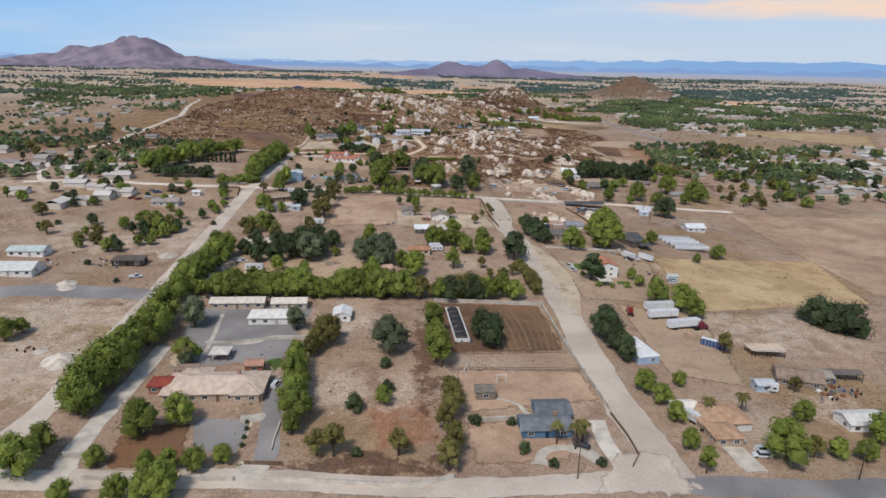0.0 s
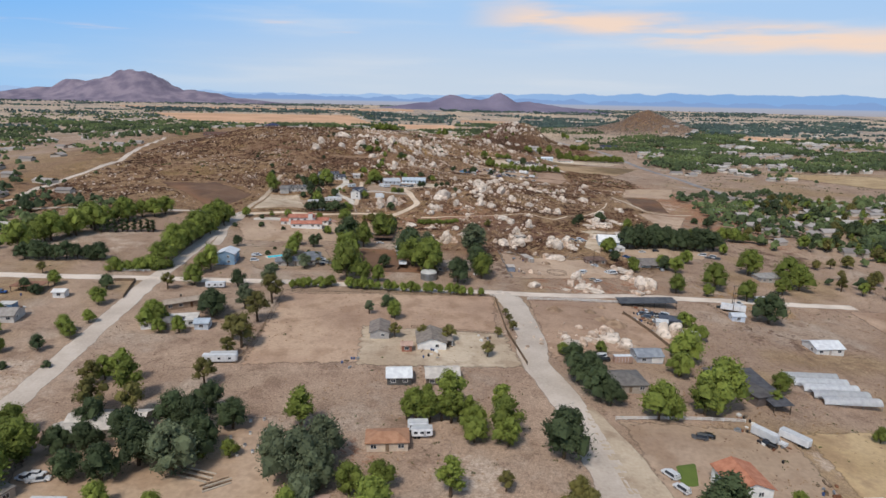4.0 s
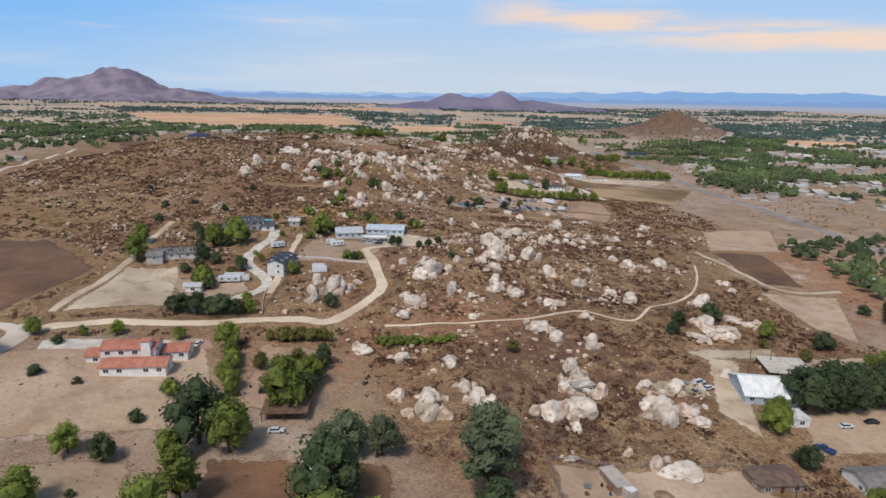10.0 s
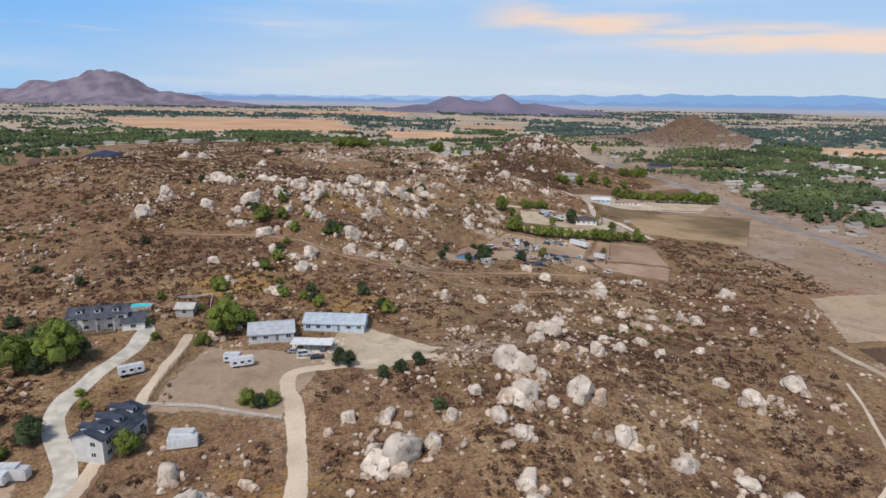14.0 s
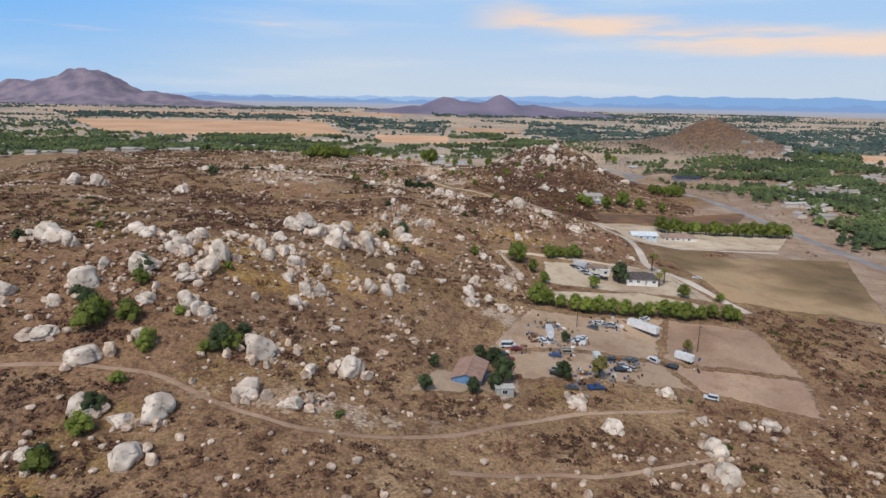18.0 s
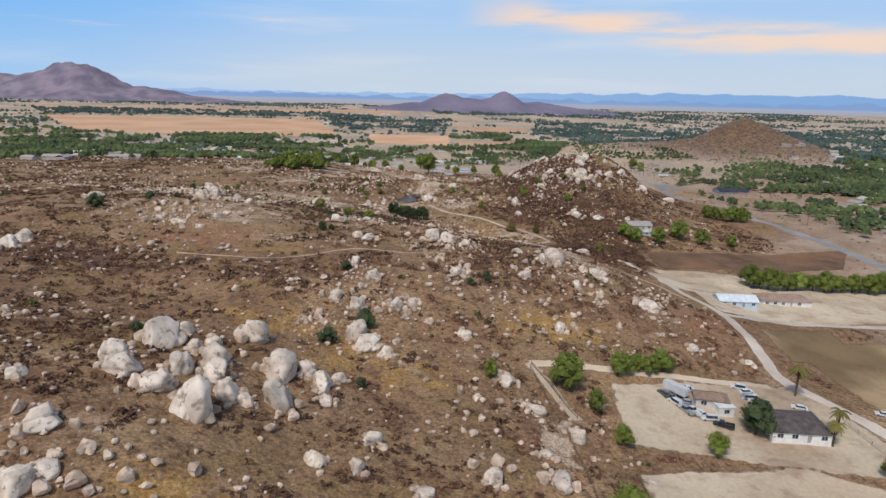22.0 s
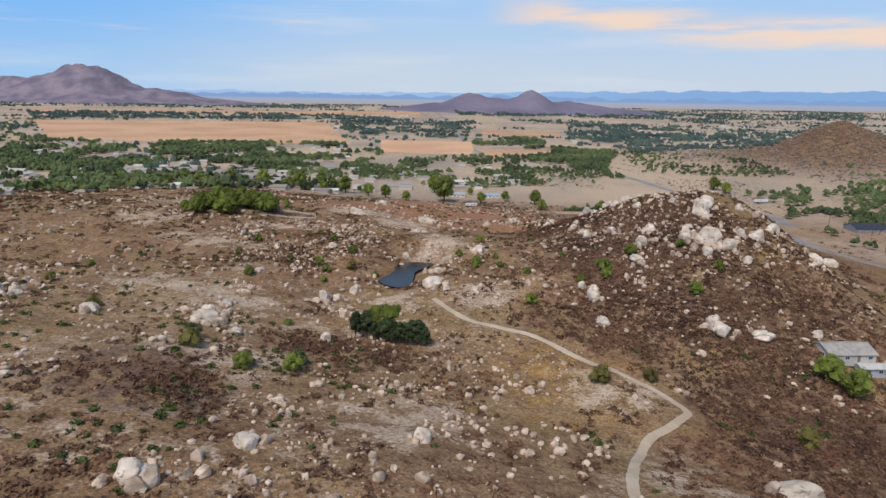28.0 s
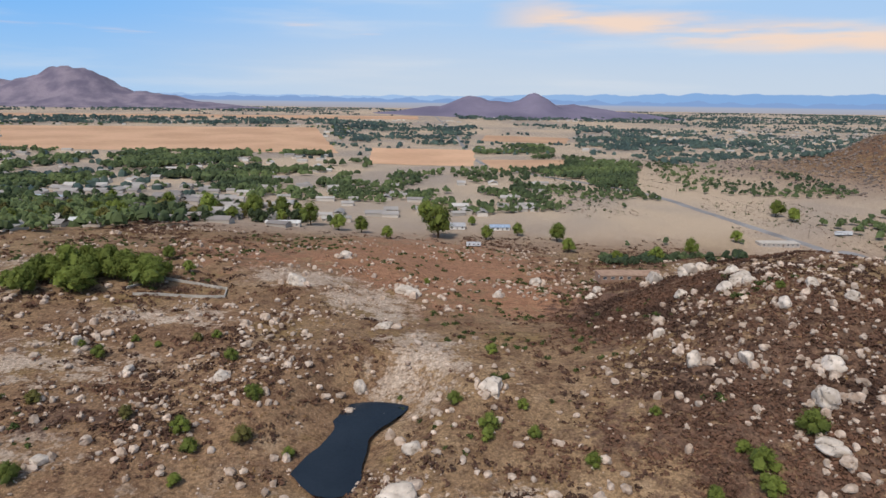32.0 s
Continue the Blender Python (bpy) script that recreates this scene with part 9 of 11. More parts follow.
outcrop(563.4, 2448.4, 24.0, 16, 1.9, 57)
outcrop(106.0, 557.6, 24.0, 18, 1.3, 58)
outcrop(70.2, 568.5, 24.0, 16, 1.2, 59)
outcrop(56.9, 650.9, 8.1, 13, 1.6, 300)
outcrop(92.5, 673.4, 9.1, 20, 1.9, 301)
outcrop(3.1, 869.3, 17.0, 18, 1.9, 302)
outcrop(32.7, 893.3, 17.6, 16, 1.9, 303)
outcrop(-46.3, 911.0, 18.5, 14, 1.9, 304)
outcrop(-62.5, 844.3, 15.3, 21, 1.9, 305)
outcrop(69.9, 614.6, 6.7, 19, 1.3, 306)
outcrop(137.9, 632.1, 7.4, 17, 1.7, 307)
outcrop(47.2, 618.2, 6.7, 15, 1.3, 308)
outcrop(134.5, 667.5, 9.0, 13, 1.9, 309)
outcrop(116.8, 699.5, 10.5, 20, 1.9, 310)
outcrop(-49.1, 876.1, 10.7, 18, 1.9, 311)
outcrop(4.3, 873.4, 11.0, 16, 1.9, 312)
outcrop(25.0, 900.5, 11.8, 14, 1.9, 313)
outcrop(-11.7, 852.3, 10.0, 21, 1.9, 314)
outcrop(36.6, 883.9, 11.1, 19, 1.9, 315)
outcrop(34.2, 830.1, 8.9, 17, 1.7, 316)
outcrop(-60.4, 1028.5, 17.0, 15, 1.9, 317)
outcrop(217.3, 1251.3, 24.0, 13, 1.9, 318)
outcrop(127.1, 755.8, 6.5, 20, 1.5, 319)
outcrop(154.5, 795.0, 8.2, 18, 1.6, 320)
outcrop(109.2, 764.2, 6.7, 16, 1.6, 321)
outcrop(161.9, 772.6, 7.3, 14, 1.4, 322)
outcrop(-37.2, 1237.1, 15.1, 21, 1.9, 323)
outcrop(-68.2, 1212.8, 14.0, 19, 1.9, 324)
outcrop(-14.0, 1089.0, 9.3, 17, 1.9, 325)
outcrop(108.2, 1077.9, 9.3, 15, 1.8, 326)
outcrop(148.3, 1052.3, 8.9, 13, 1.9, 327)
outcrop(87.4, 1002.5, 6.2, 20, 1.2, 328)
outcrop(75.3, 999.8, 5.9, 18, 1.4, 329)
outcrop(64.4, 1006.5, 6.2, 16, 1.2, 330)
outcrop(162.2, 1030.3, 8.0, 14, 1.9, 331)
outcrop(184.7, 1022.0, 7.9, 21, 1.5, 332)
outcrop(75.5, 981.4, 5.0, 19, 1.2, 333)
outcrop(109.5, 1048.2, 8.1, 17, 1.6, 334)
outcrop(231.1, 1264.7, 17.3, 15, 1.9, 335)
outcrop(60.1, 980.4, 4.9, 13, 0.9, 336)
outcrop(72.4, 1151.4, 6.3, 20, 1.5, 337)
outcrop(101.2, 1182.4, 7.6, 18, 1.5, 338)
outcrop(135.3, 1188.7, 7.9, 16, 1.9, 339)
outcrop(217.2, 1227.7, 9.6, 14, 1.8, 340)
outcrop(34.3, 1222.5, 9.1, 21, 1.9, 341)
outcrop(84.5, 1130.2, 5.6, 19, 1.1, 342)
outcrop(114.2, 1159.3, 6.7, 17, 1.6, 343)
outcrop(59.4, 1119.1, 5.1, 15, 1.0, 344)
outcrop(215.3, 1264.9, 11.1, 13, 1.9, 345)
outcrop(200.6, 1254.8, 10.6, 20, 1.9, 346)
outcrop(57.1, 1294.7, 6.1, 18, 1.4, 347)
outcrop(68.4, 1309.7, 6.9, 16, 1.3, 348)
outcrop(14.3, 1350.8, 8.3, 14, 1.9, 349)
outcrop(110.9, 1275.7, 5.5, 21, 1.1, 350)
outcrop(198.7, 1274.7, 5.5, 19, 1.3, 351)
outcrop(196.9, 1300.1, 6.5, 17, 1.2, 352)
outcrop(187.6, 1317.5, 7.3, 15, 1.7, 353)
outcrop(104.4, 1439.5, 12.6, 13, 1.9, 354)
outcrop(69.6, 1427.6, 11.9, 20, 1.9, 355)
outcrop(203.5, 1340.0, 8.4, 18, 1.6, 356)
outcrop(220.8, 1334.4, 8.0, 16, 1.9, 357)
outcrop(23.8, 1310.3, 6.7, 14, 1.3, 358)
outcrop(77.9, 1326.4, 7.9, 21, 1.8, 359)
outcrop(216.7, 1290.9, 6.1, 19, 1.2, 360)
# a tight pile of split blocks on the slope
for bx, by, br, bt in [(29.4, 949.4, 4.2, 1.05), (37.7, 925.3, 3.4, 0.85), (44.7, 919.8, 3.9, 1.20), (42.7, 944.7, 3.5, 0.95), (45.7, 936.6, 3.1, 0.80), (49.9, 928.2, 3.1, 1.05), (46.7, 967.6, 4.8, 0.85), (59.7, 932.7, 3.7, 1.20), (57.2, 947.8, 5.6, 0.95), (28.6, 928.6, 3.3, 0.80), (24.4, 933.7, 2.9, 1.05), (63.8, 951.9, 2.8, 0.85), (67.6, 946.1, 2.5, 1.20), (38.4, 933.7, 2.8, 0.95), (37.0, 948.8, 2.6, 0.80), (25.2, 959.5, 2.2, 1.05), (24.8, 906.8, 3.6, 0.5), (74.8, 981.9, 3.4, 1.20), (77.3, 976.6, 3.5, 0.80), (53.2, 928.7, 1.9, 0.95), (69.3, 939.6, 1.9, 0.80), (69.6, 915.6, 1.9, 1.05), (71.4, 952.8, 1.9, 0.85), (80.3, 924.9, 1.9, 1.20), (78.1, 915.5, 1.9, 0.95), (56.6, 958.0, 2.0, 0.95), (39.8, 955.4, 2.0, 0.80), (31.1, 960.3, 2.2, 1.05)]:
    boulder(bx, by, br, bt)


# ---- heaps of soil ----
M_SAND = surface("heaped_sand", (214, 204, 192), (188, 176, 162), 0.4, 0.95, 0.5, 8)
M_EARTH = surface("heaped_earth", (166, 140, 116), (132, 108, 88), 0.4, 0.95, 0.5, 8)


def mound(x, y, r, what):
    n = 22
    u, v = np.meshgrid(np.linspace(-1, 1, n), np.linspace(-1, 1, n))
    px, py = x + u.ravel() * r, y + v.ravel() * r
    d = np.hypot(u, v).ravel()
    z = ground_z(px, py) - 0.1 + 0.42 * r * np.clip(1 - d, 0, 1) ** 1.2 * (0.65 + 0.7 * vnoise(px, py, r * 0.4, 77))
    tagged(new("soil_heap", mesh_from("soil_heap", np.column_stack([px, py, z]), grid_tris(n, n), M_EARTH if "brown" in what else M_SAND, True)), "low heap of loose " + what + " on bare ground", "soil heap")


# ---- pool and pond ----
def pool(corners):
    """A swimming pool: pale coping round clear blue water."""
    cx, cy = np.mean(np.array(corners), axis=0)
    z = float(max(ground_z([c[0] for c in corners], [c[1] for c in corners]))) + 0.25
    e = thing("swimming_pool", cx, cy, 0, "turquoise swimming pool with a pale concrete edge", "pool", z=z)
    inner = [(x - cx, y - cy) for x, y in corners]
    bm = bmesh.new()
    add_slab(bm, [(x * 1.22, y * 1.22, 0.0) for x, y in inner], 2.2)
    part("coping", bm, M_CONC, e)
    bm = bmesh.new()
    add_slab(bm, [(x, y, 0.03) for x, y in inner], 0.02)
    part("water", bm, M_POOL, e)


def pond(outline, level):
    bm = bmesh.new()
    cx, cy = np.mean(np.array(outline), axis=0)
    ring = curve_pts([*outline, outline[0]], 1.5)[:-1]
    vs = [bm.verts.new((x + 0.8 * (vnoise(x, y, 3, 71) - 0.5), y + 0.8 * (vnoise(y, x, 3, 72) - 0.5), level)) for x, y in ring]
    mid = bm.verts.new((cx, cy, level))
    for a, b in zip(vs, vs[1:] + vs[:1]):
        bm.faces.new((a, b, mid))
    bmesh.ops.recalc_face_normals(bm, faces=bm.faces)
    me = bpy.data.meshes.new("pond_water")
    bm.to_mesh(me)
    bm.free()
    me.materials.append(M_WATER)
    tagged(new("pond_water", me), "still dark blue-grey pond water below the knoll", "water", kind="structure")
    take(ring[:, 0], ring[:, 1])
    take(np.array([cx]), np.array([cy]), 12)


pond(POND, 19.0)

# ---- walls and fences ----
fence([(-75.5, 132.2), (-57.3, 131.2), (-39.3, 130.5)], 1.5, 4, 'block')
fence([(-31.7, 130.1), (-13.3, 128.0), (0.5, 126.3), (8.8, 126.7), (15.0, 129.0)], 1.5, 4, 'block')
fence([(21.0, 153.4), (39.4, 154.0)], 1.3, 4, 'block')
fence([(17.4, 240.5), (39.4, 239.0), (63.0, 237.4), (63.4, 197.2), (65.0, 157.6)], 1.5, 4, 'block')
fence([(18.7, 193.6), (40.9, 194.2), (62.2, 194.6)], 1.0, 3, 'rail')
fence([(19.7, 182.9), (42.7, 182.5), (64.8, 181.3)], 1.3, 4, 'rail')
fence([(130.4, 234.0), (178.0, 239.8), (221.3, 244.2)], 1.3, 6, 'wire')
fence([(64.6, 155.5), (65.5, 144.1), (65.3, 135.2), (61.9, 130.6)], 1.2, 4, 'board')
fence([(-32.2, 142.0), (-32.4, 146.4), (-32.1, 155.7)], 0.6, 4, 'block')
fence([(84.0, 315.3), (105.1, 316.6), (127.7, 317.2)], 1.3, 3.5, 'white')
fence([(-36.7, 427.1), (11.9, 426.2), (62.9, 426.2)], 1.3, 4, 'rail')
fence([(63.3, 423.9), (61.5, 381.9), (63.6, 350.9)], 1.6, 4, 'board')
fence([(-37.0, 426.7), (-37.5, 380.5), (-40.4, 352.5)], 1.3, 4, 'rail')
fence([(22.3, 383.9), (40.4, 380.9), (57.4, 378.2)], 1.3, 4, 'rail')
fence([(79.1, 423.7), (103.9, 426.5), (128.5, 427.4)], 1.3, 3.5, 'white')
fence([(122.3, 411.7), (126.1, 393.1), (128.5, 371.7)], 1.5, 4, 'board')
fence([(-118.1, 438.7), (-108.6, 439.0), (-105.0, 416.4)], 1.4, 3, 'board')
fence([(-120.4, 453.2), (-107.3, 453.8)], 1.2, 3, 'white')
fence([(175.9, 433.8), (178.4, 414.1), (180.7, 402.6)], 1.2, 4, 'rail')
fence([(79.4, 510.5), (106.0, 510.9), (135.6, 512.1)], 1.5, 5, 'wire')
fence([(79.4, 510.5), (78.9, 482.6), (78.3, 458.3)], 1.5, 5, 'wire')
fence([(14.5, 569.2), (13.8, 534.2)], 1.8, 4, 'board')
fence([(19.2, 477.5), (16.9, 465.5)], 1.4, 3, 'board')
fence([(-132.3, 594.7), (-114.2, 595.0)], 1.2, 4, 'rail')
fence([(-83.3, 598.0), (-52.5, 599.0), (-16.8, 600.1)], 1.3, 4, 'rail')
fence([(15.4, 570.3), (13.4, 554.0), (11.9, 539.3)], 1.8, 3.5, 'board')
fence([(-11.0, 703.6), (-11.8, 637.8), (-13.7, 601.0)], 1.3, 4, 'rail')
fence([(-12.9, 672.2), (5.1, 669.8), (25.0, 664.7)], 1.3, 3.5, 'white')
fence([(-17.9, 635.7), (-16.3, 619.1), (-13.7, 604.0)], 1.2, 3.5, 'white')
fence([(-13.6, 736.8), (-12.5, 702.6), (-12.3, 674.6)], 1.3, 4, 'rail')
fence([(-28.2, 745.7), (-21.6, 747.4), (-15.8, 748.7), (-13.7, 738.1)], 1.2, 3.5, 'white')
fence([(126.5, 973.5), (129.8, 945.8), (128.9, 907.3)], 1.5, 4, 'rail')
fence([(215.2, 955.4), (216.4, 914.8), (221.2, 893.8)], 1.3, 5, 'wire')
fence([(127.2, 975.7), (131.0, 965.3), (135.0, 952.6)], 1.3, 4, 'rail')
fence([(142.3, 929.0), (140.9, 908.9)], 1.3, 4, 'rail')
fence([(-63.0, 202.8), (-53.8, 205.2), (-44.1, 206.8), (-28.0, 207.3)], 1.0, 4, 'block')
fence([(-78.9, 140.5), (-84.2, 141.1)], 1.5, 3, 'block')
fence([(-38.0, 136.7), (-28.3, 136.0)], 1.3, 3, 'board')
fence([(-84.9, 141.6), (-78.9, 141.2)], 1.3, 3, 'board')
fence([(9.6, 1382.4), (17.2, 1397.1), (43.5, 1390.3), (44.9, 1382.5), (13.6, 1378.0)], 1.0, 4, 'block')
fence([(112.3, 473.9), (111.6, 476.7), (109.5, 478.7), (106.8, 479.4), (104.0, 478.7), (102.0, 476.6), (101.3, 473.9), (102.0, 471.1), (104.1, 469.1), (106.8, 468.4), (109.6, 469.1), (111.6, 471.2), (112.3, 473.9)], 1.3, 2.5, "rail")
mound(-138.0, 254.9, 4.3, 'pale sand')
mound(-109.1, 189.8, 4.4, 'grey gravel')
mound(-110.6, 239.3, 2.3, 'brown dirt')
mound(-119.5, 198.7, 2.7, 'pale sand')
mound(132.3, 404.0, 2.7, 'brown dirt')
mound(-31.1, 623.7, 2.0, 'brown dirt')
mound(146.2, 927.8, 1.7, 'pale sand')

# ---- parked vehicles ----
car(-36.9, 175.0, 78, 'suv', 'white')
car(51.3, 140.1, 150, 'sedan', 'black')
car(96.1, 142.2, 110, 'suv', 'white')
car(99.6, 134.9, 170, 'suv', 'white')
car(137.8, 273.4, 10, 'suv', 'silver')
car(137.9, 175.9, 130, 'suv', 'white')
car(-74.6, 291.6, 0, 'sedan', 'white')
car(-115.0, 268.1, 20, 'pickup', 'white')
car(-75.7, 245.6, 0, 'sedan', 'black')
car(-76.3, 290.0, 160, 'pickup', 'white')
car(-58.3, 265.7, 0, 'pickup', 'black')
car(89.1, 287.8, 115, 'suv', 'white')
car(89.8, 282.0, 115, 'suv', 'white')
car(109.8, 307.4, 150, 'sedan', 'black')
car(106.8, 306.2, 160, 'suv', 'grey')
car(94.3, 360.0, 10, 'suv', 'white')
car(-158.9, 405.2, 0, 'sedan', 'white')
car(-162.4, 422.0, 0, 'sedan', 'grey')
car(194.1, 437.8, 0, 'pickup', 'white')
car(94.4, 360.7, 175, 'suv', 'white')
car(94.1, 357.6, 175, 'pickup', 'black')
car(-62.6, 487.5, 10, 'sedan', 'white')
car(-60.7, 476.4, 5, 'suv', 'white')
car(-24.8, 480.3, 150, 'suv', 'white')
car(-21.6, 475.6, 150, 'suv', 'silver')
car(-24.5, 472.7, 150, 'sedan', 'black')
car(123.1, 477.2, 150, 'sedan', 'white')
car(137.5, 476.3, 10, 'sedan', 'white')
car(124.3, 462.8, 0, 'sedan', 'tan')
car(221.8, 531.0, 150, 'van', 'white')
car(223.7, 526.0, 150, 'sedan', 'grey')
car(-61.8, 486.0, 25, 'pickup', 'white')
car(-24.1, 477.2, 15, 'suv', 'white')
car(-23.5, 479.8, 15, 'sedan', 'white')
car(6.3, 524.3, 0, 'sedan', 'white')
car(134.3, 490.7, 130, 'sedan', 'white')
car(139.7, 474.8, 10, 'van', 'white')
car(177.1, 493.4, 80, 'suv', 'silver')
car(165.2, 520.5, 120, 'pickup', 'blue')
car(180.4, 532.1, 0, 'sedan', 'white')
car(190.3, 533.8, 0, 'sedan', 'black')
car(145.5, 558.9, 20, 'suv', 'white')
car(147.0, 555.2, 20, 'sedan', 'white')
car(140.2, 552.1, 0, 'pickup', 'tan')
car(139.0, 557.8, 15, 'sedan', 'silver')
car(301.6, 650.9, 0, 'van', 'blue')
car(59.3, 464.5, 90, 'sedan', 'grey')
car(25.5, 703.9, 10, 'suv', 'white')
car(30.1, 700.6, 10, 'sedan', 'black')
car(22.0, 706.2, 10, 'sedan', 'silver')
car(-37.6, 730.9, 0, 'sedan', 'white')
car(31.6, 708.1, 80, 'suv', 'grey')
car(126.0, 871.4, 115, 'sedan', 'white')
car(129.0, 873.1, 100, 'sedan', 'white')
car(111.4, 865.3, 0, 'van', 'white')
car(114.5, 863.5, 0, 'sedan', 'red')
car(110.2, 856.5, 0, 'sedan', 'red')
car(108.5, 859.3, 0, 'suv', 'black')
car(127.2, 858.0, 160, 'sedan', 'blue')
car(133.0, 863.1, 0, 'suv', 'tan')
car(140.4, 876.8, 140, 'sedan', 'silver')
car(142.8, 878.2, 120, 'sedan', 'white')
car(166.2, 864.6, 115, 'suv', 'white')
car(171.4, 860.4, 140, 'sedan', 'black')
car(174.4, 837.6, 150, 'suv', 'white')
car(124.0, 846.2, 150, 'suv', 'tan')
car(123.9, 843.9, 160, 'sedan', 'black')
car(126.8, 836.5, 170, 'sedan', 'grey')
car(135.1, 837.3, 0, 'pickup', 'blue')
car(179.5, 904.6, 160, 'sedan', 'white')
car(156.3, 898.6, 150, 'sedan', 'white')
car(158.4, 896.3, 160, 'sedan', 'silver')
car(161.9, 896.5, 0, 'pickup', 'white')
car(152.6, 893.2, 150, 'suv', 'grey')
car(155.8, 862.7, 150, 'sedan', 'grey')
car(151.1, 857.0, 0, 'sedan', 'silver')
car(150.9, 853.3, 160, 'sedan', 'white')
car(154.4, 855.6, 120, 'sedan', 'tan')
car(147.1, 859.1, 0, 'sedan', 'black')
car(173.5, 968.8, 0, 'pickup', 'white')
car(178.7, 966.5, 160, 'suv', 'white')
car(193.4, 973.9, 150, 'suv', 'white')
car(206.3, 962.9, 150, 'sedan', 'white')
car(170.7, 962.8, 150, 'sedan', 'silver')
car(231.5, 960.5, 150, 'sedan', 'white')
car(167.1, 965.7, 110, 'sedan', 'grey')
car(193.5, 967.8, 170, 'suv', 'white')
car(194.1, 965.1, 170, 'sedan', 'white')
car(170.9, 958.5, 110, 'pickup', 'white')
car(278.1, 1103.7, 10, 'sedan', 'black')
car(254.4, 1205.0, 0, 'pickup', 'blue')
trailer(114.5, 236.6, 4, 13, kind='box')
trailer(112.6, 228.1, 6, 13, kind='box')
trailer(117.0, 218.5, 10, 14, kind='box')
trailer(185.0, 426.5, -32, 11.5, kind='box')
trailer(174.5, 894.2, -58, 14, kind='box')
trailer(-65.0, 278.4, -4, 8.5, kind='camper')
trailer(-45.3, 355.6, 0, 9.5, kind='camper')
trailer(128.4, 307.9, 118, 8, kind='camper')
trailer(137.6, 306.9, 118, 9, kind='camper')
trailer(138.5, 275.7, 0, 5.5, kind='camper')
trailer(22.2, 308.4, 0, 6, kind='camper')
trailer(23.2, 305.1, 0, 6, kind='camper')
trailer(-69.1, 431.8, 0, 9, kind='camper')
trailer(-46.2, 354.0, 0, 12, kind='camper')
trailer(-34.5, 645.5, 0, 9, kind='camper')
trailer(-49.3, 632.1, 30, 6, kind='camper')
trailer(315.1, 685.6, 0, 12, kind='camper')
trailer(-36.2, 642.8, 2, 10, kind='camper')
trailer(-22.6, 688.9, 30, 7, kind='camper')
trailer(7.8, 695.1, 20, 7, kind='camper')
trailer(2.4, 656.6, 0, 6, kind='camper')
trailer(-49.8, 632.8, 10, 7, kind='camper')
trailer(179.0, 866.3, 130, 7, kind='camper')
trailer(169.7, 967.6, 118, 8, kind='camper')
trailer(87.7, 153.1, 120, 8, kind='camper')
trailer(123.1, 169.8, -30, 6, kind='camper')
trailer(4.2, 698.0, 0, 5, kind='camper')
trailer(130.8, 879.8, 82, 8, kind='container', col=(226, 228, 230))
trailer(141.8, 855.4, 86, 7, kind='container', col=(222, 224, 222))
trailer(-53.3, 266.3, 72, 6.5, kind='container', col=(176, 156, 138))
trailer(-45.9, 266.5, 72, 6.5, kind='container', col=(182, 164, 146))
trailer(210.3, 445.2, 0, 6, kind='container', col=(120, 140, 170))
trailer(96.4, 500.2, -62, 7, kind='container', col=(196, 188, 178))
trailer(-30.8, 645.1, 0, 6, kind='container', col=(214, 212, 208))
trailer(101.8, 357.6, 0, 7, kind='container', col=(186, 156, 140))
truck_cab(99.7, 231.6, 80, (150, 44, 40))
truck_cab(124.4, 218.1, 10, (120, 40, 60))
trailer(121.3, 202.2, -40, 9, kind='container', col=(72, 92, 136))
trailer(155.5, 1565.9, 0, 10, kind='camper')
trailer(466.1, 1635.9, 0, 14, kind='box')
trailer(73.9, 1629.4, 0, 9, kind='camper')
timber_stack(-35.8, 288.6, -22, 5, 9.0)
timber_stack(-28.2, 285.0, 28, 4, 7.0)
hive(-31.4, 314.8, 0)
hive(-26.9, 314.6, 23)
hive(-23.1, 315.3, 46)
hive(-25.6, 308.3, 9)
hive(-21.8, 309.4, 32)
hive(-25.8, 302.4, 55)
hive(-21.9, 301.5, 18)
hive(-26.8, 298.0, 41)
hive(-23.0, 299.3, 4)
hive(-30.6, 306.5, 27)
hive(-20.3, 303.0, 50)
hive(-30.4, 299.6, 13)

# ---- yard details of the southern and middle lots ----
water_tank(33.0, 452.5, 4.2, 3.6)
vault_tent(176.6, 333.6, -8, 20, 4.6)
vault_tent(176.0, 338.3, -8, 20, 4.6)
vault_tent(175.3, 343.0, -8, 20, 4.6)
vault_tent(174.7, 347.7, -8, 20, 4.6)
vault_tent(174.0, 352.4, -8, 20, 4.6)
seed_bed(24.9, 218.6, 2, 30.9, 5.5)
play_frame(35.0, 175.4, 10)
play_frame(23.9, 181.0, 70)
boat(-70.2, 432.1, 175, 7)
house(146.1, 338.9, -94, 28.8, 6.0, roof='shed', wall=(86, 82, 80), cover=(96, 96, 100), open_sides=True, label='long dark slatted shade roof on posts', name='shade_structure', category='shelter')
house(140.8, 402.0, -20, 9, 6, roof='shed', wall=(90, 88, 90), cover=(92, 98, 110), label='small dark-roofed shed in the scrap yard', name='shed', category='shed')
house(135.4, 398.6, -20, 5, 4, roof='flat', wall=(210, 208, 204), cover=(226, 226, 224), label='small white-roofed hut in the scrap yard', name='hut', category='hut')
house(142.3, 385.4, -10, 6, 5, roof='gable', wall=(226, 228, 230), cover=(232, 234, 236), label='small white shed beside the vegetable rows', name='shed', category='shed')
house(180.8, 415.6, -8, 6, 5, roof='gable', wall=(206, 216, 228), cover=(220, 226, 232), label='small pale blue metal shed beside the road', name='shed', category='shed')
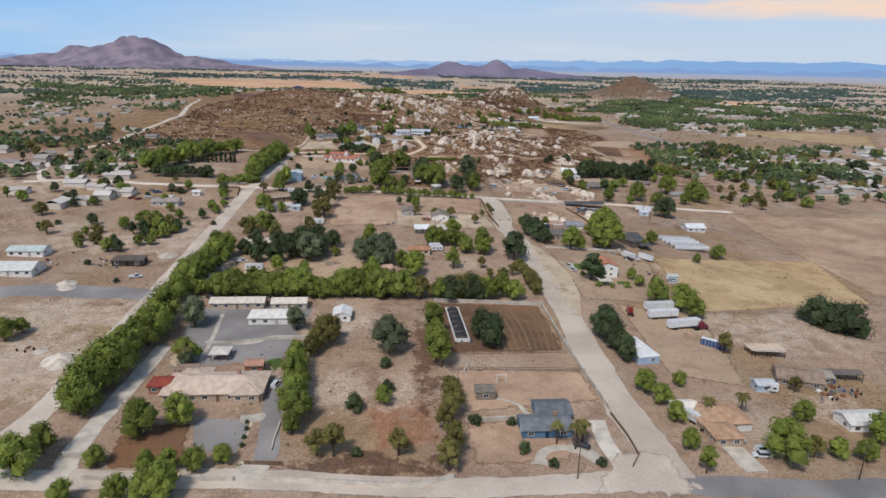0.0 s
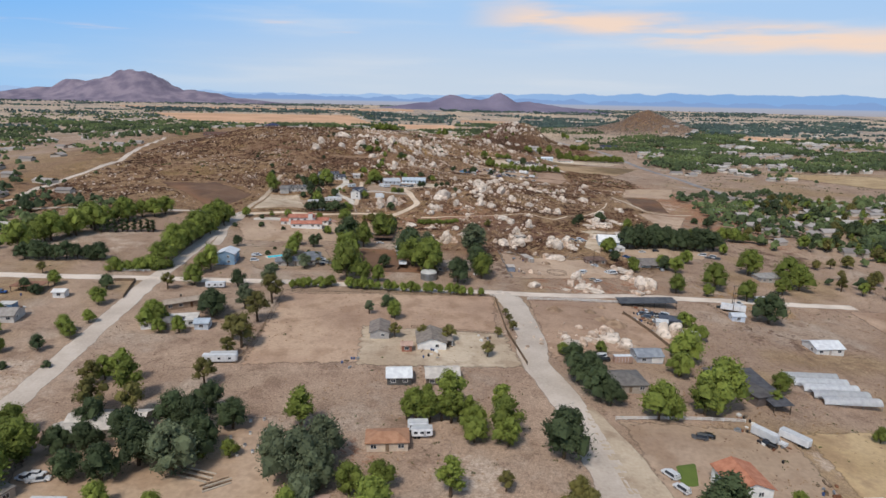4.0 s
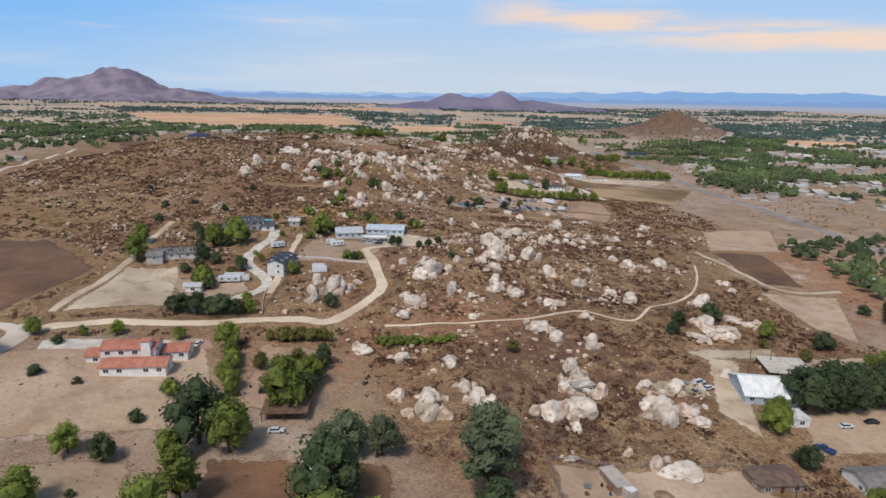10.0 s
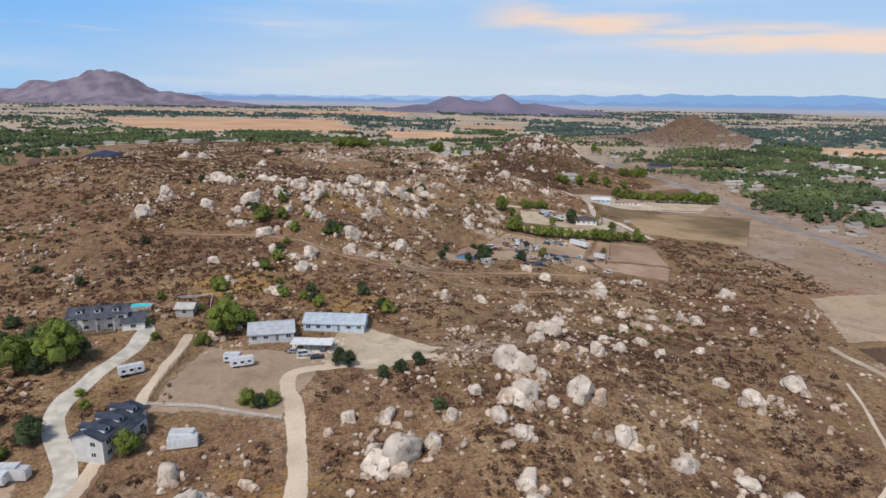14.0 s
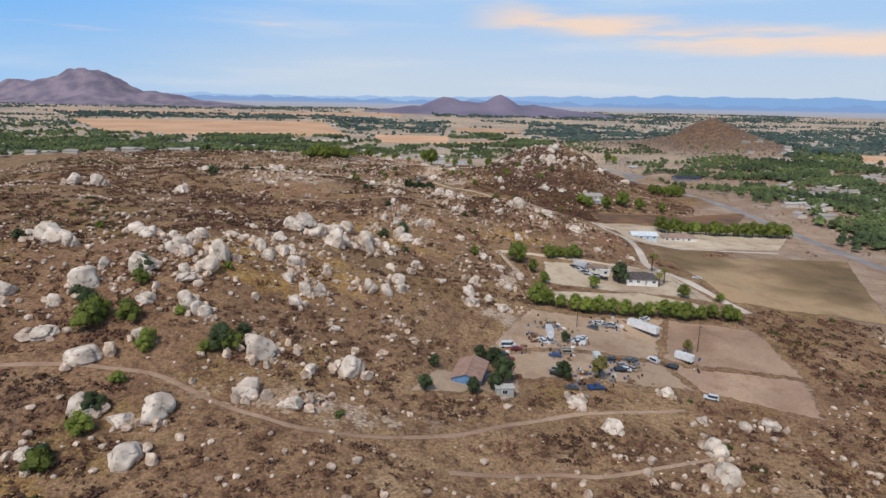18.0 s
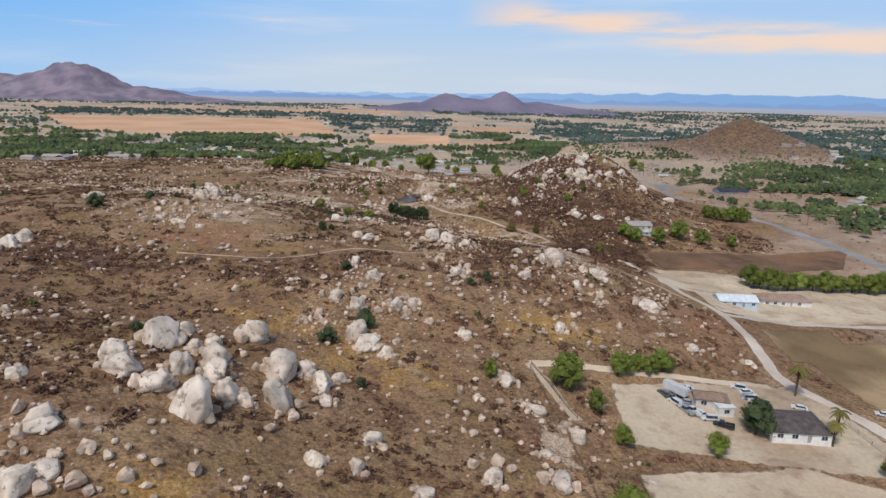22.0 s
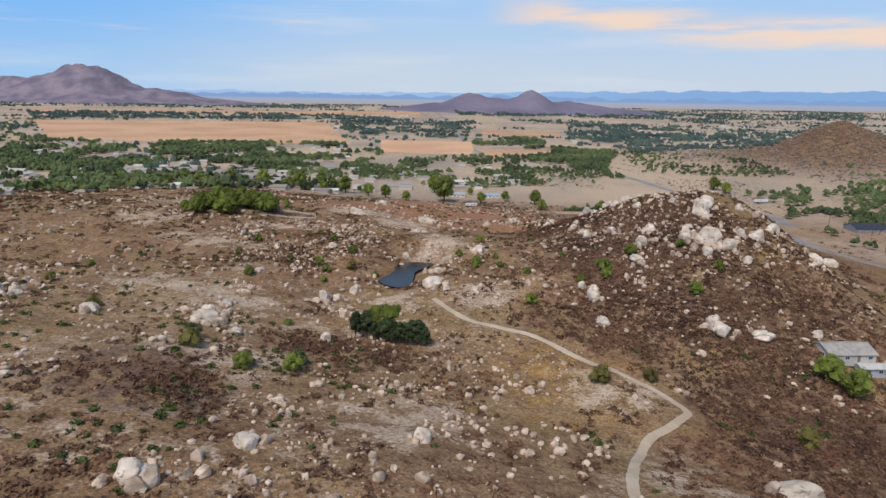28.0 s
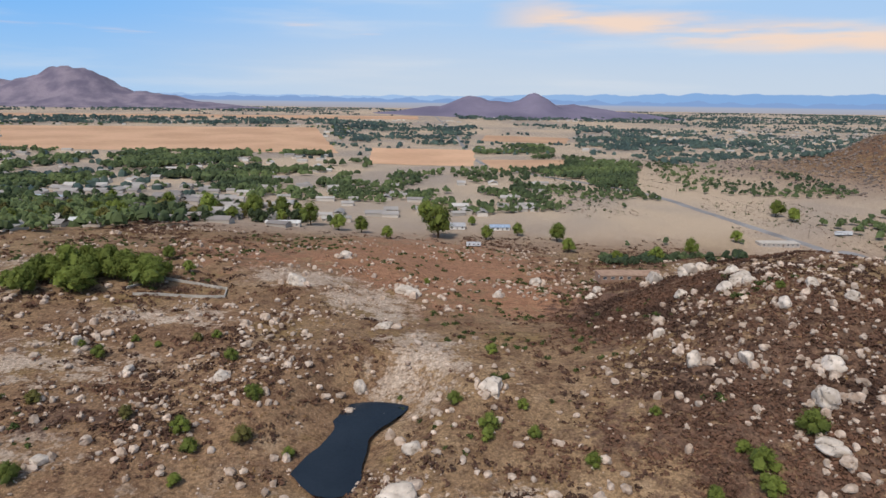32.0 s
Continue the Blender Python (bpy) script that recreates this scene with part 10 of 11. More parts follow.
house(137.7, 176.4, -20, 14, 9, roof='gable', wall=(150, 138, 126), cover=(150, 132, 118), label='old workshop with a faded brown roof', name='workshop', category='workshop')
house(139.4, 196.8, -6, 11, 6, roof='flat', wall=(140, 124, 110), cover=(196, 184, 170), label='low tan-roofed shelter in the bare field', name='shelter', category='shelter', open_sides=True)
house(156.6, 179.0, -6, 12, 3.5, roof='flat', wall=(110, 100, 92), cover=(120, 110, 104), label='low dark-roofed pen', name='shelter', category='shelter', open_sides=True)
house(-143.0, 391.8, 4, 16, 9, roof='gable', wall=(200, 196, 190), cover=(176, 168, 160), label='long grey-roofed house west of the road', name='shed', category='shed')
house(-148.4, 424.2, 0, 13, 7, roof='flat', wall=(160, 130, 110), cover=(150, 112, 92), label='brown-roofed open stable', name='stable', category='barn', open_sides=True)
house(-131.7, 417.3, 0, 5, 4, roof='gable', wall=(226, 224, 220), cover=(232, 230, 226), label='small white shed beside the stable', name='shed', category='shed')
house(-144.8, 401.5, 0, 6, 4, roof='flat', wall=(120, 150, 180), cover=(206, 204, 198), label='small shed with a blue tarp', name='shed', category='shed')
house(-211.3, 488.8, 0, 12, 7, roof='gable', wall=(214, 210, 204), cover=(190, 180, 170), label='pale house behind the cross road', name='shed', category='shed')
car(131.8, 412.6, 20, 'sedan', 'grey')
car(137.1, 412.4, 150, 'pickup', 'black')
car(142.1, 411.7, 140, 'van', 'white')
car(137.5, 408.4, 30, 'sedan', 'tan')
car(147.5, 407.3, 10, 'sedan', 'white')
car(131.9, 408.0, 160, 'suv', 'grey')
car(135.2, 416.0, 75, 'sedan', 'white')
car(181.7, 430.9, 150, 'pickup', 'black')
car(182.6, 429.8, 10, 'sedan', 'white')
car(137.5, 175.7, -40, 'van', 'white')
car(101.5, 137.5, 10, 'suv', 'white')
car(96.9, 142.5, -60, 'suv', 'white')
car(90.0, 148.0, 60, 'suv', 'black')
car(-159.7, 405.5, 5, 'sedan', 'white')
car(-168.2, 401.5, 60, 'sedan', 'red')
car(-163.3, 399.5, 60, 'sedan', 'red')
car(-157.9, 418.5, 10, 'pickup', 'blue')
car(-75.9, 290.1, 165, 'pickup', 'white')
car(89.7, 287.8, 115, 'suv', 'white')
car(127.0, 304.2, 120, 'pickup', 'black')
car(131.3, 305.8, 120, 'pickup', 'white')
car(137.1, 271.0, 5, 'sedan', 'white')
car(-61.7, 486.3, 30, 'pickup', 'white')
car(-23.0, 478.6, 10, 'sedan', 'white')
car(138.9, 475.2, 10, 'van', 'white')
car(126.4, 460.9, 20, 'sedan', 'white')
car(121.2, 475.2, 150, 'suv', 'white')
car(227.4, 528.0, 140, 'van', 'white')
car(228.5, 524.3, 140, 'suv', 'grey')
mound(89.3, 411.3, 4.6, 'brown dirt')
mound(106.2, 410.8, 3.6, 'brown dirt')
mound(114.0, 418.8, 3.0, 'brown dirt')
mound(108.8, 401.2, 4.2, 'brown dirt')
mound(113.2, 396.8, 6.0, 'brown dirt')
mound(-77.8, 264.1, 9.0, 'pale sand')
mound(-140.2, 259.3, 4.5, 'pale sand')
mound(-110.1, 192.6, 6.0, 'pale sand')
mound(-111.2, 298.2, 5, 'pale sand')
mound(106.8, 498.6, 3.5, 'brown dirt')
junk(135.9, 411.9, 9, 22, 400)
junk(138.1, 402.8, 8, 20, 401)
junk(128.3, 405.2, 7, 16, 402)
junk(131.4, 394.6, 7, 14, 403)
junk(142.4, 173.1, 10, 16, 404)
junk(148.2, 168.3, 9, 14, 405)
junk(25.8, 205.0, 4, 10, 406)
junk(-148.1, 401.7, 12, 14, 407)
junk(128.6, 304.3, 8, 14, 408)
junk(129.3, 320.3, 6, 8, 409)
junk(-81.6, 414.7, 8, 12, 410)
junk(137.1, 557.4, 8, 14, 411)
junk(99.1, 555.9, 5, 8, 412)
junk(90.9, 499.3, 5, 6, 413)
junk(82.9, 476.3, 5, 8, 414)
junk(-130.4, 284.2, 10, 12, 415)
junk(132.2, 285.5, 8, 10, 416)
junk(29.1, 360.1, 7, 14, 417)
junk(51.5, 374.4, 5, 8, 418)
for bx, by, br, bt in [(103.0, 379.4, 6.21, 0.26), (98.3, 379.5, 3.37, 0.26), (107.1, 379.7, 2.15, 0.95), (96.3, 373.4, 1.76, 0.95), (84.7, 370.8, 4.34, 0.26), (85.6, 378.6, 2.72, 0.26), (108.4, 371.6, 2.93, 0.95), (94.2, 389.3, 1.61, 0.95), (114.6, 398.5, 1.71, 0.95), (131.7, 388.2, 3.95, 0.95), (140.1, 393.5, 3.05, 0.95), (131.5, 391.9, 2.34, 0.95), (93.9, 376.5, 2.09, 0.26), (107.2, 375.3, 1.79, 0.26), (88.3, 446.1, 2.58, 0.95), (116.0, 464.8, 2.71, 0.95), (148.8, 457.3, 4.63, 0.95), (155.1, 456.8, 3.91, 0.95), (155.4, 463.1, 2.56, 0.95), (113.9, 449.0, 5.03, 0.26), (118.8, 445.2, 4.60, 0.26), (119.0, 454.2, 2.40, 0.26), (150.3, 465.7, 4.46, 0.26), (114.5, 508.5, 4.90, 0.42)]:
    boulder(bx, by, br, bt)
for bx, by, br, bt in [(147.1, 480.9, 4.80, 0.26), (125.2, 542.5, 7.15, 0.26), (134.8, 554.6, 3.17, 0.95), (121.2, 542.1, 3.02, 0.95), (103.9, 443.7, 1.92, 0.26), (144.6, 445.1, 3.32, 0.26), (91.2, 472.0, 1.48, 0.95), (86.7, 469.3, 1.45, 0.95), (116.0, 455.4, 2.76, 0.26), (86.4, 512.3, 2.21, 0.26), (174.4, 599.1, 6.79, 0.26), (164.8, 595.1, 4.85, 0.26), (183.0, 634.9, 3.40, 0.95)]:
    boulder(bx, by, br, bt)

# ---- scrap and clutter ----
junk(134.0, 889.7, 7.8, 18, 200)
junk(150.2, 858.1, 8.4, 20, 201)
junk(160.2, 896.6, 8.2, 12, 202)
junk(122.7, 872.6, 4.2, 8, 203)
junk(127.6, 847.4, 3.7, 8, 204)
junk(131.2, 837.2, 5.3, 12, 205)
junk(135.8, 870.2, 5.3, 8, 206)
junk(179.7, 859.6, 3.1, 6, 207)
junk(109.0, 842.9, 3.5, 6, 208)
junk(135.6, 407.1, 7.9, 16, 209)
junk(138.2, 400.9, 6.9, 12, 210)
junk(135.6, 413.2, 6.1, 10, 211)
junk(-156.3, 288.7, 9.7, 8, 212)
junk(-135.0, 286.8, 8.0, 8, 213)
junk(140.2, 171.1, 9.5, 12, 214)
junk(152.7, 171.5, 5.7, 8, 215)
junk(0.4, 349.9, 4.7, 6, 216)
junk(139.5, 548.0, 6.7, 8, 217)
junk(-10.1, 547.2, 6.3, 8, 218)
junk(-42.7, 647.4, 6.5, 8, 219)
junk(20.6, 708.4, 6.6, 6, 220)
junk(-9.2, 676.1, 6.5, 4, 221)
junk(-124.7, 199.4, 3.8, 4, 222)
junk(58.9, 462.3, 2.8, 6, 223)
junk(123.1, 312.5, 4.2, 6, 224)
junk(136.5, 890.1, 7.8, 16, 225)

junk(130.1, 887.5, 6, 14, 500)
junk(128.0, 868.8, 7, 14, 501)
junk(123.2, 875.2, 4, 8, 502)
junk(130.8, 860.0, 6, 12, 503)
junk(143.1, 875.6, 5, 10, 504)
junk(162.5, 898.2, 7, 14, 505)
junk(158.5, 900.5, 6, 10, 506)
junk(154.3, 858.6, 7, 16, 507)
junk(141.2, 850.9, 6, 12, 508)
junk(133.0, 845.4, 6, 14, 509)
junk(139.8, 842.4, 7, 16, 510)
junk(150.9, 845.7, 5, 10, 511)
junk(129.1, 842.4, 5, 10, 512)
junk(114.7, 863.8, 5, 8, 513)
junk(182.1, 868.1, 5, 8, 514)
car(126.1, 870.6, 100, 'sedan', 'white')
car(129.0, 871.8, 95, 'sedan', 'silver')
car(112.0, 865.8, 5, 'van', 'white')
car(132.6, 860.9, 0, 'suv', 'tan')
car(144.2, 880.7, 150, 'sedan', 'white')
car(178.8, 903.2, 10, 'sedan', 'white')
car(160.7, 896.4, 150, 'pickup', 'silver')
car(157.4, 863.3, 0, 'sedan', 'grey')
car(148.4, 851.5, 10, 'suv', 'black')
car(167.3, 866.2, 120, 'sedan', 'white')
car(172.0, 861.1, 0, 'sedan', 'black')
car(140.3, 872.9, 140, 'pickup', 'white')
car(165.8, 966.8, 110, 'sedan', 'grey')
car(167.5, 962.7, 110, 'suv', 'white')
car(169.1, 958.8, 110, 'pickup', 'silver')
car(174.1, 955.3, 170, 'suv', 'white')
car(193.5, 968.1, 5, 'suv', 'silver')
car(194.6, 971.6, 5, 'sedan', 'white')
car(204.7, 955.2, 150, 'suv', 'white')
car(177.0, 952.7, 150, 'pickup', 'black')
car(172.8, 957.6, 100, 'sedan', 'white')

# ---- utility poles and cables ----
power_pole(46.2, 127.2, 8, 11.0)
power_pole(120.0, 124.6, 8, 11.0)
power_pole(190.6, 437.1, 8, 11.0)
power_pole(180.8, 573.5, 8, 11.0)
power_pole(145.5, 892.3, 8, 11.0)
power_pole(188.4, 874.6, 8, 11.0)
power_pole(184.2, 425.1, 8, 11.0)
power_pole(166.0, 563.4, 8, 11.0)
power_pole(132.1, 486.9, 8, 11.0)
highway_poles = [(404.5, 918.7), (418.6, 1027.1), (411.4, 1106.1), (403.1, 1253.5), (458.4, 1477.7), (470.1, 1545.7), (427.6, 1635.1), (408.7, 1699.7), (383.1, 1793.5), (349.9, 1882.4)]
for px, py in highway_poles:
    power_pole(px + 9, py, 70)
wires([p[:3] for p in POLES[-len(highway_poles):]], 70)

# ---- pool and pond ----
pool([(-54.4, 482.3), (-45.2, 487.1), (-47.3, 490.2), (-56.1, 486.0)])

# ---- far woods and homesteads ----
M_FIELD = surface("stubble_field", (214, 172, 138), (196, 154, 122), 0.006, 0.95, 0.0, 14)
M_FARROOF = surface("far_roofs", (206, 200, 194), (140, 132, 128), 0.004, 0.8, 0.0, 10, spread=0.25, island=True)
M_FARWALL = surface("far_walls", (214, 206, 196), (186, 176, 166), 0.004, 0.8, 0.0, 10, spread=0.2, island=True)


def in_quad(q, n, g):
    a, b, c, d = (np.array(p, float) for p in q)
    u, v = g.random((2, n, 1))
    return (a * (1 - u) + b * u) * (1 - v) + (d * (1 - u) + c * u) * v


def in_field(x, y):
    hit = np.zeros(len(x), bool)
    for q in FIELDS:
        s = [np.sign((q[(k + 1) % 4][0] - q[k][0]) * (y - q[k][1]) - (q[(k + 1) % 4][1] - q[k][1]) * (x - q[k][0])) for k in range(4)]
        hit |= np.abs(sum(s)) > 3.5
    return hit


def far_wood(q, n, h0, h1):
    """Distant trees, too many to count: each a crown of bent lumps over a short stem."""
    g = np.random.default_rng(int(abs(q[0][0]) * 7 + n))
    n = n * 2
    p = in_quad(q, n, g)
    keep = vnoise(p[:, 0], p[:, 1], 75, 61) * 0.5 + vnoise(p[:, 0], p[:, 1], 24, 65) * 0.35 + g.random(n) * 0.15 > 0.53
    keep &= ~in_field(p[:, 0], p[:, 1])
    p = p[keep]
    h = g.uniform(h0, h1, len(p))
    xs, ys, ss, zs = [], [], [], []
    near = np.mean(p[:, 1]) < 2100
    for k, (dx, dz, s) in enumerate(((0, 0.62, 0.32), (0.26, 0.46, 0.30), (0.3, 0.40, 0.27), (0.24, 0.55, 0.25), (0.12, 0.74, 0.2)) if near else ((0, 0.50, 0.44), (0.28, 0.46, 0.34))):
        a = g.uniform(0, 6.28, len(p))
        xs.append(p[:, 0] + dx * h * np.cos(a))
        ys.append(p[:, 1] + dx * h * np.sin(a))
        ss.append(s * h * g.uniform(0.8, 1.2, len(p)))
        zs.append(ground_z(p[:, 0], p[:, 1]) + (dz - 0.5 * s) * h)
    # woods past 2500 m take the leaf colour that carries the haze
    scatter("far_trees", np.concatenate(xs), np.concatenate(ys), np.concatenate(ss) * 0.85, M_FAR if np.mean(p[:, 1]) < 2500 else M_FARB, "distant green trees of the valley, the farthest tinted by haze", "trees", 0.8, 0.5, 0.25, 0, zs=np.concatenate(zs))


def far_belts():
    """Shelter belts and scattered trees all over the far plain."""
    g = np.random.default_rng(77)
    x, y = g.uniform(-2800, 3400, 60000), g.uniform(1750, 5600, 60000)
    n = vnoise(x * 0.35, y, 120, 63) * 0.55 + vnoise(x, y * 0.6, 55, 64) * 0.3 + g.random(len(x)) * 0.15
    keep = (n > 0.60) & ~in_field(x, y) & (np.hypot(x - 745, y - 1925) > 330) & (np.hypot((x + 1815) / 1.6, y - 4860) > 420) & (np.abs(x) + 1200 > 0.35 * (y - 1750))
    x, y = x[keep][:9500], y[keep][:9500]
    h = g.uniform(6, 12, len(x))
    # all belts use the haze-tinted leaf colour
    scatter("far_trees", x, y, h * 0.5, M_FARB, "distant green shelter belts on the plain, tinted by haze", "trees", 0.85, 0.35, 0.2, 0)


def grove(q, n, h0, h1):
    """Scattered trees near enough to tell apart."""
    g = np.random.default_rng(int(abs(q[0][0]) * 5 + n))
    for x, y in in_quad(q, n, g):
        if free(np.array([x]), np.array([y]))[0]:
            tree(x, y, g.uniform(h0, h1), ("round", "round", "airy", "tall", "bush")[int(g.integers(0, 5))], ("dark", "green", "olive", "dark")[int(g.integers(0, 4))], g.uniform(0.9, 1.2))


def far_homes(q, n):
    """Distant small houses: walls in one mesh, gable roofs in another."""
    g = np.random.default_rng(int(abs(q[0][0]) * 3 + n))
    n = int(n * 1.4)
    p = in_quad(q, n, g)
    p = p[~in_field(p[:, 0], p[:, 1])]
    n = len(p)
    z = ground_z(p[:, 0], p[:, 1])
    wv, wf, rv, rf = [], [], [], []
    for k in range(n):
        w, d, h = g.uniform(9, 18), g.uniform(7, 11), g.uniform(2.6, 3.4)
        a = g.choice([0, 0, 1.5708, g.uniform(-0.4, 0.4)])
        c, s = math.cos(a), math.sin(a)

        def at(u, v, t):
            return (p[k, 0] + u * c - v * s, p[k, 1] + u * s + v * c, z[k] + t)
        i = len(wv)
        wv += [at(x * w / 2, y * d / 2, t) for t in (-1, h) for x, y in ((-1, -1), (1, -1), (1, 1), (-1, 1))]
        wf += [(i + e, i + (e + 1) % 4, i + 4 + (e + 1) % 4, i + 4 + e) for e in range(4)]
        j = len(rv)
        e = 0.5
        rv += [at(-w / 2 - e, -d / 2 - e, h - 0.1), at(w / 2 + e, -d / 2 - e, h - 0.1), at(w / 2 + e, 0, h + d * 0.2), at(-w / 2 - e, 0, h + d * 0.2), at(w / 2 + e, d / 2 + e, h - 0.1), at(-w / 2 - e, d / 2 + e, h - 0.1)]
        rf += [(j, j + 1, j + 2, j + 3), (j + 3, j + 2, j + 4, j + 5), (j, j + 3, j + 5, j), (j + 1, j + 4, j + 2, j + 1)][:2]
    e = tagged(new("far_homesteads"), "distant scattered pale houses and sheds", "houses", kind="stuff")
    part("walls", mesh_from("walls", wv, wf, M_FARWALL), None, e)
    part("roofs", mesh_from("roofs", rv, rf, M_FARROOF), None, e)



# ---- far country ----
lot('far_field', [(-1064.7, 2978.8), (-199.8, 3147.5), (-32.2, 2355.3), (-678.4, 2374.7)], M_FIELD, 'broad orange-tan stubble field', lift=0.5, step=30.0, ragged=4.0)
lot('far_field', [(23.3, 2496.5), (241.7, 2475.3), (206.3, 2116.9), (36.4, 2170.3)], M_FIELD, 'orange-tan stubble field', lift=0.5, step=30.0, ragged=4.0)
lot('far_field', [(-1454.9, 3589.9), (125.8, 4012.8), (124.8, 3725.3), (-1341.3, 3412.2)], M_FIELD, 'far pale stubble field', lift=0.5, step=30.0, ragged=4.0)
lot('far_field', [(229.7, 2240.5), (377.3, 2225.5), (340.9, 2073.8), (232.2, 2028.9)], M_FIELD, 'orange-tan stubble field', lift=0.5, step=30.0, ragged=4.0)
lot('far_field', [(319.1, 2951.3), (555.0, 2899.4), (489.4, 2692.7), (281.1, 2741.1)], M_FIELD, 'tan stubble field', lift=0.5, step=30.0, ragged=4.0)
lot('far_field', [(547.3, 2275.4), (643.4, 2253.6), (590.2, 2161.3), (507.2, 2144.8)], M_FIELD, 'tan stubble field', lift=0.5, step=30.0, ragged=4.0)
lot('far_field', [(1035.1, 1876.8), (1254.3, 1902.3), (1066.4, 1676.5), (897.9, 1661.4)], M_FIELD, 'tan stubble field', lift=0.5, step=30.0, ragged=4.0)
lot('far_field', [(519.5, 1024.1), (786.1, 923.3), (633.1, 737.9), (574.3, 843.8)], M_GOLD, 'pale mown field', lift=0.5, step=30.0, ragged=4.0)
far_wood([(-323.4, 1823.9), (-2.1, 1889.6), (39.6, 1626.6), (-130.6, 1528.3)], 330, 5, 10)
grove([(-240, 1690), (1.8, 1720), (39.6, 1626.6), (-130.6, 1528.3)], 110, 6, 11)
far_wood([(-2.1, 1889.6), (274.2, 1915.2), (244.9, 1718.0), (70.0, 1674.5)], 435, 5, 9)
far_wood([(-431.7, 2343.0), (21.5, 2363.0), (59.4, 1873.4), (-204.3, 1818.7)], 560, 8, 14)
far_wood([(-508.4, 2110.0), (-333.9, 2127.9), (-182.4, 1796.3), (-257.9, 1723.0)], 237, 6, 11)
far_wood([(344.1, 2369.9), (457.0, 2083.6), (360.6, 1834.0), (264.8, 1868.5)], 514, 6, 11)
far_wood([(-1341.3, 3412.2), (-184.1, 3606.3), (-144.3, 3277.9), (-1105.6, 3043.0)], 1306, 9, 15)
far_wood([(-190.9, 3490.3), (322.0, 3336.4), (234.4, 2532.5), (-83.4, 2664.7)], 1029, 8, 14)
far_wood([(673.2, 3295.7), (1128.6, 3281.9), (786.0, 2426.7), (475.2, 2527.0)], 1188, 7, 13)
far_wood([(1296.3, 3638.3), (2292.8, 3947.2), (1218.0, 2558.2), (786.0, 2426.7)], 950, 7, 12)
far_wood([(288.5, 4143.4), (2973.0, 4827.9), (2333.4, 3999.8), (310.5, 3713.0)], 1504, 10, 16)
far_wood([(253.1, 2598.0), (447.6, 2633.4), (390.7, 2376.0), (230.4, 2354.8)], 277, 7, 11)
far_wood([(240.6, 1587.0), (381.9, 1620.9), (255.3, 1401.5), (226.9, 1514.5)], 158, 4, 7)
far_wood([(739.6, 1792.9), (1205.0, 1843.0), (668.3, 1198.0), (467.5, 1208.8)], 1306, 7, 12)
far_wood([(437.0, 1153.0), (555.3, 1061.6), (487.6, 980.0), (418.2, 1035.5)], 356, 6, 10)
far_wood([(-1435.8, 2956.2), (-90.1, 3172.8), (-40.5, 2215.9), (-728.0, 1763.9)], 1504, 7, 12)
grove([(362.5, 751.8), (607.5, 706.7), (412.5, 467.2), (278.1, 595.0)], 112, 5, 10)
far_wood([(582.2, 1628.5), (1509.5, 1797.5), (667.4, 779.6), (381.0, 1001.4)], 660, 7, 12)
grove([(138.3, 626.1), (300.1, 644.7), (247.6, 526.2), (145.0, 496.6)], 33, 5, 9)
far_wood([(-739.4, 1243.7), (-312.5, 981.0), (-227.9, 652.8), (-288.9, 472.4)], 300, 4, 8)
grove([(-352.2, 582.0), (-226.6, 587.8), (-172.3, 418.7), (-210.4, 335.2)], 39, 5, 9)
grove([(-366.1, 471.5), (-288.9, 472.4), (-167.0, 258.9), (-208.4, 254.7)], 26, 5, 9)
grove([(-194.7, 338.0), (-114.6, 348.7), (-113.8, 300.5), (-176.3, 302.8)], 19, 5, 8)
far_wood([(591.2, 686.8), (732.2, 596.7), (405.0, 312.9), (398.3, 449.9)], 300, 5, 10)
grove([(204.1, 216.0), (296.6, 220.7), (196.4, 136.9), (137.6, 136.6)], 16, 5, 9)
grove([(394.8, 757.2), (469.1, 732.5), (392.1, 639.3), (346.4, 669.6)], 33, 6, 11)
grove([(392.1, 639.3), (535.1, 630.2), (322.6, 448.3), (254.2, 473.1)], 39, 6, 11)
far_wood([(-1561.3, 2389.8), (-1303.7, 2732.9), (-674.4, 1674.3), (-603.4, 1242.4)], 475, 7, 12)
far_wood([(501.4, 1667.9), (611.4, 1601.0), (578.6, 1402.2), (501.1, 1542.0)], 277, 5, 9)
far_homes([(-323.4, 1823.9), (-2.1, 1889.6), (37.0, 1642.6), (-141.8, 1545.3)], 70)
far_homes([(-2.1, 1889.6), (274.2, 1915.2), (244.9, 1718.0), (70.0, 1674.5)], 22)
far_homes([(596.5, 3140.5), (2292.8, 3947.2), (1218.0, 2558.2), (455.8, 2451.6)], 120)
far_homes([(340.1, 4107.4), (2973.0, 4827.9), (2418.8, 4110.5), (358.8, 3731.0)], 90)
far_homes([(-1282.7, 3320.4), (358.8, 3731.0), (324.9, 3367.5), (-1091.7, 3021.1)], 60)
far_homes([(767.0, 1845.9), (1254.3, 1902.3), (668.3, 1198.0), (467.5, 1208.8)], 110)
far_homes([(-1303.7, 2732.9), (-83.6, 3046.6), (-48.0, 2359.9), (-781.8, 1854.1)], 60)
far_homes([(362.5, 751.8), (607.5, 706.7), (427.3, 485.3), (278.1, 595.0)], 46)
far_homes([(582.2, 1628.5), (1509.5, 1797.5), (667.4, 779.6), (381.0, 1001.4)], 70)
far_homes([(-739.4, 1243.7), (-312.5, 981.0), (-227.9, 652.8), (-288.9, 472.4)], 20)
far_homes([(-352.2, 582.0), (-226.6, 587.8), (-172.3, 418.7), (-210.4, 335.2)], 16)
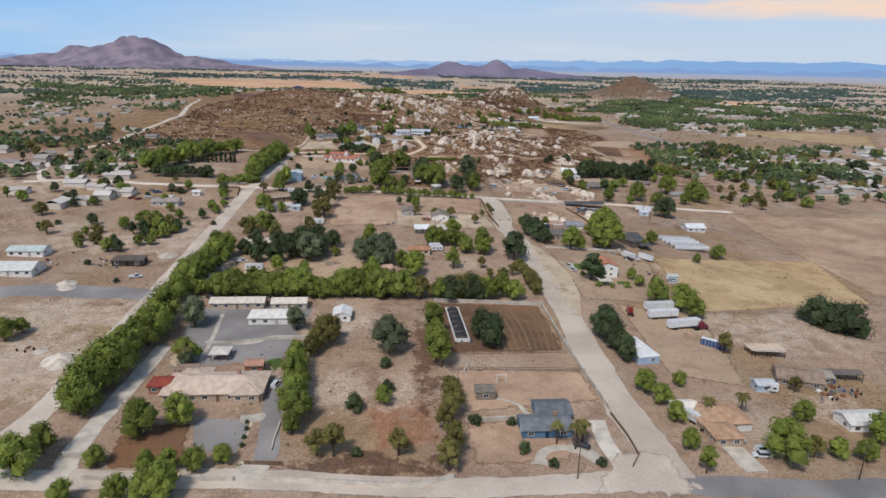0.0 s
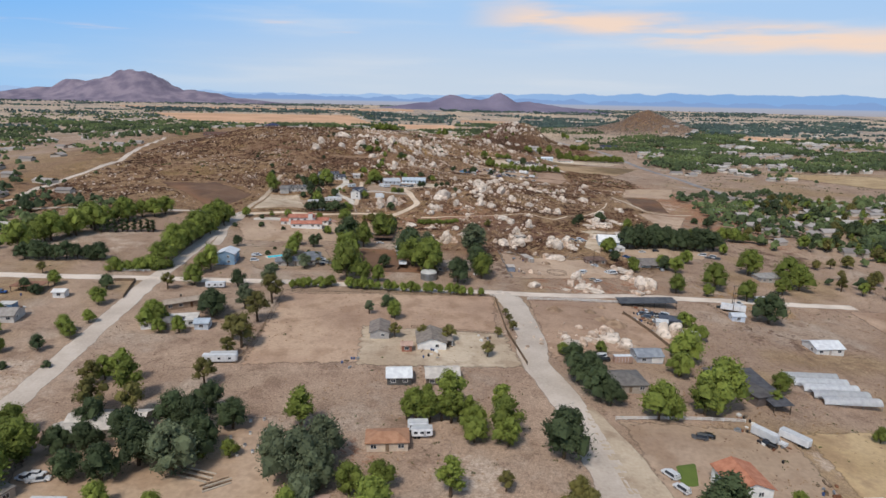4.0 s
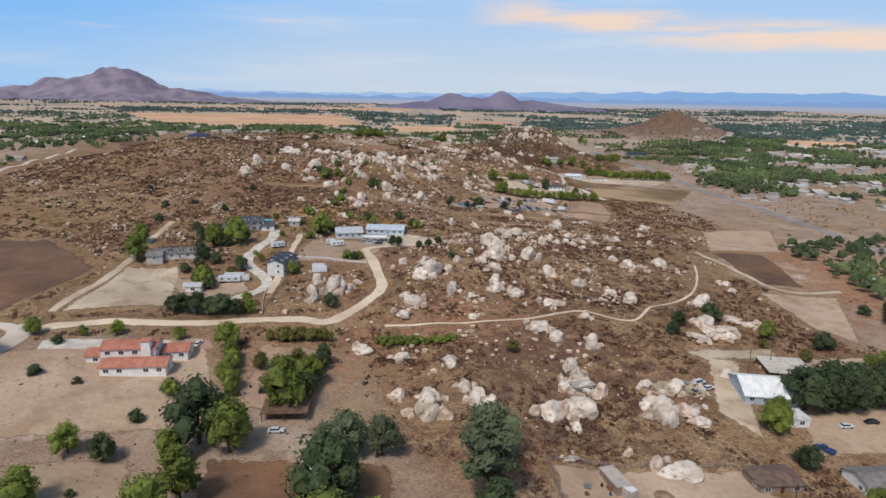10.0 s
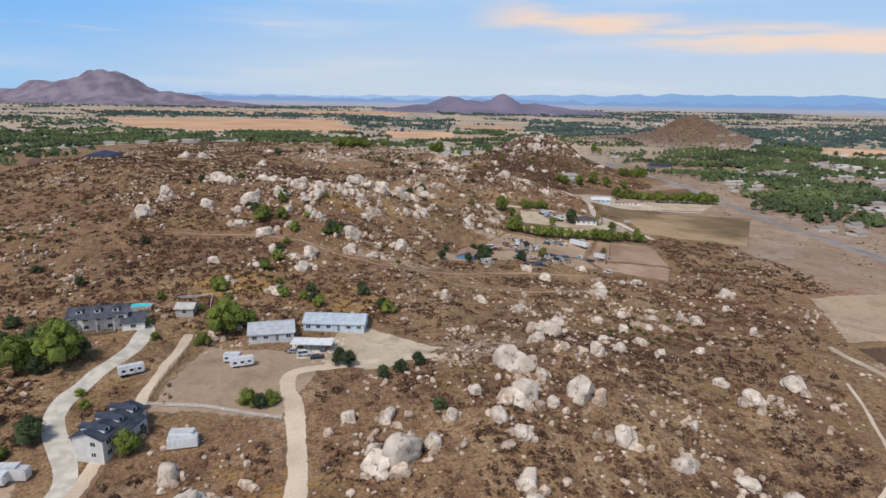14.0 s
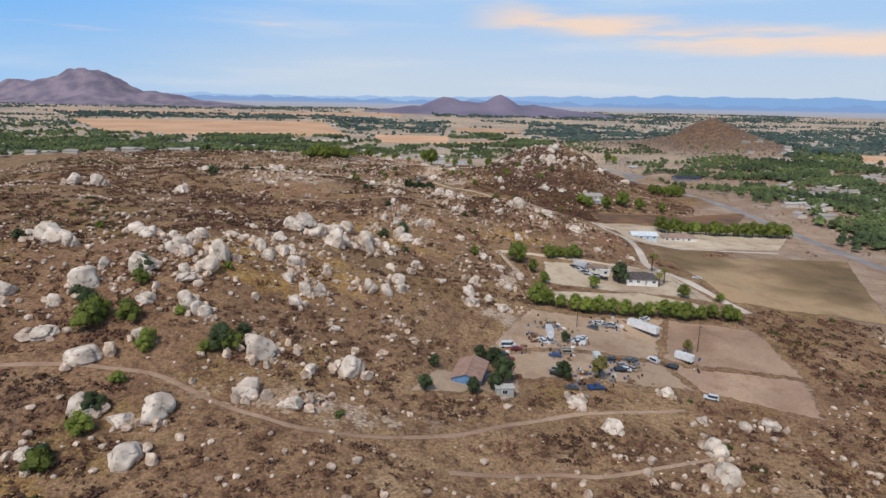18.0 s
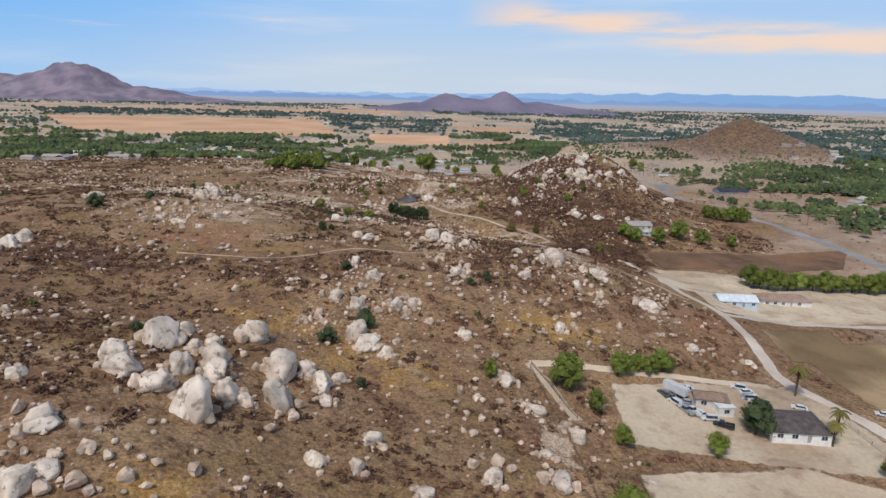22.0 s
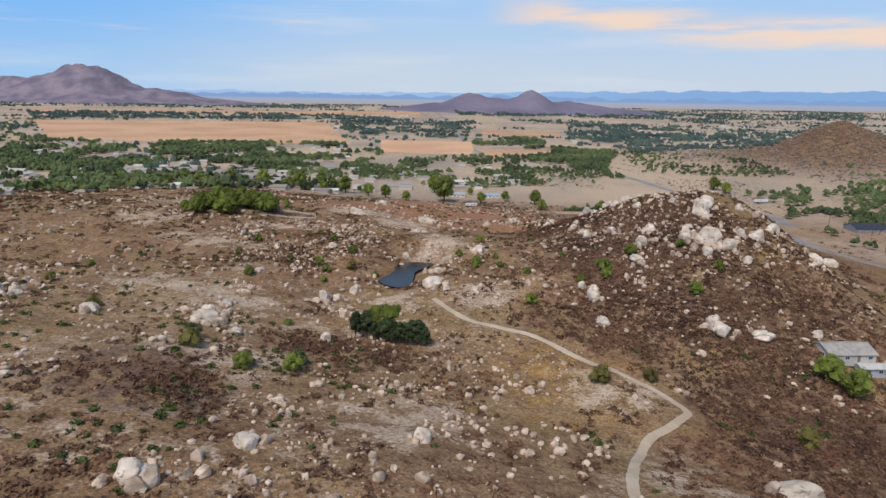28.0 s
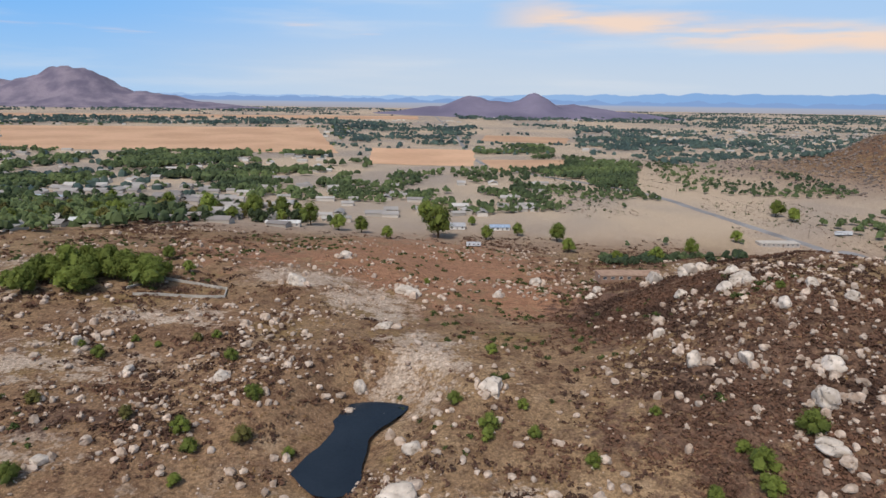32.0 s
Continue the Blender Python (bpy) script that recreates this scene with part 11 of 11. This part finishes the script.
far_homes([(591.2, 686.8), (732.2, 596.7), (405.0, 312.9), (398.3, 449.9)], 26)
far_wood([(471.8, 2124.7), (588.7, 1907.0), (579.8, 1735.5), (398.4, 1800.4)], 240, 4, 7)
far_wood([(274.2, 1915.2), (360.6, 1834.0), (367.9, 1728.4), (241.9, 1704.4)], 150, 4, 7)
far_wood([(647.2, 1828.6), (797.2, 1694.1), (612.9, 1473.4), (565.2, 1559.8)], 260, 4, 8)
far_wood([(430, 1230), (810, 1584), (618, 976), (494, 969)], 700, 6, 11)
far_wood([(810, 1584), (1277, 1768), (900, 1000), (618, 976)], 1100, 6, 12)
far_wood([(469, 1685), (830, 1677), (720, 1300), (425, 1230)], 500, 6, 11)
far_wood([(380, 689), (674, 817), (560, 520), (391, 475)], 420, 6, 11)
far_wood([(302, 760), (455, 800), (391, 475), (275, 470)], 260, 5, 10)
far_wood([(-1000, 2300), (-50, 2330), (40, 1880), (-700, 1650)], 1900, 8, 14)
far_wood([(-714, 2004), (-131, 1655), (-136, 1440), (-434, 1277)], 600, 6, 11)
far_wood([(-623, 2100), (2, 2300), (60, 1640), (-136, 1430)], 800, 6, 12)
far_wood([(77, 1995), (490, 2251), (379, 1872), (98, 1722)], 420, 6, 11)
far_wood([(554, 2892), (1584, 3438), (675, 1964), (494, 2054)], 900, 7, 12)
far_wood([(770, 1707), (1478, 3078), (2920, 3741), (1556, 2103)], 2600, 8, 14)
far_wood([(-252, 620), (-160, 600), (-150, 470), (-250, 440)], 90, 5, 9)
far_wood([(-420, 700), (-275, 640), (-255, 440), (-400, 430)], 170, 5, 9)
far_homes([(430, 1230), (810, 1584), (618, 976), (494, 969)], 50)
far_homes([(810, 1584), (1277, 1768), (900, 1000), (618, 976)], 80)
far_homes([(380, 689), (674, 817), (560, 520), (391, 475)], 40)
far_homes([(-714, 2004), (-131, 1655), (-136, 1440), (-434, 1277)], 50)
far_homes([(-623, 2100), (2, 2300), (60, 1640), (-136, 1430)], 60)
far_homes([(770, 1707), (1478, 3078), (2920, 3741), (1556, 2103)], 120)
far_belts()

# ---- more of the hill houses and the far woods ----
pool([(-42.5, 738.5), (-35.5, 739.5), (-35.0, 735.8), (-42.0, 734.6)])
pool([(-73.0, 685.0), (-66.5, 685.6), (-66.0, 682.0), (-72.4, 681.4)])
car(-0.7, 546.4, 8, 'suv', 'black')
car(-30.5, 577.5, 80, 'sedan', 'white')
trailer(3.0, 655.0, 10, 7, kind='container')
boulder(13.7, 627.5, 4.3, 1.45)
boulder(3.3, 643.5, 2.4, 1.5)
boulder(3.0, 627.0, 2.3, 1.4)
boulder(124.6, 540.0, 4.5, 0.85)
boulder(186.3, 637.0, 3.2, 1.0)
for bx, by, br, bt in [(172.0, 601.0, 4.4, 0.32), (178.5, 604.0, 4.2, 0.3), (190.0, 618.0, 3.6, 0.35), (195.5, 614.0, 3.8, 0.35), (97.0, 553.5, 3.4, 0.4), (105.5, 552.0, 3.2, 0.4), (101.0, 557.5, 3.6, 0.35)]:
    boulder(bx, by, br, bt)
house(101.2, 551.5, 14, 7.5, 4.0, roof='flat', wall=(150, 136, 122), cover=(186, 178, 168), label='low stone-walled ruin with a slab roof', name='ruin', category='ruin')
for tx, ty, th in [(-61, 699, 6.5), (-49, 689, 6.0), (-43, 700, 7.5), (-57, 703, 8.5), (-66, 703, 7.0), (-55, 660, 5.5), (-49, 651, 5.0), (-63, 688, 4.5), (-48, 664, 6.0), (-43, 638, 5.5), (-60, 655, 5.0)]:
    tree(tx, ty, th, 'round', 'dark', 1.1)
for tx, ty, th in [(-34, 745, 3.0), (-31, 722, 3.2), (-25, 714, 2.6), (2, 728, 4.6), (-4, 733, 4.8), (-7, 724, 4.2), (-9, 712, 4.4), (-28, 672, 2.4), (-32, 678, 2.2), (-58, 676, 3.0), (-73, 676, 3.2), (-38, 652, 2.8), (15, 672, 4.6), (21, 672.5, 4.0)]:
    tree(tx, ty, th, 'bush', 'green', 1.1)
for bx, by in [(8.0, 563.5), (10.5, 558.5), (7.5, 553.0), (10.0, 547.5), (6.5, 543.5), (11.5, 564.5), (9.0, 550.5), (11.0, 553.5)]:
    tree(bx, by, 4.6, 'round', 'dark', 1.0)
for tx, ty, th in [(-55.1, 874.3, 3.4), (-18.1, 838.5, 4.6), (-6.1, 851.0, 4.8), (21.9, 829.1, 4.6), (9.7, 753.9, 3.6), (20.5, 758.0, 3.2), (41.1, 764.0, 3.6), (-22.0, 842.0, 3.2), (27.0, 833.0, 3.4), (-88.6, 763.5, 3.0), (-104.4, 759.2, 3.4), (-61.0, 868.0, 2.6)]:
    tree(tx, ty, th, 'bush', 'dark', 1.15)
for k in range(5):
    tree_row(86.2 + 0.4 * k, 1240.6 + 1.9 * k, 98.2 + 0.2 * k, 1240.6 + 1.8 * k, 7, 2.0, 'bush', 'green', 1.0, 0.2)
far_homes([(-950, 1650), (-60, 1650), (-80, 2300), (-1050, 2250)], 60)
far_wood([(-900, 1560), (-60, 1560), (-60, 2050), (-1020, 2000)], 420, 8, 14)
far_wood([(-1100, 2050), (-40, 2050), (-60, 2330), (-1250, 2300)], 1500, 9, 15)
far_homes([(-760, 1120), (-300, 1080), (-260, 1520), (-800, 1540)], 22)
far_wood([(-760, 1150), (-290, 1120), (-240, 1560), (-820, 1560)], 420, 6, 10)
tree_row(-52, 300, -26, 298, 4, 6.0, 'round', 'green', 1.0, 2)
house(-52.5, 268.5, 62, 5.5, 4.2, roof='shed', wall=(222, 216, 208), cover=(128, 96, 78), label='small white storage box with a brown roof', name='storage_shed', category='shed')
house(-44.0, 269.0, 62, 5.5, 4.2, roof='shed', wall=(222, 216, 208), cover=(128, 96, 78), label='small white storage box with a brown roof', name='storage_shed', category='shed')
car(-73.0, 289.5, 10, 'pickup', 'white')

# ---- wild growth and loose stone ----
def wild(n, x0, x1, y0, y1, seed, need=0.35, keep_off=True):
    g = np.random.default_rng(seed)
    x, y = g.uniform(x0, x1, n), g.uniform(y0, y1, n)
    ok = (brushy(x, y) > need * (0.4 + 1.2 * g.random(n)))
    if keep_off:
        ok &= free(x, y)
    return x[ok], y[ok], g


def weedy(x, y):
    """How much of the dark brush patches lies at a place."""
    w = np.zeros(len(x))
    for cx, cy, rx, ry, k, amount in PATCHES:
        if k == 3:
            w = np.maximum(w, amount * np.exp(-(((x - cx) / rx) ** 2 + ((y - cy) / ry) ** 2) ** 1.5))
    return w


bx, by, g = wild(230000, -260, 360, 440, 1620, 11)
dens = vnoise(bx, by, 44, 31) * 0.26 + vnoise(bx, by, 12, 32) * 0.2 + vnoise(bx, by, 4.5, 33) * 0.36 + 0.18 * g.random(len(bx))
bare = np.zeros(len(bx))
for cx, cy, rx, ry, k, amount in PATCHES:
    bare = bare + (0.18, 0.06, 0.2, -0.22)[k] * amount * np.exp(-(((bx - cx) / rx) ** 2 + ((by - cy) / ry) ** 2) ** 1.5)
sel = dens > bare + 0.5 + 0.05 * smooth(1060, 1140, by) * (1 - smooth(150, 200, bx)) + 0.08 * (g.random(len(bx)) - 0.5)
bx, by = bx[sel][:92000], by[sel][:92000]
sprays("dry_brush", bx, by, g.uniform(0.45, 1.0, len(bx)) ** 1.6 * 1.9, M_BRUSH, "low red-brown dry buckwheat brush covering the slopes", "brush", 10)
bx, by, g = wild(30000, -260, 360, 540, 1620, 12)
sel = vnoise(bx, by, 45, 41) > 0.6
bx, by = bx[sel][:7000], by[sel][:7000]
sprays("dry_grass_tufts", bx, by, g.uniform(0.4, 1.0, len(bx)), M_STRAW, "straw-coloured dry grass tufts between the rocks", "grass", 8, 0.4)
bx, by, g = wild(40000, -260, 340, 700, 1560, 15)
sel = (vnoise(bx, by, 50, 81) * 0.55 + vnoise(bx, by, 14, 82) * 0.45 > 0.72 - 0.14 * smooth(1050, 1250, by)) & (g.random(len(bx)) < 0.5)
bx, by = bx[sel][:2200], by[sel][:2200]
sprays("sage_scrub", bx, by, g.uniform(0.6, 1.7, len(bx)), M_SCRUB, "small olive sage scrub among the rocks", "scrub", 26, 0.8)
# more outcrops, crowding where the ground is rocky
g = np.random.default_rng(29)
cx, cy = g.uniform(-230, 320, 2600), g.uniform(570, 1560, 2600)
rocky = vnoise(cx, cy, 110, 93) * 0.5 + vnoise(cx, cy, 30, 94) * 0.5
sel = (brushy(cx, cy) > 0.7) & free(cx, cy) & (rocky > 0.55) & (weedy(cx, cy) < 0.4) & (np.hypot(cx - 100, cy - 1298) > 45)
for k, (ox, oy) in enumerate(zip(cx[sel][:64], cy[sel][:64])):
    outcrop(ox, oy, g.uniform(3, 11), int(g.integers(5, 20)), g.uniform(0.9, 2.1), 900 + k)
# outcrops on the north slope and over the knoll
for k, (ox, oy, rr, n, big) in enumerate([(-16, 1105, 12, 26, 2.0), (-30, 1185, 12, 26, 2.0), (-45, 1178, 10, 20, 1.8), (-55, 1159, 9, 16, 1.8), (-6, 1151, 9, 16, 1.8), (95, 1178, 9, 18, 1.4), (120, 1207, 9, 18, 1.4), (151, 1206, 9, 18, 1.4), (84, 1111, 8, 14, 1.3), (148, 1115, 9, 18, 1.5), (106, 1077, 6, 14, 1.8), (119, 1069, 5, 12, 1.6), (112, 1038, 5, 12, 1.5), (75, 1019, 5, 10, 1.2), (124, 1018, 6, 12, 1.6), (173, 1055, 6, 12, 1.5), (190, 1037, 6, 12, 1.4), (11, 1346, 8, 16, 1.6), (54, 1305, 8, 18, 1.5), (52, 1326, 7, 12, 1.4), (35, 1311, 7, 14, 1.3), (112, 1277, 6, 12, 1.3), (186, 1294, 8, 16, 1.4), (200, 1310, 9, 18, 1.5), (197, 1337, 9, 16, 1.4), (206, 1295, 9, 18, 1.5), (219, 1305, 9, 18, 1.6), (215, 1326, 9, 16, 1.4), (210, 1280, 8, 16, 1.6), (234, 1313, 9, 18, 1.8), (174, 1321, 8, 12, 1.2)]):
    outcrop(ox, oy, rr, n, big, 1200 + k)
bx, by, g = wild(30000, -220, 340, 1140, 1500, 16)
sel = vnoise(bx, by, 40, 91) * 0.5 + vnoise(bx, by, 13, 92) * 0.5 > 0.56
sel &= weedy(bx, by) < 0.35
SMALL_X.append(bx[sel][:1500])
SMALL_Y.append(by[sel][:1500])
SMALL_S.append(g.uniform(0.2, 1.0, len(SMALL_X[-1])) ** 2 * 1.5)
bx, by, g = wild(44000, -260, 340, 560, 1560, 13, 0.5)
sel = vnoise(bx, by, 60, 51) * 0.4 + vnoise(bx, by, 17, 52) * 0.6 > 0.52
bx, by = bx[sel][:9000], by[sel][:9000]
xs, ys, ss = np.concatenate([bx, *SMALL_X]), np.concatenate([by, *SMALL_Y]), np.concatenate([g.uniform(0.2, 1.0, len(bx)) ** 2.2 * 1.2, *SMALL_S])
scatter("granite_stones", xs, ys, ss, M_ROCKS, "pale granite stones strewn over the slopes", "stones", 0.72, 0.22, 0.2)

scatter("granite_rocks", np.concatenate(MID_X), np.concatenate(MID_Y), np.concatenate(MID_S), M_ROCKS, "pale granite rocks heaped round the outcrops", "rocks", 0.85, 0.04, 0.22, 2, shapes=np.array([boulder_shape(300 + k, 2)[0] for k in range(12)]))

# scrub on the open plain below the ridge
g = np.random.default_rng(17)
bx, by = g.uniform(120, 1050, 40000), g.uniform(1380, 2350, 40000)
sel = (brushy(bx, by) < 0.3) & (vnoise(bx, by, 60, 95) * 0.5 + vnoise(bx, by, 18, 96) * 0.5 > 0.52) & (bx > 180 + 0.2 * (by - 1380)) & free(bx, by)
bx, by = bx[sel], by[sel]
sprays("plain_scrub", bx[:7000], by[:7000], g.uniform(0.5, 1.5, len(bx))[:7000], M_BRUSH, "low dry scrub on the open plain", "brush", 6)
sprays("plain_bushes", bx[7000:8600], by[7000:8600], g.uniform(0.9, 2.2, len(bx))[7000:8600], M_SCRUB, "small green bushes on the open plain", "brush", 12, 0.8)
bx, by = g.uniform(330, 640, 14000), g.uniform(560, 1500, 14000)
sel = (brushy(bx, by) < 0.3) & (vnoise(bx, by, 40, 97) * 0.5 + vnoise(bx, by, 14, 98) * 0.5 > 0.54) & free(bx, by)
sprays("field_edge_bushes", bx[sel][:1500], by[sel][:1500], g.uniform(0.5, 1.7, len(bx))[:min(1500, sel.sum())], M_SCRUB, "small bushes along the field edges", "brush", 12, 0.8)

# the cone hill and its rocks
bx, by, g = wild(9000, 480, 1010, 1680, 2150, 14, 0.6, False)
scatter("cone_hill_rocks", bx[:4200], by[:4200], g.uniform(0.5, 1.0, len(bx))[:4200] ** 2 * 2.2, M_CONEROCK, "granite rocks strewn over the cone hill", "stones", 0.7, 0.25, 0.2)
scatter("cone_hill_brush", bx[4200:8000], by[4200:8000], g.uniform(1.0, 2.2, len(bx))[4200:8000], M_CONEBRUSH, "dry brush on the cone hill", "brush", 0.5, 0.4, 0.2)

# dry weeds over the yards and lots
for seed, mat, name, words, lo, cap in ((61, M_STRAW, "dry_weeds", "straw-coloured dry weeds over the bare lots", 0.52, 15000), (62, M_BRUSH, "brown_weeds", "low brown dead weeds along the lot edges", 0.58, 8000), (63, M_SCRUB, "green_weeds", "small green weeds in the yards", 0.66, 1500)):
    g = np.random.default_rng(seed)
    x, y = g.uniform(-250, 330, 120000), g.uniform(40, 660, 120000)
    sel = free(x, y, ROADS) & (brushy(x, y) < 0.4) & (vnoise(x, y, 42, seed) * 0.5 + vnoise(x, y, 13, seed + 9) * 0.35 + g.random(len(x)) * 0.15 > lo)
    x, y = x[sel][:cap], y[sel][:cap]
    sprays(name, x, y, g.uniform(0.2, 0.6, len(x)) * (1.6 if mat is M_SCRUB else 1), mat, words, "weeds", 7, 0.6)

# thick brush on the knoll and in the hollows
g = np.random.default_rng(71)
x, y = g.uniform(40, 330, 60000), g.uniform(1120, 1480, 60000)
sel = (weedy(x, y) > 0.25 + 0.3 * g.random(len(x))) & free(x, y) & (brushy(x, y) > 0.3) & (vnoise(x, y, 6, 88) * 0.5 + vnoise(x, y, 20, 89) * 0.25 + g.random(len(x)) * 0.25 > 0.46)
x, y = x[sel][:20000], y[sel][:20000]
sprays("knoll_brush", x, y, g.uniform(0.5, 1.5, len(x)), M_BRUSH, "thick red-brown brush on the rocky knoll", "brush", 11, 0.65)
